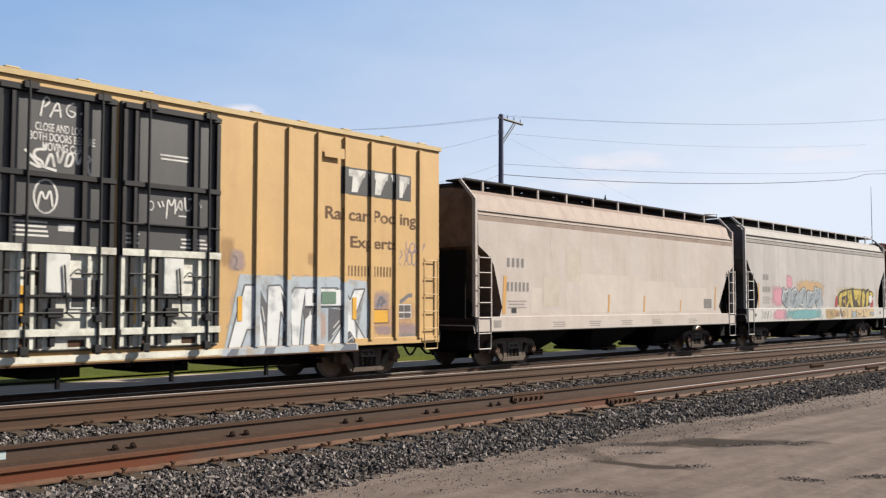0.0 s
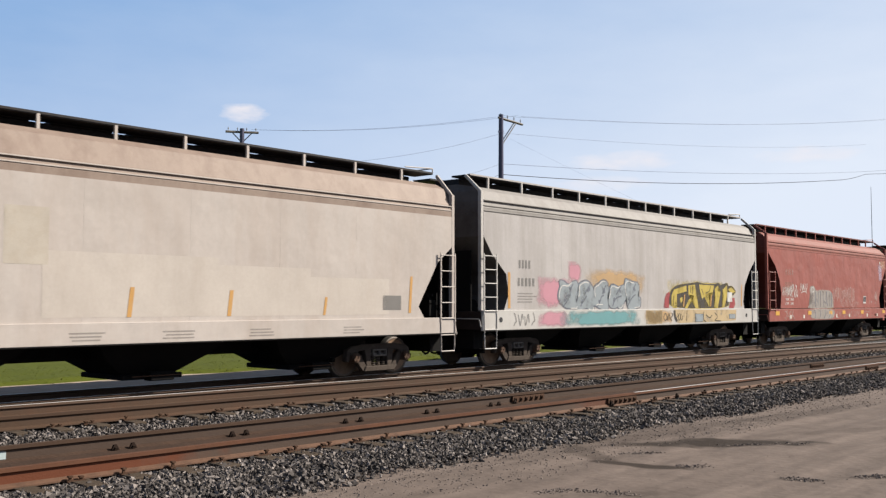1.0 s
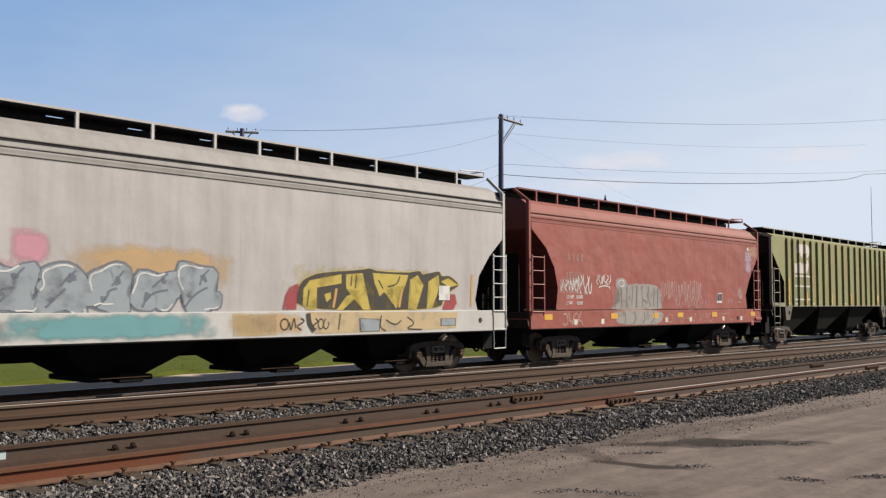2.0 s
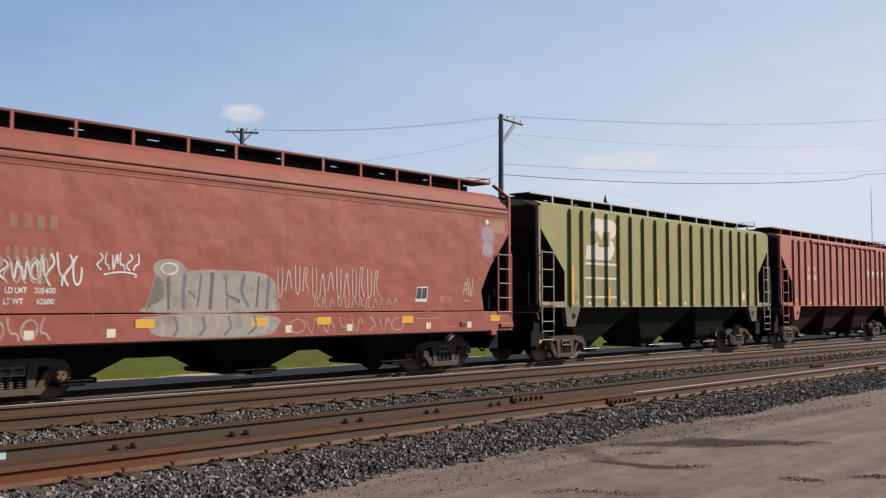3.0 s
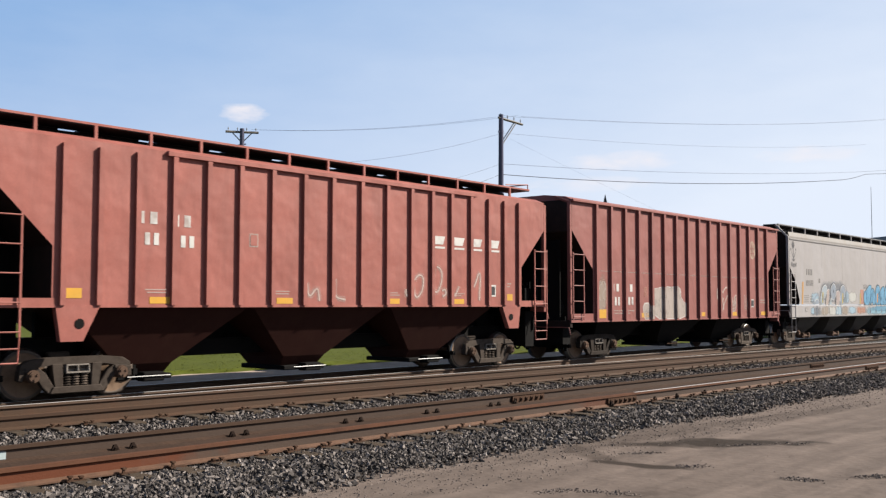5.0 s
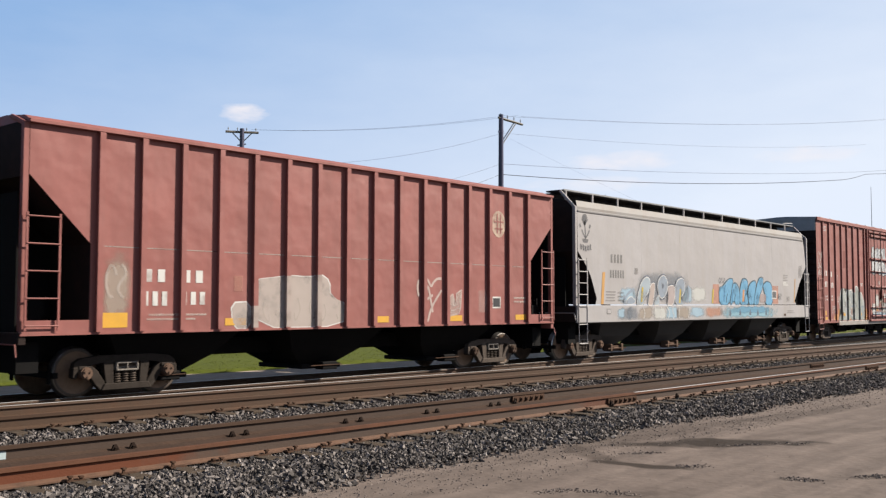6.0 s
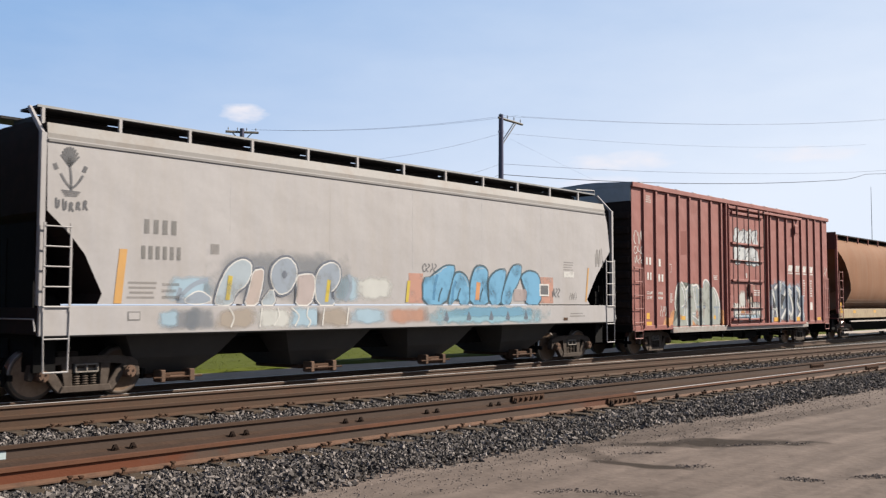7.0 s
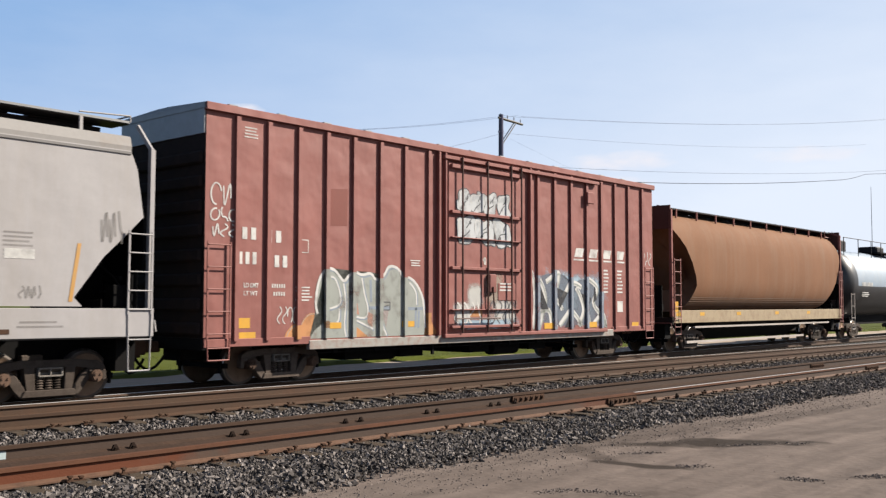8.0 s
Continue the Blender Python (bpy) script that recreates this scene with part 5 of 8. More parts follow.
        part("white_paint", boxes((x0 + .03, x1 - .03, -W - .075, -W - .071, .90, 2.52)), M["door_white"], d, "flaking white paint")
        for k, (a0, a1) in enumerate(((.02, .09), (.24, .30), (1.47, 1.55), (1.98, 2.06))):
            part("stiffener", boxes((x0 + a0, x0 + a1, -W - .15, -W - .06, 2.62, 5.08)), M["door_iron"], d)
        for a0, a1 in ((.02, .09), (.40, .45), (.62, .68), (1.60, 1.66), (1.80, 1.86)):
            part("stiffener", boxes((x0 + a0, x0 + a1, -W - .14, -W - .072, .92, 2.49)), M["door_white"], d)
        for a0, z0, w, h, mat in ((.15, 1.5, .2, .22, "rust"), (.55, 1.95, .25, .3, "rust"), (1.65, 1.6, .25, .35, "spray_slate"), (.4, .95, .3, .14, "rust"), (1.3, .93, .4, .12, "rust")):
            plate(car, "bare_patch", x0 + a0, x0 + a0 + w, z0, z0 + h, mat, y=-W - .0765, parent=d)
        for q in ([(.6, 1.3), (.75, 1.9), (.9, 1.4), (1.0, 1.85)], [(1.3, 2.1), (1.5, 2.3), (1.6, 1.9), (1.4, 1.7)]):
            stroke(d, "graffiti_tag", [(x0 + p, z) for p, z in q], .03, "paint_grey", y=-W - .079)
        for z in (2.50, 1.12):
            part("painted_beam", boxes((x0 + .02, x1 - .02, -W - .178, -W - .171, z, z + .12)), M["door_white"], d)
        # black strips stand in for shadow bands between the white panels
        for a0, a1 in ((.19, .27), (.75, .83), (1.98, 2.07)):
            part("stiffener", boxes((x0 + a0, x0 + a1, -W - .15, -W - .072, .92, 2.49)), M["door_iron"], d, "black strip for the shadow between white panels")
        part("crank_box", bevelled(boxes((x0 + .85, x0 + 1.28, -W - .16, -W - .06, 1.82, 2.5)), .02), M["worn_white"], d, "white crank cover")
        part("crank_shaft", bevelled(boxes((x0 + .95, x0 + 1.05, -W - .15, -W - .07, .95, 1.82), (x0 + .90, x0 + 1.18, -W - .17, -W - .07, 1.42, 1.58)), .012), M["door_iron"], d)
        part("crank_handle", rods(.016, ((x0 + 1.16, -W - .19, 2.3), (x0 + 1.22, -W - .19, 1.5)), ((x0 + 1.22, -W - .19, 1.5), (x0 + 1.34, -W - .19, 1.42))), M["door_iron"], d)
        part("cross_rod", rods(.018, ((x0 + .05, -W - .17, 1.5), (x0 + 2.05, -W - .17, 1.5)), ((x0 + .16, -W - .17, 2.18), (x0 + .73, -W - .17, 2.18)), ((x0 + 1.36, -W - .17, 2.16), (x0 + 1.86, -W - .17, 2.16))), M["door_iron"], d)
        if x0 < 8:
            w = part("window", boxes((7.77, 8.34, -W - .10, -W - .07, 1.57, 2.09)), M["worn_white"], d, "white frame round a dark opening")
            part("pane", boxes((7.80, 8.03, -W - .106, -W - .101, 1.60, 2.06), (8.07, 8.31, -W - .106, -W - .101, 1.60, 2.06)), M["dark_panel"], w)
        plate(car, "reflector", x0 + .45 + (x0 > 8) * -.2, x0 + .55 + (x0 > 8) * -.2, 1.3, 1.95, "reflector", y=-W - .082, parent=d)
    words(car, "CLOSE AND LOCK", 7.12, 4.50, .14, .92, "paint_white", y=-W - .075)
    words(car, "BOTH DOORS BEFORE", 7.02, 4.34, .14, 1.16, "paint_white", y=-W - .075)
    words(car, "MOVING CAR", 7.25, 4.18, .14, .70, "paint_white", y=-W - .075)
    lines(car, 9.4, 10.1, 4.28, 4.42, 2, "paint_white", y=-W - .075)
    lines(car, 9.9, 10.6, 2.68, 2.9, 3, "paint_white", y=-W - .075)
    lines(car, 6.7, 7.4, 2.75, 3.05, 4, "paint_white", y=-W - .075)
    lines(car, 8.75, 9.1, 2.72, 2.95, 3, "paint_white", y=-W - .075)
    plate(car, "sticker", 7.55, 7.85, 2.86, 2.98, "paint_white", y=-W - .075)
    def ring(x, z, r, w, k=1.0):
        stroke(car, "graffiti_tag", [(x + r * math.cos(i * .42), z + r * k * math.sin(i * .42)) for i in range(16)], w, "paint_white", y=-W - .078)
    ring(7.32, 3.42, .2, .035, 1.4)
    stroke(car, "graffiti_tag", [(7.18, 3.2), (7.24, 3.56), (7.32, 3.32), (7.40, 3.58), (7.44, 3.26)], .035, "paint_white", y=-W - .079)
    ring(9.28, 3.42, .05, .02, 1.6)
    for pts in ([(9.42, 3.5), (9.47, 3.4)], [(9.5, 3.52), (9.54, 3.42)], [(9.6, 3.2), (9.62, 3.62), (9.7, 3.4), (9.78, 3.64), (9.78, 3.3)], [(9.8, 3.36), (9.9, 3.62), (9.94, 3.34), (9.84, 3.46)], [(9.98, 3.64), (10.0, 3.36), (10.1, 3.4)], [(10.06, 3.6), (10.2, 3.62), (10.1, 3.4), (10.24, 3.42)], [(9.85, 3.27), (10.02, 3.27)], [(10.3, 3.56), (10.34, 3.46)],
                [(7.2, 4.74), (7.26, 5.1), (7.38, 5.02), (7.26, 4.9)], [(7.36, 4.74), (7.5, 5.08), (7.55, 4.76)], [(7.4, 4.86), (7.56, 4.88)], [(7.78, 5.04), (7.66, 4.98), (7.64, 4.84), (7.76, 4.78), (7.82, 4.88), (7.7, 4.9)], [(7.9, 4.86), (7.92, 4.9)], [(7.98, 4.94), (8.0, 4.98)]):
        stroke(car, "graffiti_tag", pts, .03, "paint_white", y=-W - .078)
    for pts in ([(7.3, 4.2), (7.12, 4.18), (7.1, 4.06), (7.28, 3.98), (7.22, 3.88), (7.02, 3.96)], [(7.3, 3.9), (7.4, 4.2), (7.46, 3.92)], [(7.5, 4.18), (7.54, 3.94), (7.62, 4.2)], [(7.64, 3.94), (7.7, 4.2), (7.8, 4.14), (7.74, 3.96), (7.64, 3.96)], [(7.84, 4.2), (7.86, 3.96), (7.96, 4.18)], [(7.98, 3.94), (8.0, 4.2), (8.12, 4.12), (8.02, 4.04), (8.12, 3.78)], [(6.95, 4.16), (7.05, 4.08), (7.2, 3.92), (7.5, 3.86)]):
        stroke(car, "graffiti_tag", pts, .045, "paint_white", y=-W - .078)
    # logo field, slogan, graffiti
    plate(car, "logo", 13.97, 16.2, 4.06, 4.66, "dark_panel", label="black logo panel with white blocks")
    for k in range(3):
        x = 14.08 + k * .72
        shape(car, "logo_block", [(x, 4.62), (x + .64, 4.62), (x + .6, 4.46), (x + .44, 4.46), (x + .38, 4.12), (x + .2, 4.12), (x + .24, 4.46), (x + .06, 4.46)], "paint_white", y=-W - .011)
    words(car, "Railcar Pooling", 13.53, 3.40, .36, 2.85, "stencil_brown")
    words(car, "Experts", 14.27, 2.82, .33, 1.48, "stencil_brown")
    bars(car, "stencil", 14.2, 15.6, 2.27, 2.50, 14, "stencil_brown", fill=.4)
    halo = [(10.97, .81), (11.2, 1.7), (11.31, 2.24), (12.26, 2.22), (12.45, 2.1), (12.62, 2.22), (13.9, 2.24), (14.05, 2.1), (14.2, 2.2), (14.76, 2.16), (14.85, 1.6), (14.83, .81)]
    shape(car, "graffiti", grow(halo, .1), "spray_halo", y=-W - .003, label="soft blue sprayed halo")
    shape(car, "graffiti", halo, "spray_frost", y=-W - .004, label="pale frosty spray behind the letters")
    over_posts(car, halo, "spray_frost", right, .058, .10)
    for pts in ([(11.78, 1.99), (11.98, 1.65), (11.96, 1.08), (11.84, 1.5)], [(12.34, 1.9), (12.54, 1.6), (12.44, 1.3)], [(12.4, 1.07), (12.63, 1.25), (12.62, .81), (12.38, .81)], [(12.92, 1.55), (13.14, 1.6), (13.1, 1.42), (12.95, 1.3)], [(13.12, 1.62), (13.4, 1.62), (13.36, 1.45), (13.14, 1.42)],
                [(13.63, 1.57), (14.02, 1.53), (14.13, 1.32), (13.63, .83)], [(14.25, 1.03), (14.4, .81), (14.1, .81)], [(11.62, 1.22), (11.82, 1.22), (11.72, 1.5)]):
        shape(car, "graffiti", pts, "paint_grey", y=-W - .0069, label="slate grey shadow of the letters")
    letters = ([(11.05, .81), (11.43, 2.03), (11.73, 2.03), (11.97, .81), (11.7, .81), (11.66, 1.15), (11.5, 1.15), (11.36, .81)],
               [(11.97, .81), (12.0, 2.02), (12.32, 2.04), (12.52, 1.73), (12.69, 1.99), (13.01, 1.99), (12.91, 1.5), (12.84, .81), (12.63, .81), (12.6, 1.4), (12.46, 1.25), (12.34, 1.5), (12.28, .81)],
               [(12.93, .81), (13.03, 1.99), (13.9, 2.0), (13.95, 1.72), (13.2, 1.66), (13.16, .81)],
               [(13.72, .81), (14.13, 1.32), (13.82, 1.96), (14.14, 1.94), (14.26, 1.74), (14.38, 1.97), (14.71, 1.99), (14.39, 1.32), (14.78, .81), (14.46, .81), (14.25, 1.06), (14.04, .81)])
    for pts in letters:
        g = shape(car, "graffiti", pts, "spray_pearl", y=-W - .0065, label="angular pearly white and blue graffiti lettering")
        for a2, b2 in zip(pts, pts[1:] + pts[:1]):
            if a2[1] > .82 or b2[1] > .82:
                stroke(g, "rim", [a2, b2], .035, "paint_grey", y=-W - .0078)
    shape(car, "graffiti", [(13.2, 1.6), (13.6, 1.57), (13.6, .81), (13.18, .81)], "spray_pink_soft", y=-W - .0085, label="faded pink spray column")
    for pts in ([(13.75, 1.0), (13.98, 1.2)], [(13.78, 1.15), (13.95, 1.3)], [(14.2, .86), (14.36, .94)], [(12.45, .9), (12.56, 1.12)], [(11.86, 1.6), (11.93, 1.3)]):
        stroke(car, "highlight", pts, .022, "paint_white", y=-W - .0092)
    # the letters' feet on the sill
    for x0, x1, mat in ((10.9, 12.1, "spray_frost"), (12.05, 13.1, "spray_frost"), (13.5, 14.48, "spray_frost"), (13.05, 13.6, "spray_pink_soft")):
        plate(car, "graffiti", x0, x1, .655, .80, mat, y=-W - .034)
    for pts in ([(11.0, .66), (11.12, .79), (11.3, .79), (11.25, .66)], [(11.9, .66), (11.95, .79), (12.2, .79), (12.15, .66)], [(13.95, .66), (14.1, .79), (14.44, .79), (14.44, .66)]):
        shape(car, "graffiti", pts, "paint_slate", y=-W - .036)
    over_posts(car, [(13.97, 4.06), (13.97, 4.66), (16.2, 4.66), (16.2, 4.06)], "dark_panel", right[3:6], .058, .10)
    for x0, x1 in ((11.26, 11.37), (14.33, 14.45)):
        plate(car, "reflector", x0, x1, 1.32, 1.80, "reflector", y=-W - .016)
    tb = plate(car, "tag_board", 12.98, 14.05, 1.62, 1.96, "spray_pearl", y=-W - .012, label="sprayed-over steel tag board")
    # flat dark plate paints the recess's darkness
    plate(car, "recess", 13.18, 13.42, 1.68, 1.88, "dark_panel", y=-W - .016, parent=tb)
    plate(car, "notice", 13.43, 13.84, 1.66, 1.92, "sign_green", y=-W - .02, parent=tb, label="green notice plate")
    stroke(tb, "edge", [(12.98, 1.60), (14.07, 1.61)], .03, "paint_black", y=-W - .021)
    plate(car, "stencil_box", 13.17, 13.39, .95, 1.21, "paint_slate", y=-W - .012)
    stroke(car, "stencil", [(13.24, 1.14), (13.33, 1.12), (13.26, 1.06), (13.32, 1.0)], .02, "paint_white", y=-W - .014)
    pl = plate(car, "placard", 14.93, 15.46, 1.22, 1.54, "dark_panel", y=-W - .006, label="yellow placard in a dark frame")
    plate(car, "face", 14.95, 15.44, 1.24, 1.52, "reflector", y=-W - .009, parent=pl)
    sb = plate(car, "stencil_box", 15.78, 16.22, 1.32, 1.65, "paint_white", y=-W - .006, label="dark notice panel with white outlines")
    for b in ((15.80, 15.96, 1.34, 1.45), (15.80, 15.96, 1.48, 1.63), (15.98, 16.20, 1.34, 1.45), (15.98, 16.20, 1.48, 1.63)):
        plate(car, "field", *b, "spray_faded_dark", y=-W - .009, parent=sb)
    for pts in ([(15.1, 1.58), (15.18, 1.78), (15.25, 1.81), (15.37, 1.68)], [(15.2, 1.6), (15.3, 1.72)], [(15.85, 1.7), (16.0, 1.78), (16.12, 1.86), (16.26, 1.86)]):
        stroke(car, "graffiti", pts, .09, "paint_slate", y=-W - .0045, label="dark spray smears")
    for x0, x1, z0, z1, mat in ((15.0, 15.6, .95, 1.18, "spray_lilac_soft"), (15.75, 16.45, .85, 1.25, "spray_lilac_soft"), (14.9, 15.6, 1.5, 2.0, "spray_lilac_soft"), (15.7, 16.45, .82, 1.0, "spray_white_soft"), (11.0, 11.5, 2.25, 2.75, "spray_lilac_soft"), (13.0, 13.3, 2.4, 2.8, "spray_rust_soft")):
        plate(car, "graffiti", x0, x1, z0, z1, mat, y=-W - .0038)
    stroke(car, "graffiti_tag", [(11.15, 2.6), (11.22, 2.58), (11.26, 2.45), (11.16, 2.36), (11.28, 2.32)], .03, "stencil_grey")
    plate(car, "tag_board", 13.42, 14.0, 4.80, 5.02, "yellow", y=-W - .09)
    ladder(car, 16.62, 17.1, 1.0, 2.75, 5, M["yellow"], stirrup=.4)
    ladder(car, .1, .6, 1.0, 2.75, 5, M["yellow"], stirrup=.4)
    for k in range(9):
        z = 1.1 + k * .47
        part("end_corrugation", bevelled(boxes((L - .01, L + .07, -W + .06, W - .06, z, z + .24)), .04), M["yellow"], car)
        part("end_corrugation", bevelled(boxes((-.07, .01, -W + .06, W - .06, z, z + .24)), .04), M["yellow"], car)
    for x, s in ((0, -1), (L, 1)):
        part("end_beam", boxes((x - .05, x + .05, -W, W, .76, 1.0)), M["black"], car)
        coupler(car, x, s)


# -- brown boxcar with one plug door
def brown_boxcar():
    L, a = 17.2, 42.3
    car = railcar("boxcar", "brown ribbed boxcar with a plug door and silver graffiti", "boxcar", a, (2.25, 14.95))
    shade_ends(part("body", boxes((0, L, -W, W, .88, 5.40)), M["brown"], car))
    part("roof", stack(bmesh.new(), [(5.401, W + .06, -.05, L + .05), (5.51, W + .06, -.05, L + .05), (5.59, .2, 0, L)]), M["galvanized"], car, "grey galvanized roof")
    part("eave", bevelled(boxes((-.05, L + .05, -W - .085, -W - .0, 5.36, 5.515)), .012), M["brown"], car)
    for k in range(14):
        x = .6 + k * 1.23
        part("roof_seam", bevelled(boxes((x - .12, x + .12, -W - .05, W + .03, 5.505, 5.55)), .02), M["galvanized"], car)
    left = (.72, 1.50, 2.30, 3.08, 3.87, 4.70, 5.51, 6.33)
    right = (10.79, 11.60, 12.43, 13.25, 14.05, 14.83, 15.63, 16.49)
    rib_run(car, left + right, .93, 5.33, "brown", depth=.066, width=.10)
    part("side_sill", bevelled(boxes((2.6, 14.7, -W - .035, -W + .08, .70, .90)), .012), M["silver_sill"], car, "sill sprayed silver over brown")
    for b in ((0, 2.65), (14.65, L)):
        part("end_sill", bevelled(boxes((*b, -W - .02, -W + .06, .82, .98)), .01), M["brown"], car)
    part("center_sill", boxes((.3, L - .3, -.3, .3, .52, .98)), M["black"], car)
    for k in range(9):
        x = 3.4 + 1.25 * k
        part("crossbearer", boxes((x, x + .12, -W + .1, W - .1, .60, .88)), M["black"], car)
    bm = bmesh.new()
    for x in (4.2, 6.0, 8.6, 11.2):
        box(bm, x, x + .8, -.9, .9, .40, .66)
    rod(bm, (5.1, -.6, .5), (6.0, -.6, .5), .17, 12)
    rod(bm, (9.6, -.75, .5), (10.7, -.75, .5), .2, 12)
    rod(bm, (3, -1.35, .62), (14, -1.35, .62), .018, 6)
    box(bm, 6.6, 6.66, -1.4, -1.34, .45, .75)
    part("underframe_gear", bm, M["black"], car)
    part("end_panel", boxes((-.035, .01, -W + .02, W - .02, 4.92, 5.40)), M["galvanized"], car, "grey upper end panel")
    for k in range(8):
        z = 1.05 + k * .47
        # left end corrugations painted near-black for shade, right ones plain brown
        part("end_corrugation", bevelled(boxes((-.08, .01, -W + .06, W - .06, z, z + .25)), .04), M["soot"], car)
        part("end_corrugation", bevelled(boxes((L - .01, L + .08, -W + .06, W - .06, z, z + .25)), .04), M["brown"], car)
    # door
    for b in ((6.62, 6.70), (6.86, 6.92), (10.36, 10.44)):
        part("door_post", bevelled(boxes((*b, -W - .10, -W, .9, 5.35)), .01), M["brown"], car)
    d = part("door", bevelled(boxes((7.0, 9.98, -W - .06, -W + .02, 1.0, 5.16)), .02), M["brown"], car, "brown plug door with lock rods")
    for z, h in ((3.88, .08), (2.50, .08), (1.06, .07), (5.0, .10), (3.28, .03), (1.5, .03)):
        part("door_beam", bevelled(boxes((7.05, 9.93, -W - .15, -W - .05, z, z + h)), .012), M["brown"], d)
    for x in (7.42, 8.42, 9.42, 9.86):
        part("lock_rod", rods(.024, ((x, -W - .17, .95), (x, -W - .17, 5.30)), n=8), M["door_rod"], d)
    part("door_track", bevelled(boxes((6.8, 13.8, -W - .14, -W - .03, 5.20, 5.29)), .01), M["brown"], car)
    part("door_track", bevelled(boxes((6.8, 14.2, -W - .14, -W - .03, .84, .93)), .01), M["brown"], car)
    part("crank_box", bevelled(boxes((8.5, 8.78, -W - .17, -W - .06, 1.95, 2.42)), .02), M["brown"], d)
    part("door_panel", bevelled(boxes((8.95, 9.7, -W - .08, -W - .05, 1.75, 2.2)), .01), M["brown"], d)
    part("lock_handle", rods(.02, ((8.6, -W - .19, 2.1), (8.64, -W - .19, 1.55)), ((7.2, -W - .19, 1.3), (8.9, -W - .19, 1.3)), n=6), M["door_rod"], d)
    part("tag_board", bevelled(boxes((13.15, 13.5, -W - .14, -W - .09, 4.60, 4.95)), .02), M["brown"], car)
    # graffiti
    throwup(car, 7.35, 9.45, 3.95, 4.58, 4, ("spray_white",), "paint_grey", 21, label="white bubble graffiti across the door", y=-W - .066)
    throwup(car, 7.30, 9.50, 3.16, 3.88, 3, ("spray_white",), "paint_grey", 22, label="white bubble graffiti across the door", y=-W - .066)
    outline = [(2.62, .93), (2.76, 1.1), (3.05, 1.28), (2.84, 1.45), (2.78, 1.63), (2.81, 1.93), (2.89, 2.21), (3.04, 2.38), (3.16, 2.43), (3.32, 2.39), (3.45, 2.27), (3.59, 2.13), (3.7, 2.25), (3.92, 2.38), (4.13, 2.28), (4.41, 2.37), (4.57, 2.17), (4.84, 2.3), (4.97, 2.54), (5.3, 2.49), (5.44, 2.26), (5.63, 2.29), (5.88, 2.17), (6.1, 1.9), (6.18, 1.57), (6.22, 1.1), (6.18, .93)]
    for pts in ([(1.94, .93), (2.0, 1.08), (2.2, 1.26), (2.35, 1.19), (2.5, 1.4), (2.66, 1.48), (2.89, 1.44), (3.14, 1.25), (2.95, .93)], [(6.05, .93), (6.15, 1.37), (6.32, 1.47), (6.44, 1.23), (6.66, .98), (6.7, .93)]):
        shape(car, "graffiti", rounded(pts, 1), "spray_orange", y=-W - .004, label="orange spray beside the silver letters")
        over_posts(car, pts, "spray_orange", left, .066, .10)
    for pts in ([(2.0, .94), (2.05, 1.08), (2.2, 1.22), (2.36, 1.16)], [(2.38, 1.2), (2.5, 1.38), (2.68, 1.46), (2.85, 1.42)]):
        stroke(car, "highlight", pts, .025, "paint_pale", y=-W - .006)
    g = shape(car, "graffiti", outline, "spray_silver", y=-W - .0065, label="tall silver graffiti with white rims")
    stroke(g, "rim", eased(outline[3:-1], 2), .06, "paint_white", y=-W - .009)
    stroke(g, "halo", [(x + .05, z - .05) for x, z in eased(outline[7:-2], 2)], .035, "spray_slate", y=-W - .008)
    over_posts(car, outline, "spray_silver", left, .066, .10)
    for pts in ([(3.21, 2.24), (3.34, 2.22), (3.49, 1.88), (3.51, 1.63), (3.1, 1.54)], [(3.46, 1.57), (3.46, 1.29), (3.27, 1.18)], [(3.58, 2.1), (3.66, 1.7), (3.6, 1.2), (3.66, .95)], [(4.13, 2.23), (4.22, 1.82), (4.34, 1.57), (4.28, 1.32), (3.88, 1.39)], [(3.93, 1.31), (4.49, 1.1)],
                [(4.66, 1.48), (4.81, 1.12), (4.92, .95)], [(5.67, 2.16), (5.9, 1.97), (5.92, 1.64)], [(5.52, 2.2), (5.46, 1.6), (5.5, .98)]):
        stroke(g, "mark", [(x + .03, z - .02) for x, z in pts], .06, "spray_slate", y=-W - .0085)
        stroke(g, "highlight", pts, .04, "paint_white", y=-W - .010)
    for pts in ([(4.36, 1.57), (5.03, 1.57)], [(5.5, 1.55), (6.18, 1.55)], [(5.9, 1.57), (5.88, 1.11)], [(4.4, 2.2), (4.42, 1.7)], [(6.0, 1.5), (5.98, 1.1)]):
        stroke(g, "mark", pts, .07, "spray_slate", y=-W - .0085)
    for pts, mat in (([(3.85, 1.24), (4.14, 1.05), (4.34, .93), (3.8, .93)], "spray_orange"), ([(4.3, 1.5), (4.48, 1.42), (4.46, 1.14), (4.32, 1.24)], "spray_salmon"), ([(4.74, 1.5), (4.98, 1.52), (4.9, 1.12)], "spray_pinkish"), ([(3.98, 1.72), (4.06, 1.42), (3.92, 1.44)], "spray_salmon"), ([(5.5, 1.48), (5.6, 1.4), (5.52, 1.3)], "spray_salmon")):
        shape(g, "counter", pts, mat, y=-W - .0095)
    for x in (3.1, 5.42):
        plate(car, "reflector", x, x + .42, 1.13, 1.26, "reflector", y=-W - .0115)
    for pts in ([(4.8, 1.52), (5.02, 1.52)], [(4.8, 1.7), (5.02, 1.7)], [(4.8, 1.52), (4.8, 1.7)], [(5.02, 1.52), (5.02, 1.7)], [(4.84, 1.6), (4.98, 1.63)]):
        stroke(car, "stencil_box", pts, .025, "paint_grey", y=-W - .0125)
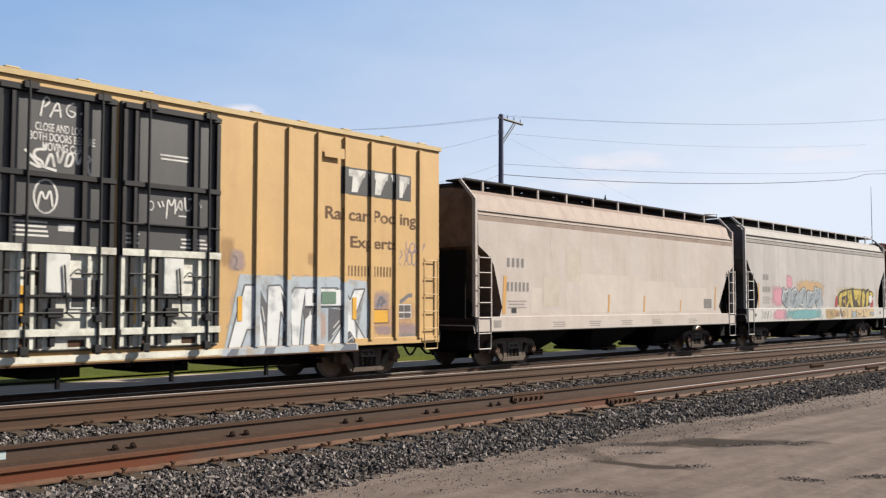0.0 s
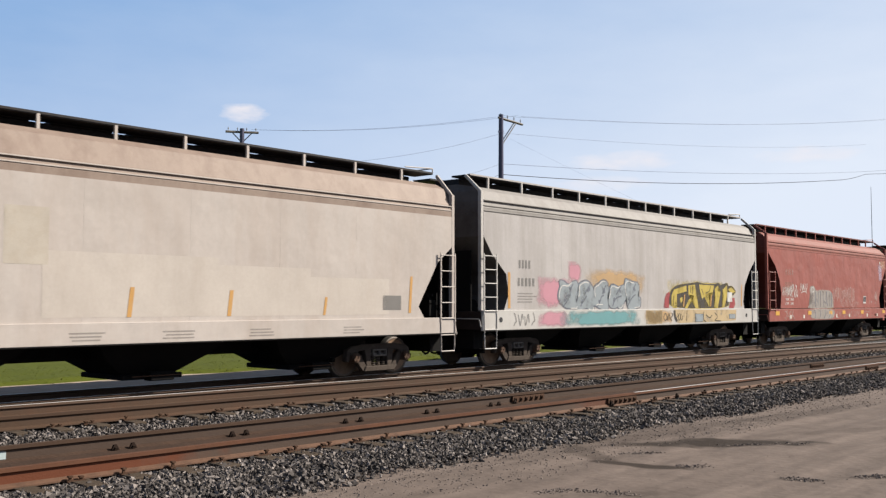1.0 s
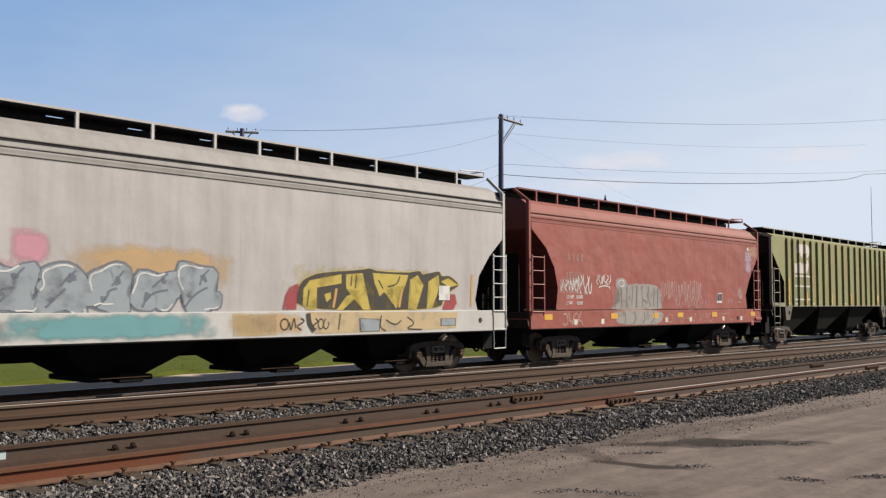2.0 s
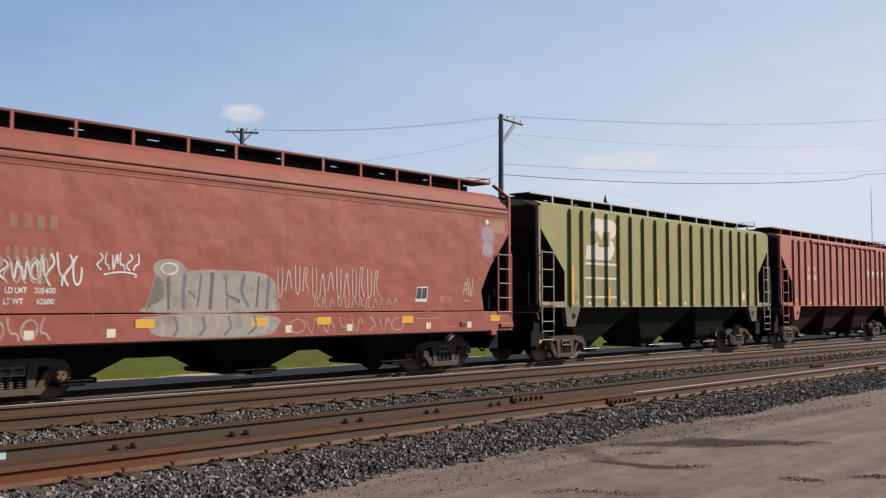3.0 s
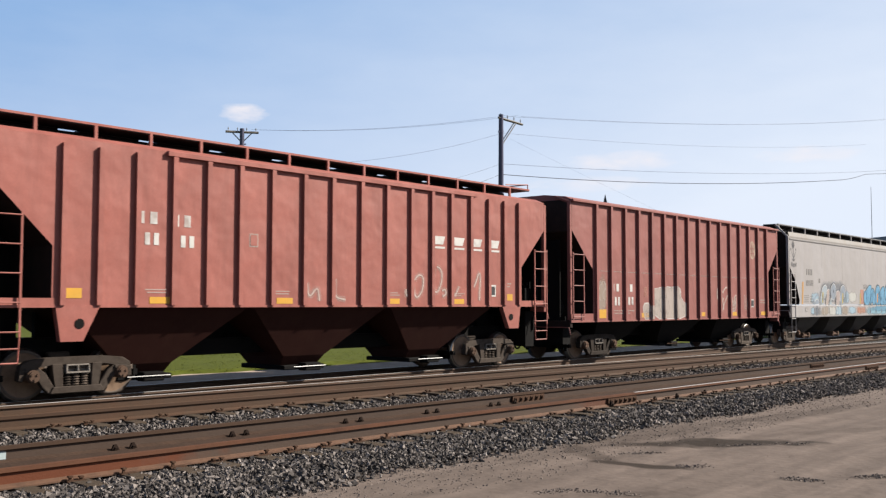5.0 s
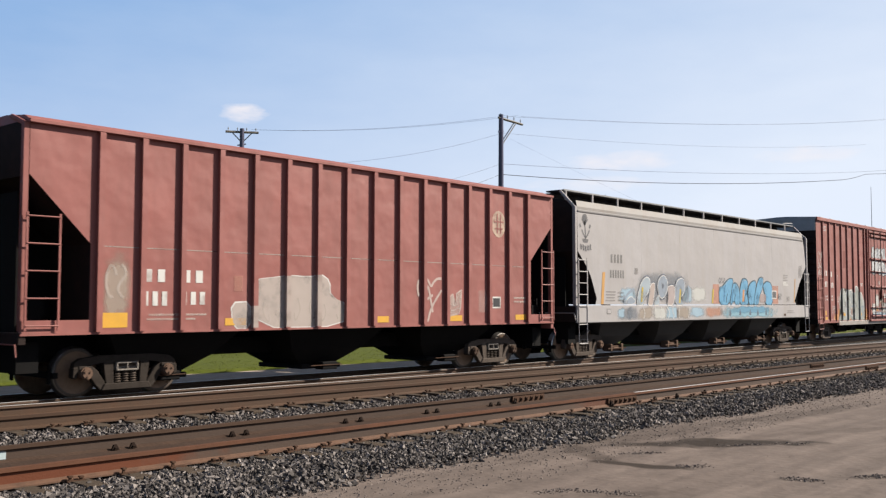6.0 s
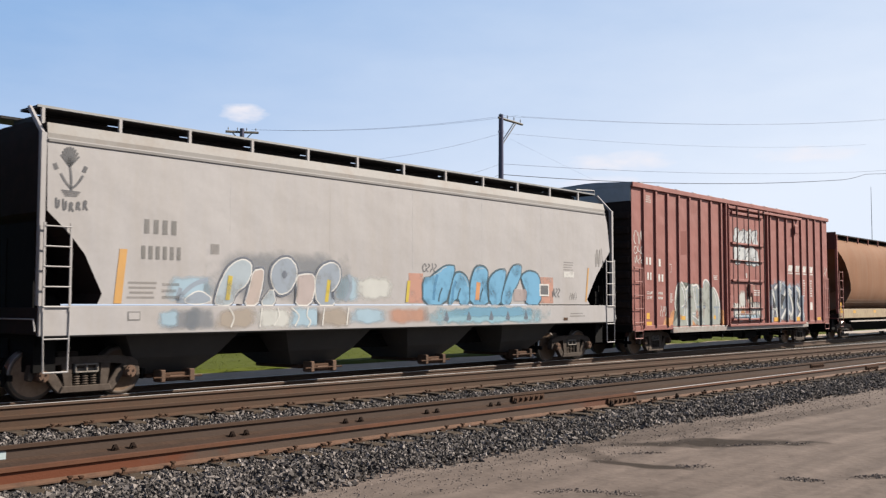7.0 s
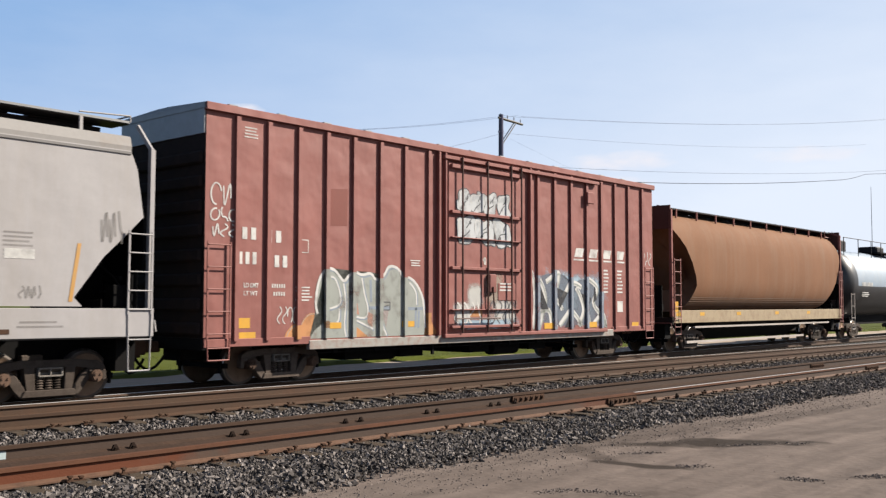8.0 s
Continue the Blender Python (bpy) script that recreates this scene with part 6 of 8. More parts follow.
    haze = [(10.5, .95), (10.5, 2.3), (11.0, 2.55), (11.9, 2.65), (12.6, 2.35), (13.1, 2.5), (13.9, 2.3), (14.35, 1.5), (14.4, .95)]
    plate(car, "graffiti", 10.45, 14.5, .95, 2.7, "spray_ice_soft", y=-W - .0035, label="pale blue spray haze")
    g = shape(car, "graffiti", grow(rounded(haze, 1), -.15), "paint_slate", y=-W - .005, label="white graffiti strokes over dark grey fill")
    over_posts(car, haze, "spray_slate", right, .066, .10)
    for pts in ([(10.5, 2.55), (10.68, 1.81), (10.55, 1.0)], [(10.81, 2.41), (11.19, 1.82), (11.0, 1.37), (10.85, 1.0)], [(11.2, 2.27), (11.86, 2.58), (11.59, 1.82), (11.99, 1.51)], [(11.99, 1.82), (12.41, 2.29), (12.97, 2.14)], [(12.69, 2.14), (13.11, 1.51), (12.82, 1.04)],
                [(13.12, 2.46), (13.86, 2.15), (13.55, 1.67), (14.3, 1.02)], [(10.8, 1.44), (11.32, 1.51), (11.45, 1.0)], [(11.85, 1.06), (12.4, 1.51), (12.96, 1.04)], [(13.54, 1.03), (14.1, 1.42), (14.3, .98)], [(11.5, 1.2), (11.7, 1.0)], [(13.3, 2.0), (13.2, 1.5), (13.4, 1.1)]):
        pts = [p for a, b in zip(pts, pts[1:]) for p in (a, ((a[0] + b[0]) / 2 + .05, (a[1] + b[1]) / 2 + .03))] + pts[-1:]
        stroke(g, "stroke", pts, .15, "paint_white", y=-W - .008)
        stroke(g, "core", [(x + .05, z - .03) for x, z in pts], .05, "spray_silver", y=-W - .010)
    for pts in ([(10.94, 2.11), (11.32, 1.51), (10.93, 1.52)], [(11.72, 2.12), (12.27, 1.98), (11.85, 1.51)], [(12.97, 1.98), (13.5, 1.83), (13.25, 1.35)], [(12.1, 1.0), (12.4, 1.35), (12.65, 1.0)], [(13.7, 2.2), (13.8, 1.8), (13.6, 1.7)]):
        shape(g, "counter", pts, "paint_black", y=-W - .012)
    for x in (11.1, 13.3):
        plate(car, "reflector", x, x + .5, .98, 1.14, "reflector", y=-W - .014)
    shape(car, "repaint", [(3.13, 3.33), (3.17, 4.13), (3.69, 4.17), (3.68, 3.36)], "brown_patch", y=-W - .003)
    for k, (x0, x1, z0, z1, mat) in enumerate(((7.15, 8.0, 1.1, 1.75, "spray_white_soft"), (8.55, 9.8, 1.05, 1.85, "spray_white_soft"), (7.7, 8.4, 1.5, 2.2, "spray_white_soft"), (8.3, 9.2, 1.6, 2.5, "spray_faded"), (7.1, 9.9, 1.0, 1.3, "spray_ice_soft"))):
        plate(car, "graffiti", x0, x1, z0, z1, mat, y=-W - .0625 - .0006 * k, label="worn pale spray on the lower door")
    plate(car, "graffiti", 7.82, 8.31, 1.34, 1.52, "spray_orange", y=-W - .067)
    scrawl(car, 7.2, 8.3, 1.15, 1.7, 4, "paint_white", 36, .05, y=-W - .068)
    scrawl(car, 8.6, 9.7, 1.15, 1.75, 4, "paint_grey", 37, .04, y=-W - .068)
    lines(car, 9.0, 9.6, 2.0, 2.25, 3, "paint_white", y=-W - .085)
    stroke(car, "mark", [(8.35, 2.75), (8.45, 2.85), (8.42, 2.66)], .08, "paint_white", y=-W - .064)
    scrawl(car, .12, .62, 3.55, 4.0, 2, "paint_white", 31, .03)
    scrawl(car, .12, .75, 3.25, 3.5, 3, "paint_white", 32, .03)
    scrawl(car, .15, .72, 2.95, 3.2, 3, "paint_white", 33, .03)
    scrawl(car, 1.75, 2.3, 1.25, 1.6, 4, "paint_white", 34, .025)
    # stencils
    bars(car, "stencil", .87, 1.30, 2.93, 3.17, 2, "paint_white")
    bars(car, "stencil", 1.47, 1.95, 2.90, 3.14, 2, "paint_white")
    bars(car, "stencil", .78, 1.30, 2.44, 2.68, 3, "paint_white")
    bars(car, "stencil", 1.47, 2.1, 2.40, 2.64, 3, "paint_white")
    words(car, "LD LMT", .92, 1.98, .09, .36, "paint_white")
    words(car, "LT WT", .92, 1.82, .09, .34, "paint_white")
    bars(car, "stencil", 1.62, 1.98, 1.98, 2.06, 6, "paint_white")
    bars(car, "stencil", 1.66, 1.98, 1.82, 1.90, 5, "paint_white")
    lines(car, .88, 1.28, 4.95, 5.2, 4, "paint_white")
    lines(car, 2.22, 2.7, 1.72, 2.05, 5, "paint_white")
    lines(car, 5.7, 6.1, 2.55, 2.72, 3, "paint_white")
    plate(car, "stencil_box", 2.35, 2.58, 2.72, 3.0, "paint_white")
    plate(car, "stencil_box", 2.37, 2.56, 2.74, 2.98, "brown", y=-W - .01)
    plate(car, "reflector", .68, 1.08, 1.18, 1.38, "reflector")
    plate(car, "reflector", .82, 1.22, .97, 1.10, "reflector")
    plate(car, "reflector", 15.85, 16.25, .98, 1.1, "reflector")
    for k in range(4):
        x = 12.62 + k * .76
        plate(car, "logo", x, x + .42, 3.02, 3.28, "paint_white", slant=.10, label="slanted white logo block")
        plate(car, "logo", x - .05, x + .50, 2.92, 2.97, "paint_white", slant=.02)
    lines(car, 14.0, 14.5, 2.0, 2.75, 7, "paint_white")
    lines(car, 14.85, 15.3, 2.0, 2.75, 7, "paint_white")
    plate(car, "stencil_box", 14.95, 15.3, 1.42, 1.75, "paint_white")
    scrawl(car, 16.5, 17.1, 2.9, 3.3, 3, "paint_white", 35, .03)
    ladder(car, .04, .56, 1.0, 2.85, 5, M["brown"], stirrup=.42)
    ladder(car, 16.6, 17.12, 1.0, 2.85, 5, M["brown"], stirrup=.42)
    for x, s in ((0, -1), (L, 1)):
        part("end_beam", boxes((x - .06, x + .06, -W, W, .78, 1.0)), M["black"], car)
        coupler(car, x, s)


yellow_boxcar()

# -- faded cream hopper
car = smooth_hopper("covered_hopper", "faded cream covered hopper with a rust-stained roof", -77.2, 15.2, "cream", "cream_rust", "cream", .95, 1.33, 3.80, 4.62, 4.92,
                    [(1.33, 1.0), (1.58, 1.10), (2.67, .75), (2.92, .52), (3.15, .12), (3.8, .10)], [(1.33, 1.1), (1.6, 1.3), (2.66, .62), (3.05, .10), (3.8, .10)],
                    (.9, 2.2, 3.4, 4.85, 6.30, 7.77, 9.25, 10.76, 12.28, 13.81), 3, 3.95, (2.15, 13.05), band="cream", lad_top=2.9, edge="walkway", ribs=(.14, .24))
# shaded cream on the end sheets
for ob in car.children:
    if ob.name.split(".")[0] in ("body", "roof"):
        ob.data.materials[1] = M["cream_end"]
bars(car, "stencil", 1.32, 2.15, 2.64, 2.88, 4, "stencil_grey")
bars(car, "stencil", 1.30, 2.36, 2.0, 2.24, 6, "stencil_grey")
lines(car, 1.3, 2.3, 1.55, 1.8, 3, "stencil_faint")
for x, w, z0, z1 in ((1.10, .14, 1.40, 2.40), (6.30, .09, 1.42, 1.95), (8.44, .09, 1.42, 1.92), (10.90, .07, 1.42, 1.8), (13.55, .08, 1.45, 2.3)):
    plate(car, "reflector", x, x + w, z0, z1, "orange_tape", slant=.06)
for x in (3.3, 5.2, 7.0, 8.9, 11.4):
    lines(car, x, x + .7, 1.02, 1.2, 3, "stencil_faint", y=-1.556)
plate(car, "stencil_box", 12.7, 13.3, 1.52, 1.85, "stencil_grey")
plate(car, "stencil_box", .68, 1.0, 1.05, 1.24, "stencil_faint", y=-1.556)
plate(car, "placard", 1.5, 1.72, 1.42, 1.56, "paint_black")
plate(car, "repair_patch", 4.1, 4.85, 2.3, 3.25, "cream_patch", y=-W - .0025)
plate(car, "repair_patch", 2.95, 3.75, 1.6, 2.4, "cream_patch", y=-W - .0025)
for x0, x1, z1 in ((4.75, 8.23, 2.54), (8.23, 10.55, 2.40), (10.55, 12.9, 2.22), (2.4, 2.9, 2.1)):
    plate(car, "repair_patch", x0, x1, 1.42, z1, "cream_light", y=-W - .0018)

# -- light grey hopper with colourful graffiti
car = smooth_hopper("covered_hopper", "light grey covered hopper with pink, teal and yellow graffiti", -60.95, 17.0, "grey", "grey_roof", "grey_sill", .98, 1.50, 4.02, 4.72, 5.05,
                    [(1.5, .95), (1.91, 1.15), (2.44, 1.05), (2.95, .45), (3.4, .10), (4.02, .10)], [(1.5, 1.15), (1.76, 1.24), (2.37, 1.09), (2.88, .67), (3.35, .12), (4.02, .10)],
                    (.9, 2.4, 3.9, 5.3, 6.8, 8.2, 9.3, 10.3, 11.3, 12.7, 14.1, 15.6), 4, 3.6, (2.15, 14.85), lad_top=2.95, edge="grey", ribs=(.03, .16, .30))
# shaded grey on the end sheets
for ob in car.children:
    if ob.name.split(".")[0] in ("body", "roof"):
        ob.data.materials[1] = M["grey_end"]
bars(car, "stencil", 1.60, 2.18, 2.62, 2.84, 4, "stencil_grey")
bars(car, "stencil", 1.55, 2.38, 2.14, 2.36, 5, "stencil_grey")
lines(car, 1.5, 2.4, 1.7, 2.0, 4, "stencil_faint")
plate(car, "graffiti", 2.30, 4.2, 1.52, 2.45, "spray_pink", y=-W - .004, label="soft pink spray")
plate(car, "graffiti", 2.30, 4.0, 1.0, 1.5, "spray_pink", y=-1.556)
plate(car, "graffiti", 3.40, 8.1, 1.0, 1.5, "spray_teal", y=-1.557, label="teal spray along the sill")
plate(car, "graffiti", 4.6, 8.6, 1.9, 2.75, "spray_peach", y=-W - .003)
plate(car, "graffiti", 3.9, 4.7, 2.3, 2.9, "spray_pink", y=-W - .003)
throwup(car, 3.5, 7.95, 1.53, 2.42, 5, ("spray_grey",), "paint_slate", 41, label="grey block graffiti over teal", accent="paint_white", inner="paint_slate", rim=.05)
plate(car, "graffiti", 8.0, 10.2, 1.0, 1.5, "spray_peach", y=-1.556)
plate(car, "graffiti", 9.5, 15.2, 1.51, 2.5, "spray_yellow_soft", y=-W - .0035, label="yellow spray haze")
g = piece(car, [(9.92, 1.52), (9.93, 1.97), (10.1, 2.17), (10.52, 2.32), (11.8, 2.41), (12.03, 2.46), (12.21, 2.39), (13.31, 2.38), (13.71, 2.45), (13.76, 2.32), (14.39, 2.47), (14.45, 2.32), (14.76, 2.36), (15.15, 2.13), (14.89, 2.01), (14.48, 1.84), (14.47, 1.52)], "paint_soot", "spray_olive", .03, label="yellow graffiti with thick black edges")
for pts in ([(10.08, 1.63), (10.1, 1.97), (10.27, 2.15), (11.17, 2.3), (11.17, 2.1), (10.47, 2.0), (10.46, 1.53), (10.21, 1.53)],
            [(11.3, 2.3), (11.8, 2.34), (12.05, 1.53), (11.82, 1.53), (11.65, 1.82), (11.4, 1.72), (11.22, 1.53), (11.03, 1.53), (11.32, 1.82), (11.73, 1.96), (11.31, 1.99)],
            [(12.12, 2.35), (13.28, 2.33), (13.19, 2.09), (12.82, 2.05), (12.96, 1.83), (12.89, 1.55), (12.49, 1.93), (12.34, 1.83), (12.18, 2.12)],
            [(13.35, 2.23), (13.61, 2.34), (13.58, 2.13), (13.81, 2.1), (13.56, 1.52), (13.27, 1.55), (13.39, 1.89)],
            [(13.98, 2.19), (14.35, 2.36), (14.39, 2.06), (14.13, 1.57), (13.92, 1.54), (14.08, 2.0)],
            [(14.43, 2.2), (14.71, 2.29), (15.07, 2.13), (14.75, 2.06)]):
    shape(g, "fill", pts, "spray_olive", y=-W - .009)
shape(g, "fill", [(10.68, 1.86), (10.86, 1.91), (10.87, 1.77), (10.74, 1.7)], "spray_olive", y=-W - .009)
for pts in ([(11.62, 2.3), (11.58, 2.0)], [(11.48, 2.28), (11.45, 2.05)], [(13.0, 2.3), (12.9, 2.1), (12.6, 2.05)], [(12.3, 2.2), (12.45, 2.0)], [(10.25, 1.95), (10.2, 1.6)]):
    stroke(g, "mark", pts, .035, "paint_soot", y=-W - .011)
shape(car, "graffiti", [(10.17, 1.49), (15.01, 1.46), (14.95, 1.07), (13.34, 1.04), (10.4, 1.03), (10.22, 1.26)], "spray_sand", y=-1.556, label="yellow paint on the sill")
for pts in ([(11.69, 1.33), (12.29, 1.31), (12.27, 1.06), (11.71, 1.06)], [(14.4, 1.3), (14.9, 1.3), (14.9, 1.14), (14.4, 1.14)]):
    piece(car, [(x, z) for x, z in pts], "spray_grey", "paint_soot", .03, sill=3.0, lift=.004, smooth=0)
stroke(car, "graffiti", [(10.2, 1.46), (10.22, 1.26), (10.36, 1.08)], .12, "paint_soot", y=-1.559)
for pts in ([(12.35, 1.4), (12.3, 1.12), (12.5, 1.05)], [(13.2, 1.36), (13.5, 1.2), (13.1, 1.08), (13.7, 1.06)], [(12.5, 1.3), (12.8, 1.16), (13.0, 1.28)], [(11.1, 1.45), (11.05, 1.1)]):
    stroke(car, "graffiti", pts, .035, "paint_soot", y=-1.559)
scrawl(car, 10.32, 10.77, 1.12, 1.35, 3, "paint_soot", 45, .03, y=-1.560)
scrawl(car, 9.46, 10.1, 1.12, 1.36, 3, "paint_soot", 46, .035, y=-1.558)
plate(car, "graffiti", 8.3, 9.36, 1.03, 1.46, "spray_sand", y=-1.556)
for x in (10.90, 12.94):
    plate(car, "reflector", x, x + .07, 1.58, 1.99, "orange_tape", y=-W - .013, slant=.09)
shape(car, "graffiti", [(9.54, 1.54), (9.63, 1.85), (9.74, 2.01), (9.95, 2.08), (9.98, 1.97), (9.91, 1.81), (9.91, 1.54)], "paint_red", y=-W - .010)
shape(car, "graffiti", [(14.49, 1.52), (14.68, 1.9), (14.97, 1.9), (15.03, 1.68), (14.9, 1.52)], "paint_red", y=-W - .011)
scrawl(car, 1.2, 2.3, 1.08, 1.40, 4, "stencil_grey", 44, .03, y=-1.558)
plate(car, "stencil_box", 14.35, 14.75, 1.75, 2.1, "paint_white", y=-W - .02)
plate(car, "reflector", 15.55, 15.63, 1.6, 2.4, "orange_tape", slant=.05)
plate(car, "reflector", 1.12, 1.22, 1.55, 2.5, "orange_tape")
for x in (.75, 15.9):
    # black disc on the sill in place of the hole's dark inside
    part("jacking_hole", rods(.07, ((x, -1.556, 1.25), (x, -1.54, 1.25)), n=14), M["paint_black"], car)

# -- mineral red hopper
car = smooth_hopper("covered_hopper", "mineral red covered hopper with faded white graffiti", -42.88, 15.16, "red_deep", "red_roof", "red_deep", .98, 1.47, 3.95, 4.56, 4.89,
                    [(1.5, 1.27), (2.11, 1.37), (2.68, 1.20), (3.22, .80), (3.72, .12), (3.95, .10)], [(1.5, 1.15), (2.0, 1.25), (2.6, .9), (3.2, .35), (3.5, .1), (3.95, .10)],
                    (1.02, 2.06, 3.19, 4.31, 5.49, 6.62, 7.82, 8.96, 10.11, 11.3, 12.5, 13.6), 3, 4.1, (2.15, 13.0), lad=(.06, .62), lad_top=3.0, edge="red_dark", stirrup=0)
# dark red on the end sheets stands for their shade
for ob in car.children:
    if ob.name.split(".")[0] in ("body", "roof"):
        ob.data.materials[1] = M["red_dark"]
bars(car, "logo", 1.85, 2.75, 2.88, 3.12, 4, "red_faded")
bars(car, "stencil", 1.78, 2.65, 2.35, 2.58, 6, "red_faded")
words(car, "LD LMT", 1.80, 1.82, .10, .36, "paint_white")
words(car, "LT WT", 1.78, 1.64, .10, .32, "paint_white")
words(car, "205400", 2.28, 1.82, .10, .36, "paint_white")
words(car, "62600", 2.32, 1.64, .10, .30, "paint_white")
scrawl(car, 1.45, 2.5, 1.98, 2.42, 7, "paint_pale", 51, .035)
scrawl(car, 1.5, 2.4, 2.04, 2.36, 5, "paint_white", 50, .03)
scrawl(car, 2.3, 3.1, 1.95, 2.48, 5, "paint_white", 59, .035)
scrawl(car, 3.36, 4.2, 2.24, 2.53, 6, "paint_white", 52, .03)
stroke(car, "graffiti_tag", [(3.5, 2.16), (3.8, 2.22), (4.15, 2.18), (4.1, 2.12)], .03, "paint_white")
g = piece(car, [(4.47, 2.23), (4.55, 2.42), (4.86, 2.47), (5.11, 2.39), (5.16, 2.22), (5.7, 2.3), (7.23, 2.28), (7.29, 1.61), (7.39, 1.50), (4.14, 1.50), (4.35, 1.61), (4.69, 1.71), (4.68, 2.07)], "spray_chrome", "paint_pale", .03, label="faded chrome graffiti with pale rims")
piece(car, [(4.14, 1.455), (7.44, 1.455), (7.21, 1.09), (6.98, 1.01), (4.52, 1.03), (4.33, 1.25)], "spray_chrome", "paint_pale", .02, sill=3.0)
stroke(g, "highlight", [(4.62, 2.3), (4.7, 2.4), (4.9, 2.4), (5.0, 2.3), (4.9, 2.2), (4.7, 2.2), (4.62, 2.3)], .03, "paint_white", y=-W - .010)
for k, pts in enumerate(([(4.78, 2.15), (4.8, 1.55)], [(5.15, 2.2), (5.1, 1.9), (5.12, 1.55)], [(5.5, 2.22), (5.42, 1.6)], [(5.75, 2.25), (5.7, 1.55)], [(6.05, 2.2), (6.1, 1.55)], [(6.5, 2.24), (6.4, 1.9), (6.6, 1.6)], [(6.85, 2.2), (6.8, 1.6)], [(7.1, 2.2), (7.05, 1.55)], [(5.2, 1.9), (5.4, 1.75)], [(6.1, 1.8), (6.4, 1.7)])):
    stroke(g, "mark", pts, .08 if k % 2 else .05, "paint_slate" if k % 3 else "paint_grey", y=-W - .0085)
    stroke(g, "highlight", [(x - .06, z) for x, z in pts], .02, "paint_pale", y=-W - .0095)
for k in range(9):
    stroke(g, "mark", [(4.6 + .3 * k, 1.42), (4.68 + .3 * k, 1.2), (4.6 + .28 * k, 1.06)], .05, ("paint_pale", "paint_slate")[k % 2], y=-1.559)
tall_tag(car, 7.3, 10.3, 1.75, 2.5, 13, "paint_faint", 54, .028)
tall_tag(car, 8.3, 10.9, 1.52, 1.85, 12, "paint_faint", 55, .018)
scrawl(car, 7.6, 11.0, 1.05, 1.35, 8, "paint_pale", 56, .025, y=-1.557)
scrawl(car, 1.5, 2.6, 1.05, 1.4, 4, "paint_pale", 57, .04, y=-1.557)
for pts in ([(13.18, 1.88), (13.29, 2.3), (13.34, 1.88)], [(13.22, 2.02), (13.33, 2.02)], [(13.42, 2.3), (13.48, 1.84), (13.50, 1.84), (13.57, 2.31)], [(13.34, 2.3), (13.42, 1.86)]):
    stroke(car, "graffiti_tag", pts, .028, "paint_faint", label="thin cream spray letters")
lines(car, 13.17, 13.48, 1.72, 1.79, 1, "paint_pale")
lines(car, 12.31, 12.50, 1.72, 1.88, 3, "paint_pale")
lines(car, 12.56, 12.80, 1.74, 1.86, 3, "paint_pale")
for x0, x1, z0, z1, mat in ((13.8, 14.6, 3.15, 3.75, "spray_mauve"), (13.9, 14.45, 2.8, 3.4, "spray_mauve"), (14.1, 14.95, 3.4, 3.92, "spray_pink_soft")):
    plate(car, "graffiti", x0, x1, z0, z1, mat, y=-W - .0035 - .0005 * (x1 - 14), label="soft bluish spray smear")
for pts in ([(14.02, 3.62), (14.08, 3.45), (14.14, 3.3)], [(14.12, 3.62), (14.17, 3.3)], [(14.25, 3.62), (14.2, 3.3)], [(13.9, 3.5), (14.0, 3.38), (14.14, 3.3)], [(14.4, 3.55), (14.25, 3.35)], [(14.14, 3.28), (14.0, 3.05), (13.95, 2.9)]):
    stroke(car, "graffiti", pts, .045, "spray_mauve_line", y=-W - .006)
shape(car, "sticker", [(14.15 + .07 * math.cos(k * .6283), 3.76 + .07 * math.sin(k * .6283)) for k in range(10)], "worn_white", label="round white sticker")
box_label = shape(car, "stencil_box", [(11.43, 1.71), (11.50, 2.06), (11.89, 2.07), (11.83, 1.71)], "paint_white", label="slanted dark notice with a white border")
shape(box_label, "field", [(11.465, 1.785), (11.515, 2.035), (11.67, 2.037), (11.64, 1.787)], "dark_panel", y=-W - .009)
shape(box_label, "field", [(11.66, 1.787), (11.69, 2.037), (11.855, 2.04), (11.82, 1.788)], "dark_panel", y=-W - .009)
lines(car, 11.41, 12.32, 1.31, 1.345, 1, "paint_pale", y=-1.557)
lines(car, 12.35, 12.91, 1.10, 1.14, 1, "paint_pale", y=-1.557)
part("jacking_pad", bevelled(boxes((14.25, 14.48, -1.56, -1.40, .86, 1.0)), .012), M["red_deep"], car)
part("placard_holder", bevelled(boxes((13.03, 13.24, -1.575, -1.55, 1.12, 1.22)), .006), M["red_dark"], car)
part("end_step", bevelled(boxes((14.6, 15.14, -1.60, -1.50, 1.06, 1.16)), .01), M["red_deep"], car)
for x in (.62, 4.1, 6.65, 8.35, 10.92, 14.21):
    plate(car, "reflector", x, x + .39, 1.22, 1.38, "reflector", y=-1.558)
for x in (2.1, 3.55, 7.5, 9.2, 11.76, 13.28):
    plate(car, "stencil_box", x, x + .17, 1.07, 1.22, "emblem_white", y=-1.557)

# -- green ribbed hopper
RIBS_G = (1.54, 2.17, 2.80, 3.52, 4.22, 4.95, 5.72, 6.52, 7.37, 8.22, 9.05, 9.90, 10.68, 11.45, 12.22, 12.95, 13.67, 14.41)
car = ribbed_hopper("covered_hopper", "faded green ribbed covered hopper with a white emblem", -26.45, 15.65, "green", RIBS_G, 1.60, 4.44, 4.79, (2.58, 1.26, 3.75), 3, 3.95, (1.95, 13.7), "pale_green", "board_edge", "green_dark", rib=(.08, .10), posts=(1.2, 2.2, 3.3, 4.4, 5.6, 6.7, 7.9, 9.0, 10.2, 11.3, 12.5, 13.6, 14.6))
plate(car, "logo_field", 2.2, 4.08, 1.68, 2.96, "olive_patch", y=-W - .003)
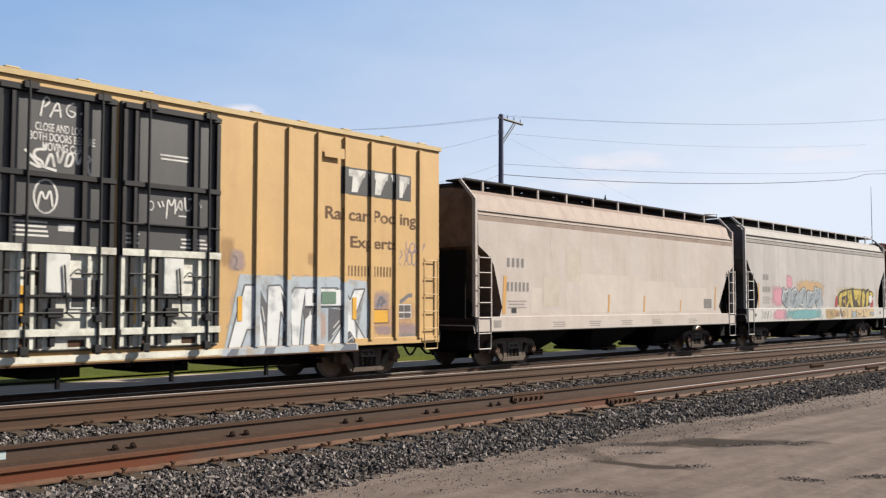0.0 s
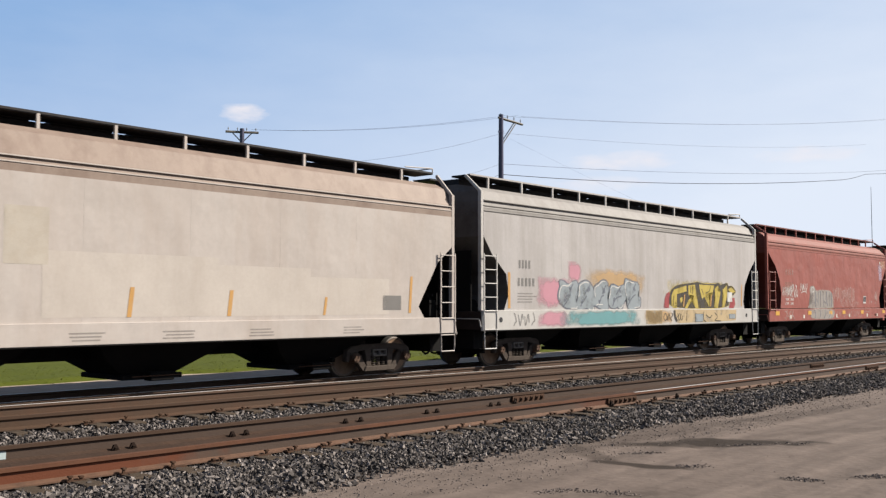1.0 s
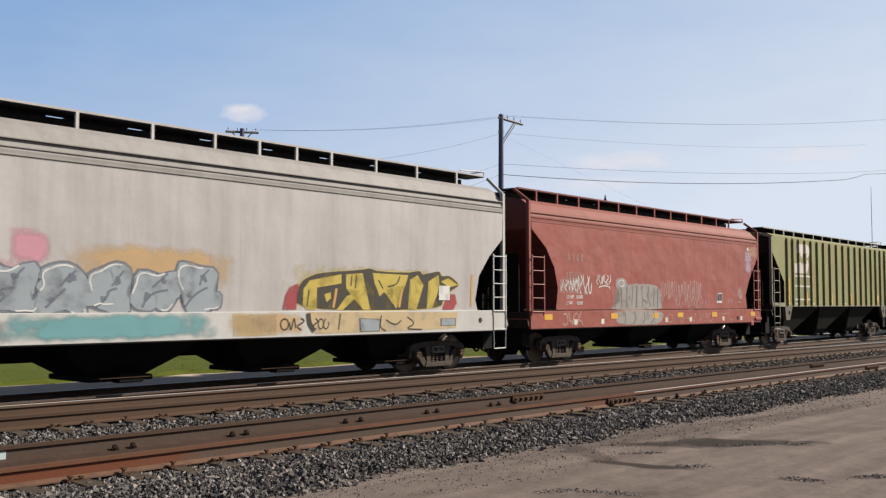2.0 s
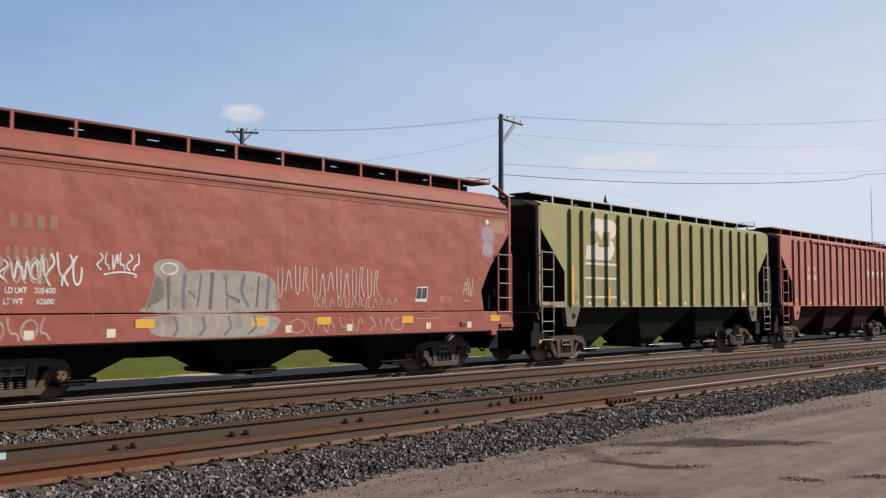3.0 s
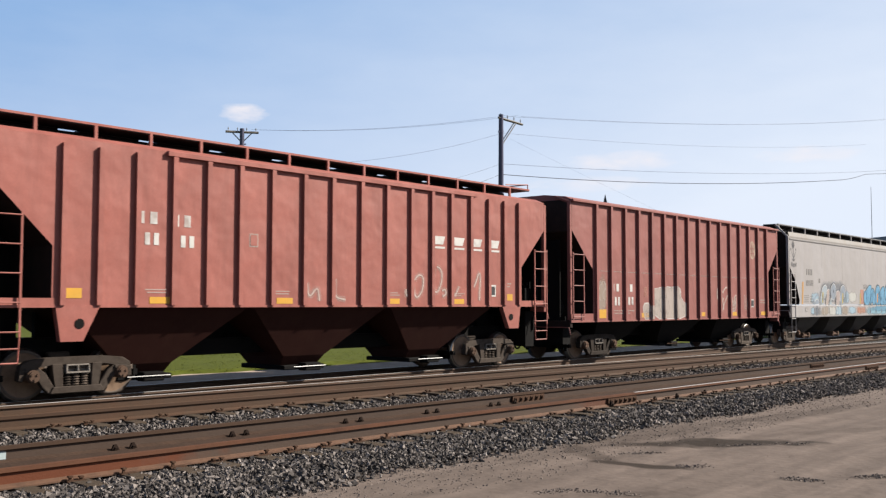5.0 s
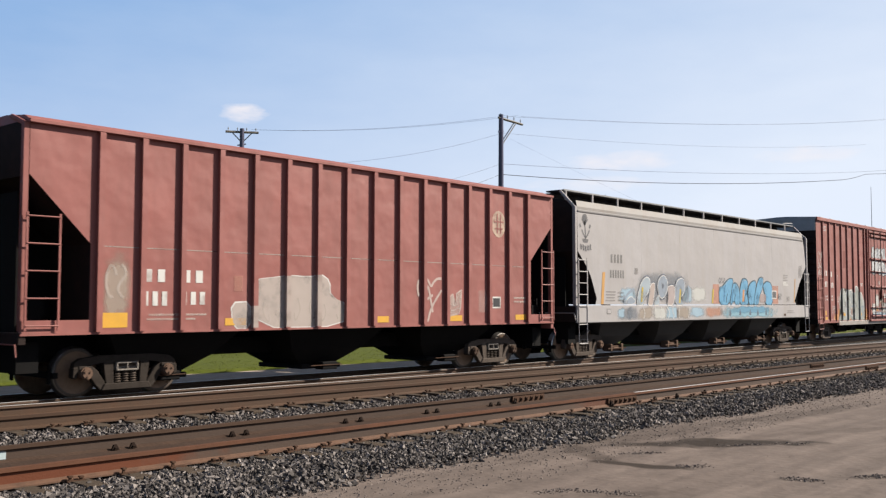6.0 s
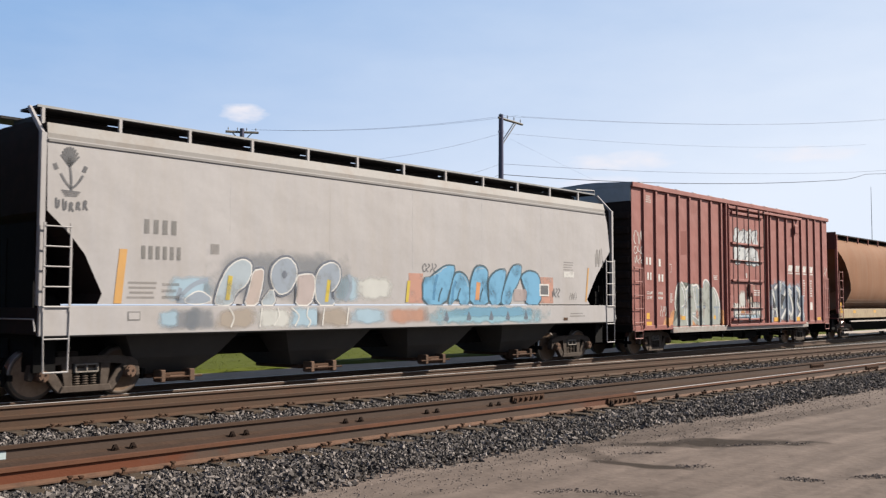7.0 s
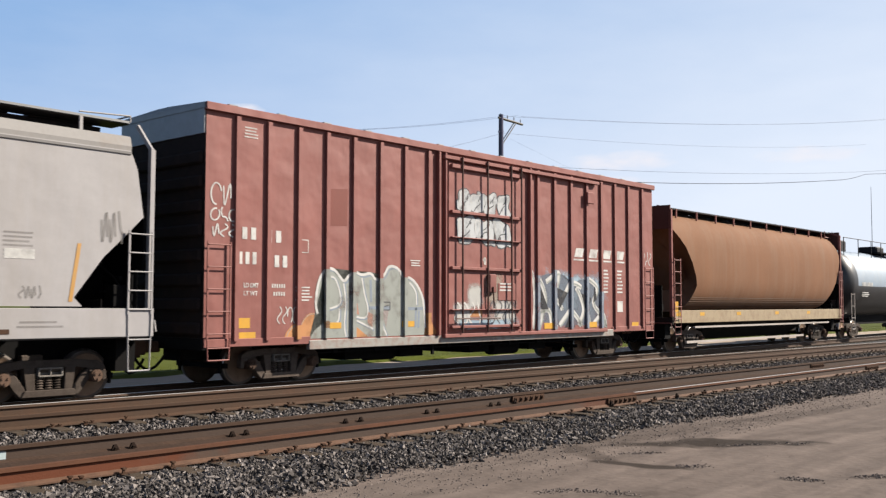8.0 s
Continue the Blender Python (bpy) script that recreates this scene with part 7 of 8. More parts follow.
for z, h in ((2.82, .07), (2.40, .06), (1.84, .06)):
    pts = [(2.28, z), (2.30, z + h), (4.07, z + h), (4.07, z)]
    shape(car, "logo_bar", pts, "emblem_white", y=-W - .006)
    over_posts(car, pts, "emblem_white", RIBS_G, .08, .10)
EMBLEM_TOP = [(2.60, 3.83), (2.70, 4.11), (2.82, 4.22), (3.76, 4.21), (3.96, 4.18), (4.07, 4.07), (4.10, 3.94), (4.04, 3.77), (3.89, 3.66), (3.70, 3.62), (3.63, 3.64), (3.71, 3.84), (3.34, 3.83), (3.21, 3.60), (2.91, 3.83)]
EMBLEM_FOOT = [(2.33, 2.97), (2.42, 3.38), (2.72, 3.39), (2.82, 3.45), (2.89, 3.60), (3.19, 3.37), (3.61, 3.39), (3.67, 3.59), (3.82, 3.58), (3.93, 3.51), (3.97, 3.34), (3.90, 3.16), (3.79, 3.05), (3.64, 2.98)]
for pts in (EMBLEM_TOP, EMBLEM_FOOT):
    shape(car, "logo", pts, "emblem_white", label="stained white block emblem")
    over_posts(car, pts, "emblem_white", RIBS_G, .08, .10)
for x in (1.54, 3.52, 6.52, 9.05, 12.95, 14.41):
    plate(car, "reflector", x - .045, x + .06, 1.66, 2.15 if x > 2 else 2.75, "reflector", y=-W - .086)
plate(car, "stencil_box", 12.9, 13.35, 1.82, 2.1, "paint_white")
plate(car, "stencil_box", 1.68, 1.92, 1.8, 2.0, "stencil_grey")
plate(car, "stencil_box", 4.92, 5.12, 2.55, 2.85, "pale_green")
lines(car, 2.12, 2.6, 2.1, 2.35, 3, "pale_green", y=-W - .008)
lines(car, 3.5, 4.0, 2.0, 2.3, 3, "pale_green", y=-W - .008)
for x in (2.5, 4.45, 6.7, 8.5, 10.8):
    plate(car, "stencil_box", x, x + .13, 1.65, 1.73, "paint_white")

# -- red ribbed hopper
RIBS_R = (1.34, 2.00, 2.72, 3.47, 4.22, 4.97, 5.77, 6.61, 7.40, 8.26, 9.07, 9.88, 10.61, 11.32, 12.07, 12.79, 13.45, 14.08)
car = ribbed_hopper("covered_hopper", "mineral red ribbed covered hopper with slanted white logo", -9.57, 15.37, "red", RIBS_R, 1.62, 4.46, 4.84, (2.62, 1.17, 3.68), 3, 3.9, (1.9, 13.45), "red", "red", "shaded_red_bay", plate_high=.10, plate_span=(3.3, 3.1), posts=(1.0, 2.1, 3.2, 4.3, 5.4, 6.5, 7.6, 8.7, 9.8, 10.9, 12.0, 13.1, 14.2))
for k, x in enumerate((10.62, 11.36, 12.06, 12.78)):
    plate(car, "logo", x, x + .40, 3.10, 3.30, "paint_white", slant=.08, label="slanted white logo block")
    plate(car, "logo", x - .06, x + .46, 3.0, 3.05, "paint_white", slant=.02)
for x0, x1, z0, z1, n in ((2.72, 3.25, 3.1, 3.32, 2), (3.45, 3.95, 3.08, 3.3, 2), (2.70, 3.25, 2.72, 2.94, 3), (3.45, 4.0, 2.7, 2.92, 3)):
    bars(car, "stencil", x0, x1, z0, z1, n, "paint_white")
for pts in ([(9.72, 2.0), (9.70, 1.9), (9.76, 1.84)], [(9.95, 2.1), (10.05, 1.75), (10.3, 1.98), (10.32, 2.3), (10.15, 2.36), (10.0, 2.22)], [(10.72, 2.5), (10.66, 2.2), (10.72, 1.92), (10.88, 1.98), (11.0, 2.3), (10.95, 2.5), (10.8, 2.56)],
            [(11.42, 1.86), (11.5, 1.88), (11.62, 2.1)], [(12.12, 2.5), (12.16, 1.95), (12.48, 2.62), (12.42, 1.75)], [(11.0, 1.84), (11.15, 1.9), (11.1, 2.02), (10.98, 1.98)], [(6.7, 2.1), (6.75, 1.75), (7.0, 2.05), (7.05, 1.72)], [(7.5, 2.2), (7.45, 1.8), (7.8, 1.75)]):
    g = stroke(car, "graffiti_tag", pts, .13, "paint_mist", y=-W - .006, label="faint looping spray line")
    stroke(g, "core", pts, .035, "paint_faint")
for x in (2.9, 5.8, 8.98, 11.3):
    lines(car, x, x + .55, 1.85, 1.95, 2, "paint_pale")
    plate(car, "reflector", x + .1, x + .52, 1.66, 1.78, "reflector")
plate(car, "reflector", 13.42, 13.82, 1.75, 1.92, "reflector")
plate(car, "reflector", 1.35, 1.7, 1.75, 1.92, "reflector")
plate(car, "stencil_box", 12.75, 13.1, 1.85, 2.15, "paint_white")
plate(car, "stencil_box", 12.79, 13.06, 1.89, 2.11, "dark_panel", y=-W - .01)
lines(car, 13.4, 13.8, 2.1, 2.25, 2, "paint_pale")
plate(car, "stencil_box", 5.2, 5.42, 2.78, 3.05, "paint_pale")
plate(car, "stencil_box", 5.23, 5.39, 2.81, 3.02, "red", y=-W - .01)

# -- red hopper with wide posts
RIBS_W = tuple(1.35 + .832 * k for k in range(16))
car = ribbed_hopper("covered_hopper", "brick red covered hopper with wide posts and faded graffiti", 7.0, 15.05, "red_brick", RIBS_W, 1.16, 4.69, 0, (2.68, 1.20, 3.78), 3, 4.05, (2.2, 12.9), "red_brick", "red_brick", "black", plain_sill=True, rib=(.085, .11), plate_high=.07)
for x in RIBS_W[:-1]:
    part("panel_seam", boxes((x + .06, x + .78, -W - .003, -W, 2.645, 2.662)), M["paint_pale"], car)
bars(car, "stencil", 2.25, 2.78, 2.05, 2.28, 2, "paint_white")
bars(car, "stencil", 3.05, 3.6, 2.05, 2.28, 2, "paint_white")
bars(car, "stencil", 2.22, 2.8, 1.62, 1.88, 3, "paint_white")
bars(car, "stencil", 3.02, 3.62, 1.64, 1.88, 3, "paint_white")
lines(car, 2.25, 3.6, 1.36, 1.52, 2, "paint_pale")
FADED = [(4.7, 2.14), (5.28, 2.2), (5.61, 2.24), (6.15, 2.2), (6.41, 2.29), (6.68, 2.15), (6.7, 1.82), (6.9, 1.75), (7.13, 1.69), (7.16, 1.19), (4.66, 1.19)]
for pts in (FADED, [(4.14, 1.67), (4.59, 1.69), (4.6, 1.19), (4.2, 1.19)]):
    g = piece(car, pts, "spray_buff", "paint_white", .03, smooth=1, label="faded pale silver graffiti with white rims")
    over_posts(car, pts, "spray_buff", RIBS_W, .085, .11)
for pts in ([(4.95, 2.0), (4.9, 1.5), (5.1, 1.25)], [(5.4, 2.05), (5.35, 1.7), (5.2, 1.4)], [(5.75, 2.1), (5.9, 1.6), (5.7, 1.25)], [(6.2, 2.05), (6.1, 1.6), (6.3, 1.3)], [(6.5, 1.9), (6.6, 1.5), (6.45, 1.25)], [(6.85, 1.6), (6.95, 1.3)]):
    stroke(car, "mark", [(x, (z - 1.2) * .8 + 1.2) for x, z in rounded(pts, 2)[:-3]], .03, "paint_pale", y=-W - .010)
plate(car, "graffiti", 1.42, 2.0, 1.22, 2.63, "spray_faded", y=-W - .004)
scrawl(car, 1.5, 1.9, 1.75, 2.35, 2, "paint_pale", 74, .05)
for pts in ([(9.50, 2.23), (9.45, 2.07), (9.50, 1.84)], [(9.66, 2.22), (9.79, 2.28), (9.94, 2.05), (10.01, 2.17), (10.16, 2.27), (10.31, 2.27)], [(10.32, 1.99), (10.06, 1.71), (9.9, 1.48), (9.82, 1.2), (9.70, 1.40)], [(9.68, 1.5), (9.67, 1.68), (9.75, 1.75), (10.0, 1.87)], [(9.75, 1.75), (9.81, 2.14), (9.89, 1.91), (10.0, 1.46)]):
    stroke(car, "graffiti_tag", pts, .06, "paint_faint", label="sprayed heart in thin cream lines")
CROWN = [(10.56, 1.79), (10.75, 1.91), (10.75, 1.62), (10.90, 1.63), (10.87, 1.91), (11.07, 2.01), (11.04, 1.58), (10.96, 1.42), (10.65, 1.37), (10.6, 1.51)]
g = shape(car, "graffiti_tag", CROWN, "paint_pale", y=-W - .006, label="small cream sprayed block letter")
for a, b in zip(CROWN, CROWN[1:] + CROWN[:1]):
    stroke(g, "rim", [a, b], .035, "paint_faint")
stroke(g, "mark", [(10.68, 1.5), (10.8, 1.5), (10.9, 1.57), (10.98, 1.55)], .03, "paint_faint")
plate(car, "graffiti", 11.75, 12.1, 1.45, 2.0, "paint_mist", y=-W - .004)
shape(car, "logo", [(12.58 + .29 * math.cos(i * .3927), 3.74 + .35 * math.sin(i * .3927)) for i in range(16)], "emblem", label="round cream emblem with cross bars")
part("logo", boxes((12.38, 12.78, -W - .012, -W - .01, 3.78, 3.82), (12.42, 12.74, -W - .012, -W - .01, 3.60, 3.64), (12.5, 12.54, -W - .012, -W - .01, 3.5, 4.0), (12.64, 12.68, -W - .012, -W - .01, 3.5, 4.0)), M["red_brick"], car)
for x in (1.42, 4.0, 8.0, 10.6, 13.3):
    plate(car, "reflector", x, x + .5, 1.24, 1.38 if x > 2 else 1.5, "reflector")
plate(car, "stencil_box", 12.3, 12.66, 1.55, 1.85, "paint_white")
plate(car, "stencil_box", 12.34, 12.62, 1.59, 1.81, "dark_panel", y=-W - .01)
plate(car, "stencil_box", 4.2, 4.4, 1.9, 2.2, "paint_pale_red")
lines(car, 13.2, 13.8, 1.7, 1.9, 2, "paint_pale")
part("roof_rail", rods(.018, ((14.0, -1.0, 4.82), (14.9, -1.0, 4.82)), ((14.9, -1.0, 4.82), (14.9, -1.0, 4.66)), ((14.0, -1.0, 4.82), (13.8, -1.0, 4.7))), M["black"], car)

# -- long grey pellet hopper
car = smooth_hopper("covered_hopper", "long pale grey pellet hopper with blue and white graffiti", 23.2, 18.0, "pale", "pale_roof", "pale", 1.12, 1.62, 4.38, 4.72, 5.04,
                    [(1.65, 1.05), (1.83, 1.13), (2.50, .80), (2.8, .55), (3.2, .12), (4.42, .10)], [(1.65, 1.35), (1.8, 1.5), (2.5, .98), (2.77, .7), (3.25, .22), (4.1, .36), (4.42, .5)],
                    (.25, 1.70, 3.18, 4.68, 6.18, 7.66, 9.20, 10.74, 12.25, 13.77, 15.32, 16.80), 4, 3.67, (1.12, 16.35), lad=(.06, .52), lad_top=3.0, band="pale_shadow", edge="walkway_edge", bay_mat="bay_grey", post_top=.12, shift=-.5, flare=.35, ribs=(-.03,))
bars(car, "stencil", 1.93, 2.68, 2.92, 3.18, 4, "stencil_grey")
bars(car, "stencil", 1.88, 2.76, 2.46, 2.70, 6, "stencil_grey")
lines(car, 1.6, 2.2, 1.75, 2.1, 4, "stencil_faint")
lines(car, 2.3, 2.7, 1.75, 2.1, 3, "stencil_faint")
plate(car, "stencil_box", 3.35, 3.55, 2.6, 2.8, "stencil_faint")
for k in range(9):
    ang = math.radians(20 + 17.5 * k)
    stroke(car, "emblem", [(.50, 3.97), (.50 + .17 * math.cos(ang), 4.08 + .23 * math.sin(ang))], .032, "paint_grey", label="dark sprayed plant emblem")
stroke(car, "emblem", [(.50, 3.98), (.53, 3.78), (.53, 3.56)], .04, "paint_grey")
for k in (-1, 1):
    stroke(car, "emblem", [(.54, 3.60), (.54 + k * .1, 3.68), (.54 + k * .2, 3.84)], .04, "paint_grey")
    stroke(car, "emblem", [(.51 + k * .24, 3.90), (.51 + k * .28, 4.0)], .07, "paint_grey")
for k in range(4):
    stroke(car, "emblem", [(.36 + .02 * k, 3.56 - .03 * k), (.70 - .02 * k, 3.55 - .025 * k)], .018, "paint_grey")
for k in range(5):
    tall_tag(car, .26 + .125 * k, .36 + .125 * k, 3.16 + .03 * abs(k - 2), 3.40 + .02 * abs(k - 2), 1, "paint_grey", 81 + k, .032)
plate(car, "graffiti", 6.4, 7.4, 1.66, 2.3, "spray_ice_soft", y=-W - .003)
plate(car, "graffiti", 2.3, 3.5, 1.66, 2.2, "spray_ice_soft", y=-W - .003)
plate(car, "graffiti", 2.2, 3.2, 1.14, 1.6, "spray_slate_soft", y=-1.555)
plate(car, "graffiti", 3.2, 7.1, 1.64, 2.78, "spray_slate_soft", y=-W - .003, label="slate spray halo behind white and pale blue letters")
BUBBLES = (([(3.46, 1.72), (3.56, 2.01), (3.73, 2.31), (3.91, 2.46), (4.12, 2.53), (4.31, 2.44), (4.3, 2.23), (4.17, 2.02), (3.95, 1.9), (3.85, 1.64), (3.5, 1.64)], "spray_ice"),
           ([(4.35, 2.3), (4.61, 2.35), (4.6, 2.15), (4.54, 1.91), (4.47, 1.64), (4.14, 1.64), (4.28, 1.97)], "spray_peach_w"),
           ([(4.51, 1.64), (4.84, 2.0), (4.93, 1.64)], "spray_ice"),
           ([(4.8, 2.16), (4.84, 2.4), (5.03, 2.56), (5.27, 2.6), (5.46, 2.42), (5.46, 2.17), (5.28, 1.92), (5.04, 1.85), (4.88, 1.97)], "spray_slate"),
           ([(5.47, 2.23), (5.72, 2.27), (5.93, 2.27), (5.97, 1.99), (5.85, 1.64), (5.44, 1.64), (5.52, 1.92)], "spray_pinkish"),
           ([(5.97, 2.18), (6.14, 2.44), (6.44, 2.55), (6.66, 2.45), (6.68, 2.19), (6.53, 1.99), (6.36, 1.9), (6.58, 1.64), (6.02, 1.64)], "spray_slate"))
for k, (pts, fill) in enumerate(BUBBLES):
    piece(car, grow(pts, .07), "paint_slate", "paint_slate", .01, lift=.003 + .0012 * k)
    piece(car, pts, fill, "paint_white", .028, lift=.010 + .0012 * k, smooth=1)
shape(car, "graffiti", rounded([(5.05, 2.25), (5.14, 2.36), (5.23, 2.26), (5.14, 2.15)], 1), "paint_slate", y=-W - .024)
for x0, x1, mat in ((3.4, 4.5, "spray_faded"), (4.3, 5.4, "spray_white_soft"), (5.2, 6.2, "spray_ice_soft"), (6.0, 7.0, "spray_faded"), (2.7, 3.5, "spray_slate_soft")):
    plate(car, "graffiti", x0, x1, 1.14, 1.61, mat, y=-1.5555 - .0004 * (x0 > 4) - .0004 * (x0 > 5))
for pts in ([(3.75, 1.58), (3.9, 1.4), (3.8, 1.2)], [(4.55, 1.58), (4.5, 1.2)], [(4.95, 1.58), (5.0, 1.4), (4.85, 1.22)], [(5.3, 1.58), (5.55, 1.42), (5.4, 1.2)], [(5.75, 1.58), (5.7, 1.4), (5.85, 1.3), (5.75, 1.18)], [(6.2, 1.58), (6.15, 1.2)], [(6.9, 1.58), (6.85, 1.2)]):
    stroke(car, "highlight", pts, .03, "paint_white", y=-1.560)
piece(car, [(2.78, 1.74), (3.11, 1.92), (3.42, 1.74), (3.2, 1.66), (2.85, 1.66)], "spray_slate", "paint_white", .025, lift=.003)
for pts in ([(2.62, 1.72), (2.95, 2.02), (3.3, 2.12)], [(2.62, 1.72), (2.7, 1.95)], [(2.62, 1.72), (2.86, 1.7)], [(6.85, 1.72), (7.05, 2.0), (6.95, 2.3)]):
    stroke(car, "graffiti", pts, .09, "spray_slate", y=-W - .0045)
for x, z in ((3.69, 1.73), (6.24, 1.7)):
    shape(car, "graffiti", [(x, z), (x + .07, z + .48), (x + .17, z + .46), (x + .1, z)], "spray_yellow", y=-W - .024)
for x0, x1 in ((2.15, 2.7), (6.9, 8.2)):
    plate(car, "graffiti", x0, x1, 1.2, 1.58, "spray_ice_soft", y=-1.556)
plate(car, "graffiti", 7.0, 8.5, 1.7, 2.3, "spray_white_soft", y=-W - .004)
plate(car, "graffiti", 8.0, 9.6, 1.18, 1.6, "spray_orange_soft", y=-1.556)
shape(car, "graffiti", [(8.75, 1.7), (8.82, 2.2), (8.92, 2.2), (8.85, 1.7)], "spray_yellow", y=-W - .01)
BLUE = ([(9.36, 2.28), (9.73, 2.32), (10.02, 2.52), (10.22, 2.59), (10.54, 2.59), (10.37, 2.15), (10.16, 1.65), (9.37, 1.65)],
        [(10.51, 2.4), (10.75, 2.44), (10.96, 2.33), (11.07, 2.12), (11.07, 1.65), (10.71, 1.65), (10.68, 1.8), (10.53, 1.78), (10.42, 1.65), (10.27, 1.65), (10.35, 1.94)],
        [(11.12, 2.17), (11.27, 2.51), (11.42, 2.62), (11.71, 2.59), (11.83, 2.45), (11.75, 2.19), (11.63, 2.07), (11.79, 1.9), (11.83, 1.65), (11.1, 1.65)],
        [(11.85, 2.19), (11.95, 2.37), (12.21, 2.52), (12.59, 2.57), (12.53, 2.27), (12.36, 1.91), (12.33, 1.65), (11.9, 1.65)],
        [(12.43, 1.91), (12.6, 2.27), (12.84, 2.64), (13.12, 2.71), (13.27, 2.66), (13.22, 2.41), (13.06, 2.16), (12.85, 1.98), (12.79, 1.65), (12.37, 1.65)],
        [(13.24, 2.41), (13.58, 2.55), (13.96, 2.5), (14.12, 2.32), (14.15, 1.65), (13.44, 1.65), (13.55, 1.93), (13.36, 2.17)])
plate(car, "graffiti", 8.86, 9.36, 1.68, 2.38, "spray_salmon", y=-W - .004, label="salmon spray beside the letters")
plate(car, "graffiti", 14.12, 14.76, 1.68, 2.4, "spray_salmon", y=-W - .004)
for k, pts in enumerate(BLUE):
    g = piece(car, pts, "spray_sky", "paint_teal_dark", .055, lift=.004 + .0012 * k, smooth=1, label="sky blue graffiti letter with dark blue rim")
    cx, top = sum(p[0] for p in pts) / len(pts), max(p[1] for p in pts)
    stroke(g, "highlight", grow(rounded(pts, 1)[1:7], -.08), .022, "spray_ice", y=-W - .0135)
    stroke(g, "counter", [(cx - .06, 1.72), (cx - .02, 1.9), (cx + .07, 2.05)], .05, "paint_teal_dark", y=-W - .014)
    stroke(g, "shade", [(cx - .24, 1.75), (cx - .22, 2.05), (cx - .1, top - .22)], .09, "spray_sky_deep", y=-W - .0125)
plate(car, "graffiti", 9.3, 14.6, 1.13, 1.615, "spray_aqua", y=-1.556, label="pale aqua spray on the sill")
plate(car, "graffiti", 9.9, 14.2, 1.3, 1.615, "spray_sky_soft", y=-1.5575)
for x in (10.05, 10.9, 11.8, 12.5, 13.3):
    shape(car, "graffiti", [(x, 1.26), (x + .1, 1.5), (x + .2, 1.3), (x + .16, 1.24)], "paint_slate", y=-1.558)
for x0, x1 in ((11.30, 11.50), (13.60, 13.75)):
    shape(car, "graffiti", [(x0, 1.76), (x0 + .06, 2.22), (x1 + .02, 2.2), (x1 - .04, 1.76)], "spray_orange", y=-W - .0155)
plate(car, "stencil_box", 12.94, 13.5, 1.74, 2.06, "spray_pinkish", y=-W - .016)
plate(car, "stencil_box", 14.09, 14.54, 1.88, 2.21, "paint_white", y=-W - .018)
plate(car, "stencil_box", 14.13, 14.50, 1.92, 2.17, "paint_grey", y=-W - .0195)
scrawl(car, 9.35, 9.85, 2.42, 2.62, 4, "paint_grey", 86, .025)
scrawl(car, 14.7, 15.1, 1.85, 2.1, 3, "paint_grey", 87, .03)
plate(car, "stencil_box", 15.3, 15.8, 2.42, 2.58, "paint_white")
lines(car, 15.25, 15.85, 2.62, 2.9, 4, "stencil_faint")
plate(car, "reflector", 16.40, 16.47, 1.73, 2.72, "orange_tape", slant=.14)
scrawl(car, 15.55, 15.95, 1.78, 1.98, 4, "stencil_faint", 84, .03)
scrawl(car, 16.95, 17.4, 2.75, 3.3, 3, "stencil_faint", 85, .05)
lines(car, 15.5, 16.3, 1.3, 1.45, 2, "stencil_faint", y=-1.556)
plate(car, "stencil_box", 15.2, 15.4, 1.2, 1.28, "rust", y=-1.556)
plate(car, "reflector", 1.35, 1.5, 1.66, 2.62, "orange_tape", slant=.10)
plate(car, "stencil_box", 1.6, 1.85, 1.36, 1.52, "stencil_grey", y=-1.556)
plate(car, "stencil_box", 1.62, 1.83, 1.38, 1.50, "pale", y=-1.558)

brown_boxcar()


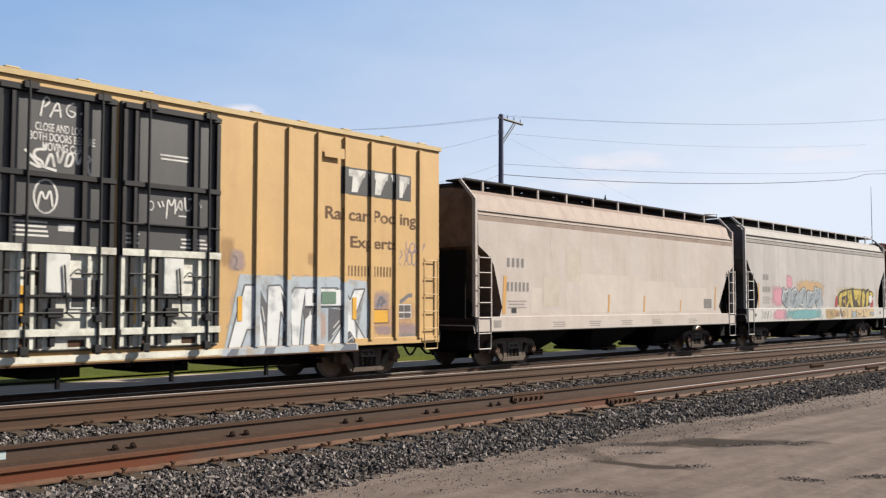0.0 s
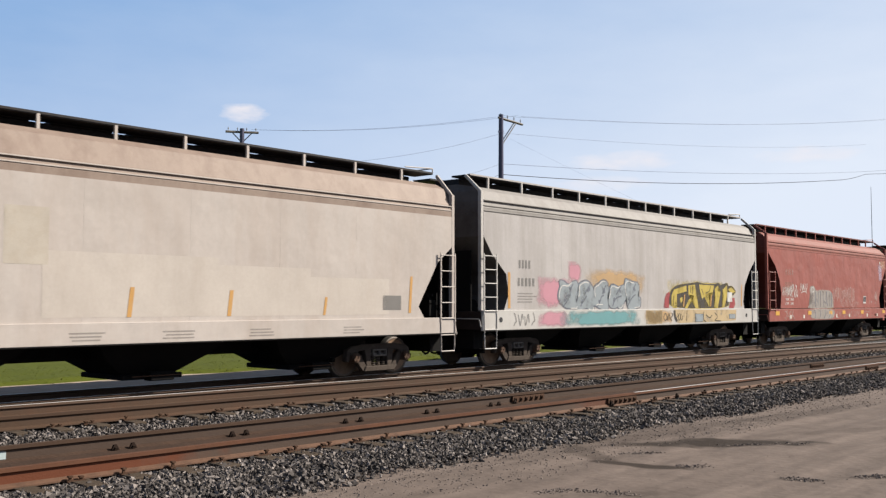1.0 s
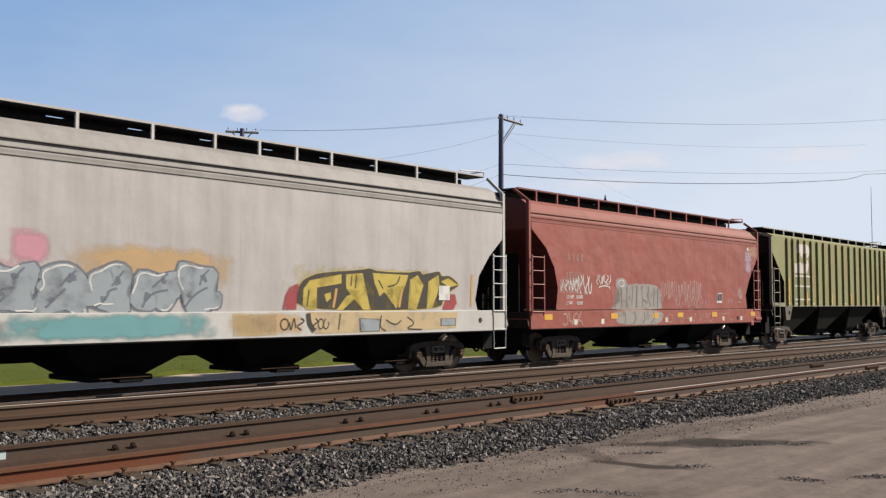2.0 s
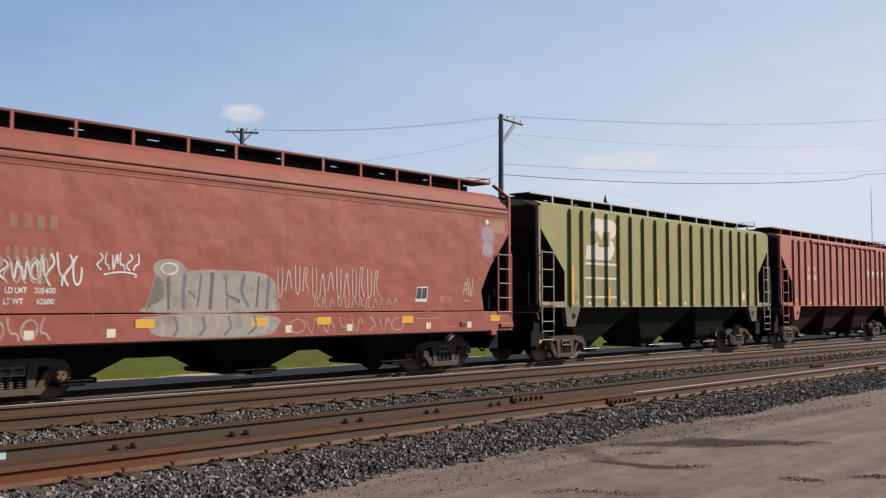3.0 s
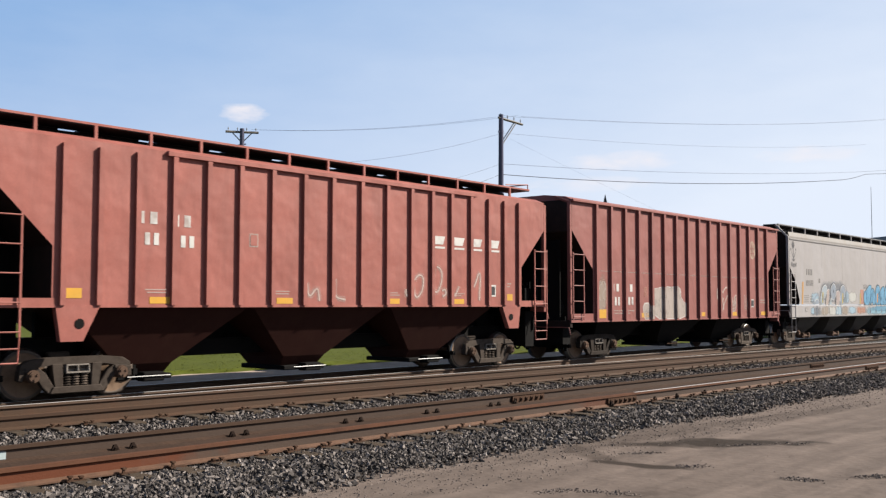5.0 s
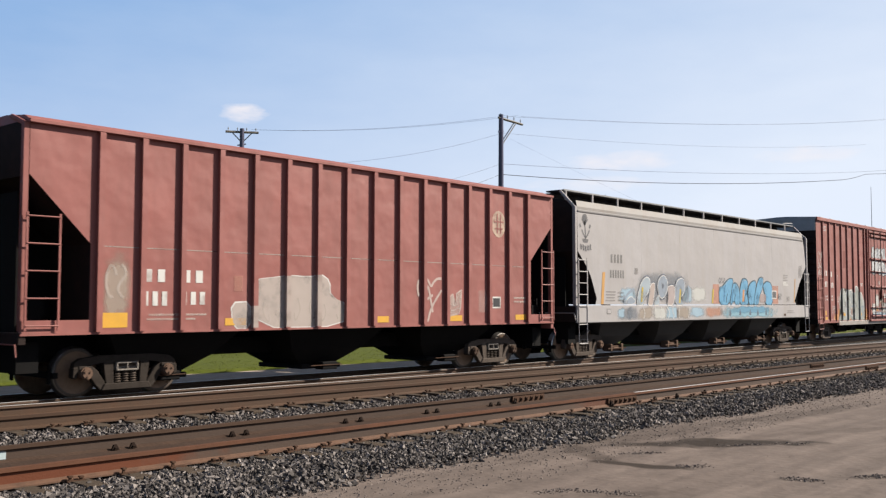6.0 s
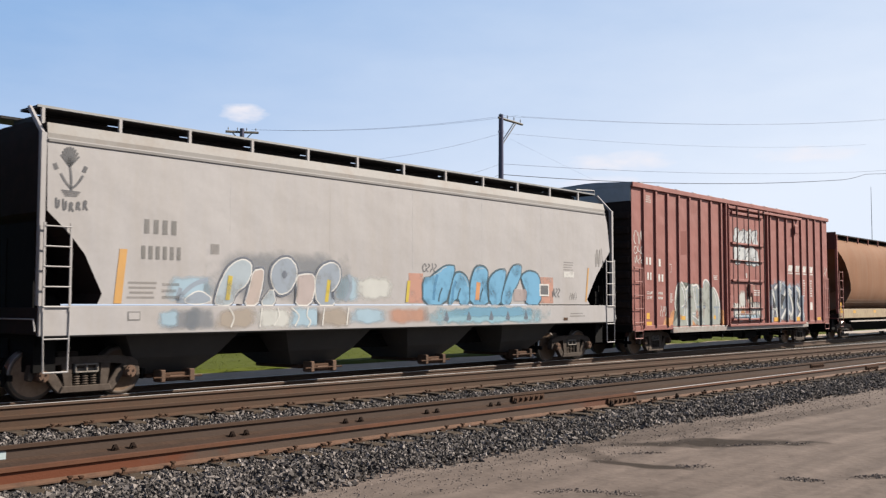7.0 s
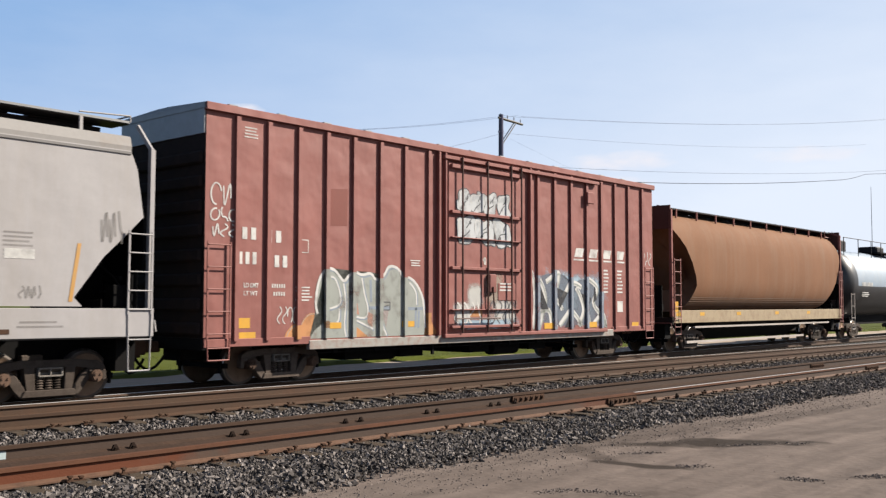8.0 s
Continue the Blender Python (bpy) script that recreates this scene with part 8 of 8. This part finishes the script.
# -- tan round-sided hopper
def tan_hopper():
    L, a = 16.4, 60.8
    car = railcar("covered_hopper", "rusty tan round-sided covered hopper with cream sill", "hopper car", a, (2.1, 14.3))
    bm = bmesh.new()
    n = 36
    rings = []

    def end_x(z, left):
        return float(np.interp(z, (1.4, 1.62, 2.35, 3.0, 3.68, 4.33, 4.8), (1.35, 1.57, 1.94, 1.6, 1.03, .12, .08))) if left else L - float(np.interp(z, (1.4, 1.82, 2.6, 3.4, 4.0, 4.6), (2.0, 1.5, .75, .25, .12, .5)))
    for left, k, dx in ((True, .55, .5), (True, .85, .25), (True, 1.0, 0), (False, 1.0, 0), (False, .85, -.25), (False, .55, -.5)):
        ring = []
        for i in range(n):
            t = 2 * math.pi * i / n
            c, s = math.cos(t), math.sin(t)
            y, z = W * math.copysign(abs(c) ** .5, c), 1.72 * math.copysign(abs(s) ** .72, s)
            ring.append(bm.verts.new((end_x(3.1 + z, left) + dx, y * k, 3.10 + z * k)))
        rings.append(ring)
    for p, q in zip(rings, rings[1:]):
        for i in range(n):
            j = (i + 1) % n
            f = bm.faces.new((p[i], p[j], q[j], q[i]))
            f.smooth = True
    bm.faces.new(rings[0])
    bm.faces.new(rings[-1][::-1])
    for e in bm.edges:
        e.smooth = not (all(v in rings[2] for v in e.verts) or all(v in rings[3] for v in e.verts))
    part("body", bm, M["tan"], car, "rounded rusty tan tank body")
    # darker band over the lowest part of the side
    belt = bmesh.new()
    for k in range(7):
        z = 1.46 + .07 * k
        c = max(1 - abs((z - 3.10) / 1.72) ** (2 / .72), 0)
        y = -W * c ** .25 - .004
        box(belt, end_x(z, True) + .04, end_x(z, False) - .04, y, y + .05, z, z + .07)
    part("dust_belt", belt, M["tan_lower"], car, "grey-brown band along the foot of the tank body")
    part("side_sill", bevelled(boxes((.1, L - .1, -W - .01, -W + .08, 1.02, 1.45)), .01), M["tan_sill"], car, "cream lower skirt")
    part("side_sill", boxes((.1, L - .1, W - .08, W, 1.02, 1.45)), M["tan_sill"], car)
    part("lower_rail", boxes((1.6, L - 1.8, -W - .02, -W + .06, .84, .90), (1.6, L - 4, -1.2, -1.12, .30, .38)), M["cream"], car)
    part("center_sill", boxes((.4, L - .4, -.3, .3, .5, 1.05)), M["black"], car)
    part("hopper_bay", stack(bmesh.new(), [(.36, .5, 4, 12), (1.05, 1.2, 3, 13.2)]), M["black"], car)
    running_board(car, .05, L + .25, 4.78, 4.99, [1.2 + 1.55 * k for k in range(10)], "brown", y=1.05)
    for x, s in ((0, -1), (L, 1)):
        end_frame(car, x, s, .95, 1.25, 4.85, "brown", ztip=5.0)
        part("end_sheet", boxes((min(x, x - s * .06), max(x, x - s * .06), -W + .05, W - .05, 4.2, 5.0)), M["dark_brown"], car)
        u0, u1 = ((.06, .5) if s < 0 else (L - .5, L - .06))
        ladder(car, u0, u1, 1.1, 3.2, 6, M["brown"])
    for x in (.25, 2.0, 5.0, 8.6, 12.0):
        plate(car, "reflector", x, x + .35, 1.26, 1.38, "reflector", y=-W - .014)
    plate(car, "reflector", .15, .4, 1.4, 1.75, "reflector", y=-W - .014)
    part("end_rail", rods(.02, ((L + .2, -1.05, 5.06), (L + .2, -1.05, 4.6)), ((L - .8, -1.05, 5.02), (L - .8, -1.05, 4.4)), ((L + .2, -1.05, 4.75), (L - .8, -1.05, 4.75))), M["brown"], car)


tan_hopper()


# -- tank car
def tank_car():
    L, a = 16.5, 78.2
    car = railcar("tank_car", "tank car with white upper and black lower half", "tank car", a, (1.9, 14.6))
    bm = bmesh.new()
    n, r = 32, 1.48
    rings = []
    for x, k in ((.25, .25), (.32, .55), (.5, .82), (.8, .97), (1.0, 1.0), (1.45, 1.0), (L - 1.0, 1.0), (L - .8, .97), (L - .5, .82), (L - .25, .25)):
        rings.append([bm.verts.new((x, r * k * math.cos(2 * math.pi * (i + .5) / n), 2.72 + 1.12 * r * k * math.sin(2 * math.pi * (i + .5) / n))) for i in range(n)])
    for p, q in zip(rings, rings[1:]):
        for i in range(n):
            j = (i + 1) % n
            f = bm.faces.new((p[i], p[j], q[j], q[i]))
            f.smooth = True
            z = sum(v.co.z for v in f.verts) / 4
            f.material_index = 0 if z > 2.66 and q[0].co.x > 1.5 else 1
    bm.faces.new(rings[0])
    bm.faces.new(rings[-1][::-1])
    tank = part("tank", bm, M["tank_white"], car)
    tank.data.materials.append(M["tank_black"])
    part("center_sill", boxes((.1, L - .1, -.35, .35, .65, 1.15)), M["black"], car)
    part("dome_platform", boxes((6.6, 9.8, -.95, .95, 4.36, 4.42)), M["black"], car)
    part("dome", bevelled(boxes((7.6, 8.8, -.5, .5, 4.3, 4.78)), .08), M["walkway"], car)
    bm = bmesh.new()
    for x in (.9, 3, 5, 6.6, 9.8):
        rod(bm, (x, -1.0, 4.05), (x, -1.0, 4.9), .02, 6)
    rod(bm, (.9, -1.0, 4.9), (9.8, -1.0, 4.9), .02, 6)
    part("handrail", bm, M["walkway"], car)
    part("valve_housing", bevelled(boxes((2.0, 2.9, -.45, .45, 4.25, 4.85)), .06), M["walkway"], car)
    bars(car, "stencil", 2.0, 3.6, 2.55, 2.75, 8, "paint_white", y=-1.49)
    lines(car, 2.0, 3.2, 2.05, 2.3, 3, "paint_white", y=-1.44)
    for x, s in ((0, -1), (L, 1)):
        part("end_beam", boxes((x - .06, x + .06, -W, W, .8, 1.05)), M["black"], car)
        ladder(car, *((.1, .55) if s < 0 else (L - .55, L - .1)), .95, 2.2, 3, M["cream"])
        coupler(car, x, s)


tank_car()

# ---- poles, wires and far things ----


def hang(a, b, sag, n=16):
    a, b = Vector(a), Vector(b)
    return [a.lerp(b, i / n) - Vector((0, 0, sag * 4 * (i / n) * (1 - i / n))) for i in range(n + 1)]


def cable(name, points, r, label):
    bm = bmesh.new()
    for p, q in zip(points, points[1:]):
        rod(bm, p, q, r, 5)
    return tagged(part(name, bm, M["wire"]), label, "wire", group="overhead wires")


def utility_pole(x, y, top, arm_way, label, brace=1, arm=(-.15, 1.35)):
    e = thing("utility_pole", label, "pole", pose(x, y, 0), group="utility poles")
    bm = bmesh.new()
    rod(bm, (0, 0, -.05), (0, 0, top), .19, 12, .135)
    part("shaft", bm, M["pole"], e)
    d = Vector((*arm_way, 0)).normalized()
    a = part("crossarm", rods(.075, (d * arm[0] + Vector((0, 0, top - .22)), d * arm[1] + Vector((0, 0, top - .22))), n=4), M["arm"], e, "weathered wooden crossarm")
    for k in range(4):
        p = d * (arm[0] + (arm[1] - arm[0]) * (k + .3) / 3.6) + Vector((0, 0, top - .16))
        bm = bmesh.new()
        rod(bm, p, p + Vector((0, 0, .13)), .02, 6)
        rod(bm, p + Vector((0, 0, .10)), p + Vector((0, 0, .22)), .045, 8, .025)
        part("insulator", bm, M["insulator"], a)
    if brace == 1:
        side = Vector((-d.y, d.x, 0)) * .09
        for k in (-1, 1):
            part("brace", rods(.03, (side * k + Vector((0, 0, top - 1.75)), d * 1.5 + side * k + Vector((0, 0, top - .28)))), M["arm"], e)
    for k in (() if brace == 1 else (-1, 1)):
        part("brace", rods(.035, (d * .12 * k + Vector((0, 0, top - .75)), d * .6 * k + Vector((0, 0, top - .26)))), M["arm"], e)
    part("bracket", rods(.04, (Vector((0, 0, top - 1.0)), d * .25 + Vector((0, 0, top - .95))), (Vector((0, 0, top - 1.0)), d * -.28 + Vector((0, 0, top - 1.05))), n=6), M["pole"], e)
    return e


utility_pole(43.1, 34.15, 12.92, (.995, .10), "dark wooden utility pole with a side crossarm", arm=(-.25, 2.35))
utility_pole(35.43, 48.42, 12.75, (.81, -.58), "slim wooden utility pole with a crossarm", brace=2, arm=(-1.0, 1.0))
UP = (43.9, 33.2, 12.75)
for k in range(2):
    cable("wire", hang((35.9 + .4 * k, 48.1 - .3 * k, 12.72), (43.3 + .4 * k, 33.9 - .5 * k, 12.86), .35), .006, "thin power wire between the poles")
    cable("wire", hang((43.4 + .45 * k, 33.8 - .55 * k, 12.80), (92.0, 27.5 - .8 * k, 19.2 - .1 * k), .5), .006, "thin power wire running off from the pole")
cable("wire", hang((43.1, 34.15, 11.85), (88.0, 28.5, 16.4), .5), .006, "thin power wire running off from the pole")
cable("wire", hang((43.1, 34.15, 10.05), (96.0, 27.6, 15.0), .5), .009, "thin cable running off from the pole")
low = hang((43.1, 34.15, 9.44), (70.85, 24.61, 11.15), .4) + hang((70.85, 24.61, 11.15), (77.0, 25.0, 12.25), .06, 4)[1:] + hang((77.0, 25.0, 12.25), (110.0, 27.0, 16.6), .1, 6)[1:]
cable("wire", low, .019, "thick slack telephone cable")
cable("wire", hang((43.0, 34.2, 11.78), (27.0, 37.0, 8.4), .55), .006, "slack service wire hanging from the pole")
cable("wire", hang((43.1, 34.2, 10.05), (28.0, 33.0, 6.6), .4), .006, "slack service wire hanging from the pole")
cable("wire", hang((43.1, 34.2, 9.44), (28.0, 32.0, 5.6), .3), .009, "slack telephone cable hanging from the pole")
cable("wire", hang((43.3, 33.9, 11.6), (90.4, 25.4, -.05), .2, 30), .003, "thin guy wire from the pole to the ground")

e = thing("steeple", "small dark pointed roof far behind the train", "roof", pose(126.9, 80.0, 0))
part("tower", boxes((-.5, .5, -.5, .5, 0, 17.9)), M["roof_far"], e)
part("spire", rods(.6, ((0, 0, 17.9), (0, 0, 18.1)), n=4), M["roof_far"], e)
bm = bmesh.new()
rod(bm, (0, 0, 18.1), (0, 0, 19.4), .35, 4, .03)
part("finial", bm, M["roof_far"], e)
e = thing("radio_mast", "thin grey radio mast on the horizon", "mast", pose(285.8, 91.3, 0))
bm = bmesh.new()
rod(bm, (0, 0, -1), (0, 0, 37), .16, 6, .06)
part("shaft", bm, M["insulator"], e)

# ---- rails, ties and fittings ----


def fitted(name, bm, mat):
    bmesh.ops.recalc_face_normals(bm, faces=bm.faces)
    me = bpy.data.meshes.new(name)
    bm.to_mesh(me)
    bm.free()
    me.materials.append(M[mat])
    return me


TIE = fitted("tie", bevelled(boxes((-.105, .105, -1.12, 1.12, -.33, -.175)), .012), "tie")
PLATES = []
for heads in (((-.05, .0), (.045, .006)), ((-.055, .012), (.05, -.004)), ((.05, .016),), ((-.04, -.004), (.052, .02)), ((-.05, .03),)):
    bm = boxes((-.09, .09, -.15, .15, -.182, -.165))
    for dx, up in heads:
        box(bm, dx - .012, dx + .012, -.126, -.104, -.165, -.140 + up * .6)
        box(bm, dx - .020, dx + .020, -.138, -.092, -.146 + up * .6, -.130 + up * .6)
    PLATES.append(fitted("tie_plate", bm, "rust"))
bm = bmesh.new()
extrude(bm, [(-.45, -.16), (.45, -.16), (.45, -.05), (-.45, -.05)], "y", -.045, -.014)
for k in range(6):
    x = -.37 + k * .148
    rod(bm, (x, -.085, -.10), (x, -.04, -.10), .022, 6)
    box(bm, x - .03, x + .03, -.06, -.045, -.13, -.07)
JOINT = fitted("joint_bar", bm, "rust")
bm = bmesh.new()
extrude(bm, [(-.055, -.178), (.06, -.178), (.015, -.095), (-.015, -.10)], "y", -.10, -.07)
rod(bm, (0, -.12, -.15), (0, -.06, -.13), .022, 6, .018)
ANCHOR = fitted("rail_anchor", bm, "anchor")


def fitting(me, name, parent, m):
    ob = new(name, me)
    ob.parent, ob.matrix_basis = parent, m
    return ob


def track(name, label, base, rails_y, z, s0, s1, plates, tops, mats=None):
    t = thing(name, label, "track", base, kind="structure")
    mats = mats or (("rail",) * 3,) * 2
    out = [rail(t, y, z, "rusty steel rail", top=k in tops, mats=mats[k]) for k, y in enumerate(rails_y)]
    mid, s, rng = sum(rails_y) / 2, s0, random.Random(name)
    while s < s1:
        fitting(TIE, "tie", t, pose(s, mid + rng.uniform(-.05, .05), z + rng.uniform(-.006, .003), 0, 0, rng.uniform(-1.2, 1.2)))
        for k in plates:
            if rng.random() < .86:
                fitting(rng.choice(PLATES), "tie_plate", t, pose(s + rng.uniform(-.05, .05), rails_y[k], z + rng.uniform(-.012, .004), 0, 0, rng.uniform(-4, 4)))
        s += .5 + rng.uniform(-.07, .07)
    return t, out


near, near_rails = track("near_track", "weathered near track with rusty rails on wooden ties", pose(0, 0, 0), (8.673, 10.048), RT, 2, 75, (0,), (), (("web_rusty", "head_rust", "foot_rust"), ("web_grey", "head_dark", "infill")))
middle, middle_rails = track("middle_track", "middle track with brown rails and polished far rail", pose(0, 0, 0), (12.680, 14.050), RT, 2, 80, (0,), (1,), (("rail", "head_dark", "rail"), ("rail", "rail", "rail")))
main, main_rails = track("train_track", "track that carries the freight train", BED, (-HALF, HALF), 0.0, -20, 120, (), (0, 1))
for x in (13.4, 26.6):
    fitting(JOINT, "joint_bar", near_rails[1], pose(x, 10.048, RT))
for x in (14.2, 26.8):
    fitting(JOINT, "joint_bar", near_rails[0], pose(x, 8.673, RT))
for x in (5.64, 5.86, 7.22, 7.43, 9.11, 9.40, 10.77, 11.0, 12.31, 12.52, 12.95):
    fitting(ANCHOR, "rail_anchor", near_rails[1], pose(x, 10.048, RT))
for x in (13.78, 15.2, 16.0, 17.1):
    fitting(ANCHOR, "rail_anchor", near_rails[0], pose(x, 8.673, RT))
part("running_surface", boxes((14.66, 320, 8.673 - .026, 8.673 + .026, RT - .003, RT + .0025)), M["railtop"], near_rails[0], "polished top of the rail")
part("paint_mark", boxes((4.1, 4.46, 10.048 - .0125, 10.048 - .0095, RT - .135, RT - .055)), M["mark_pale"], near_rails[1], "pale paint mark on the web")


def along(u, t):
    d = t - 6.0
    return u - 15.914 * d + 0.00947 * d * d


def motions():
    for car, u in MOVING:
        walk(car, [(k * 0.5, train_pose(along(u, k * 0.5))) for k in range(17)])
    for wheelset, x, u in ROLLING:
        walk(wheelset, [(k / 30, pose(x, 0, RW, 0, math.degrees(along(u, k / 30) / RW) % 360, 0)) for k in range(241)])


motions()
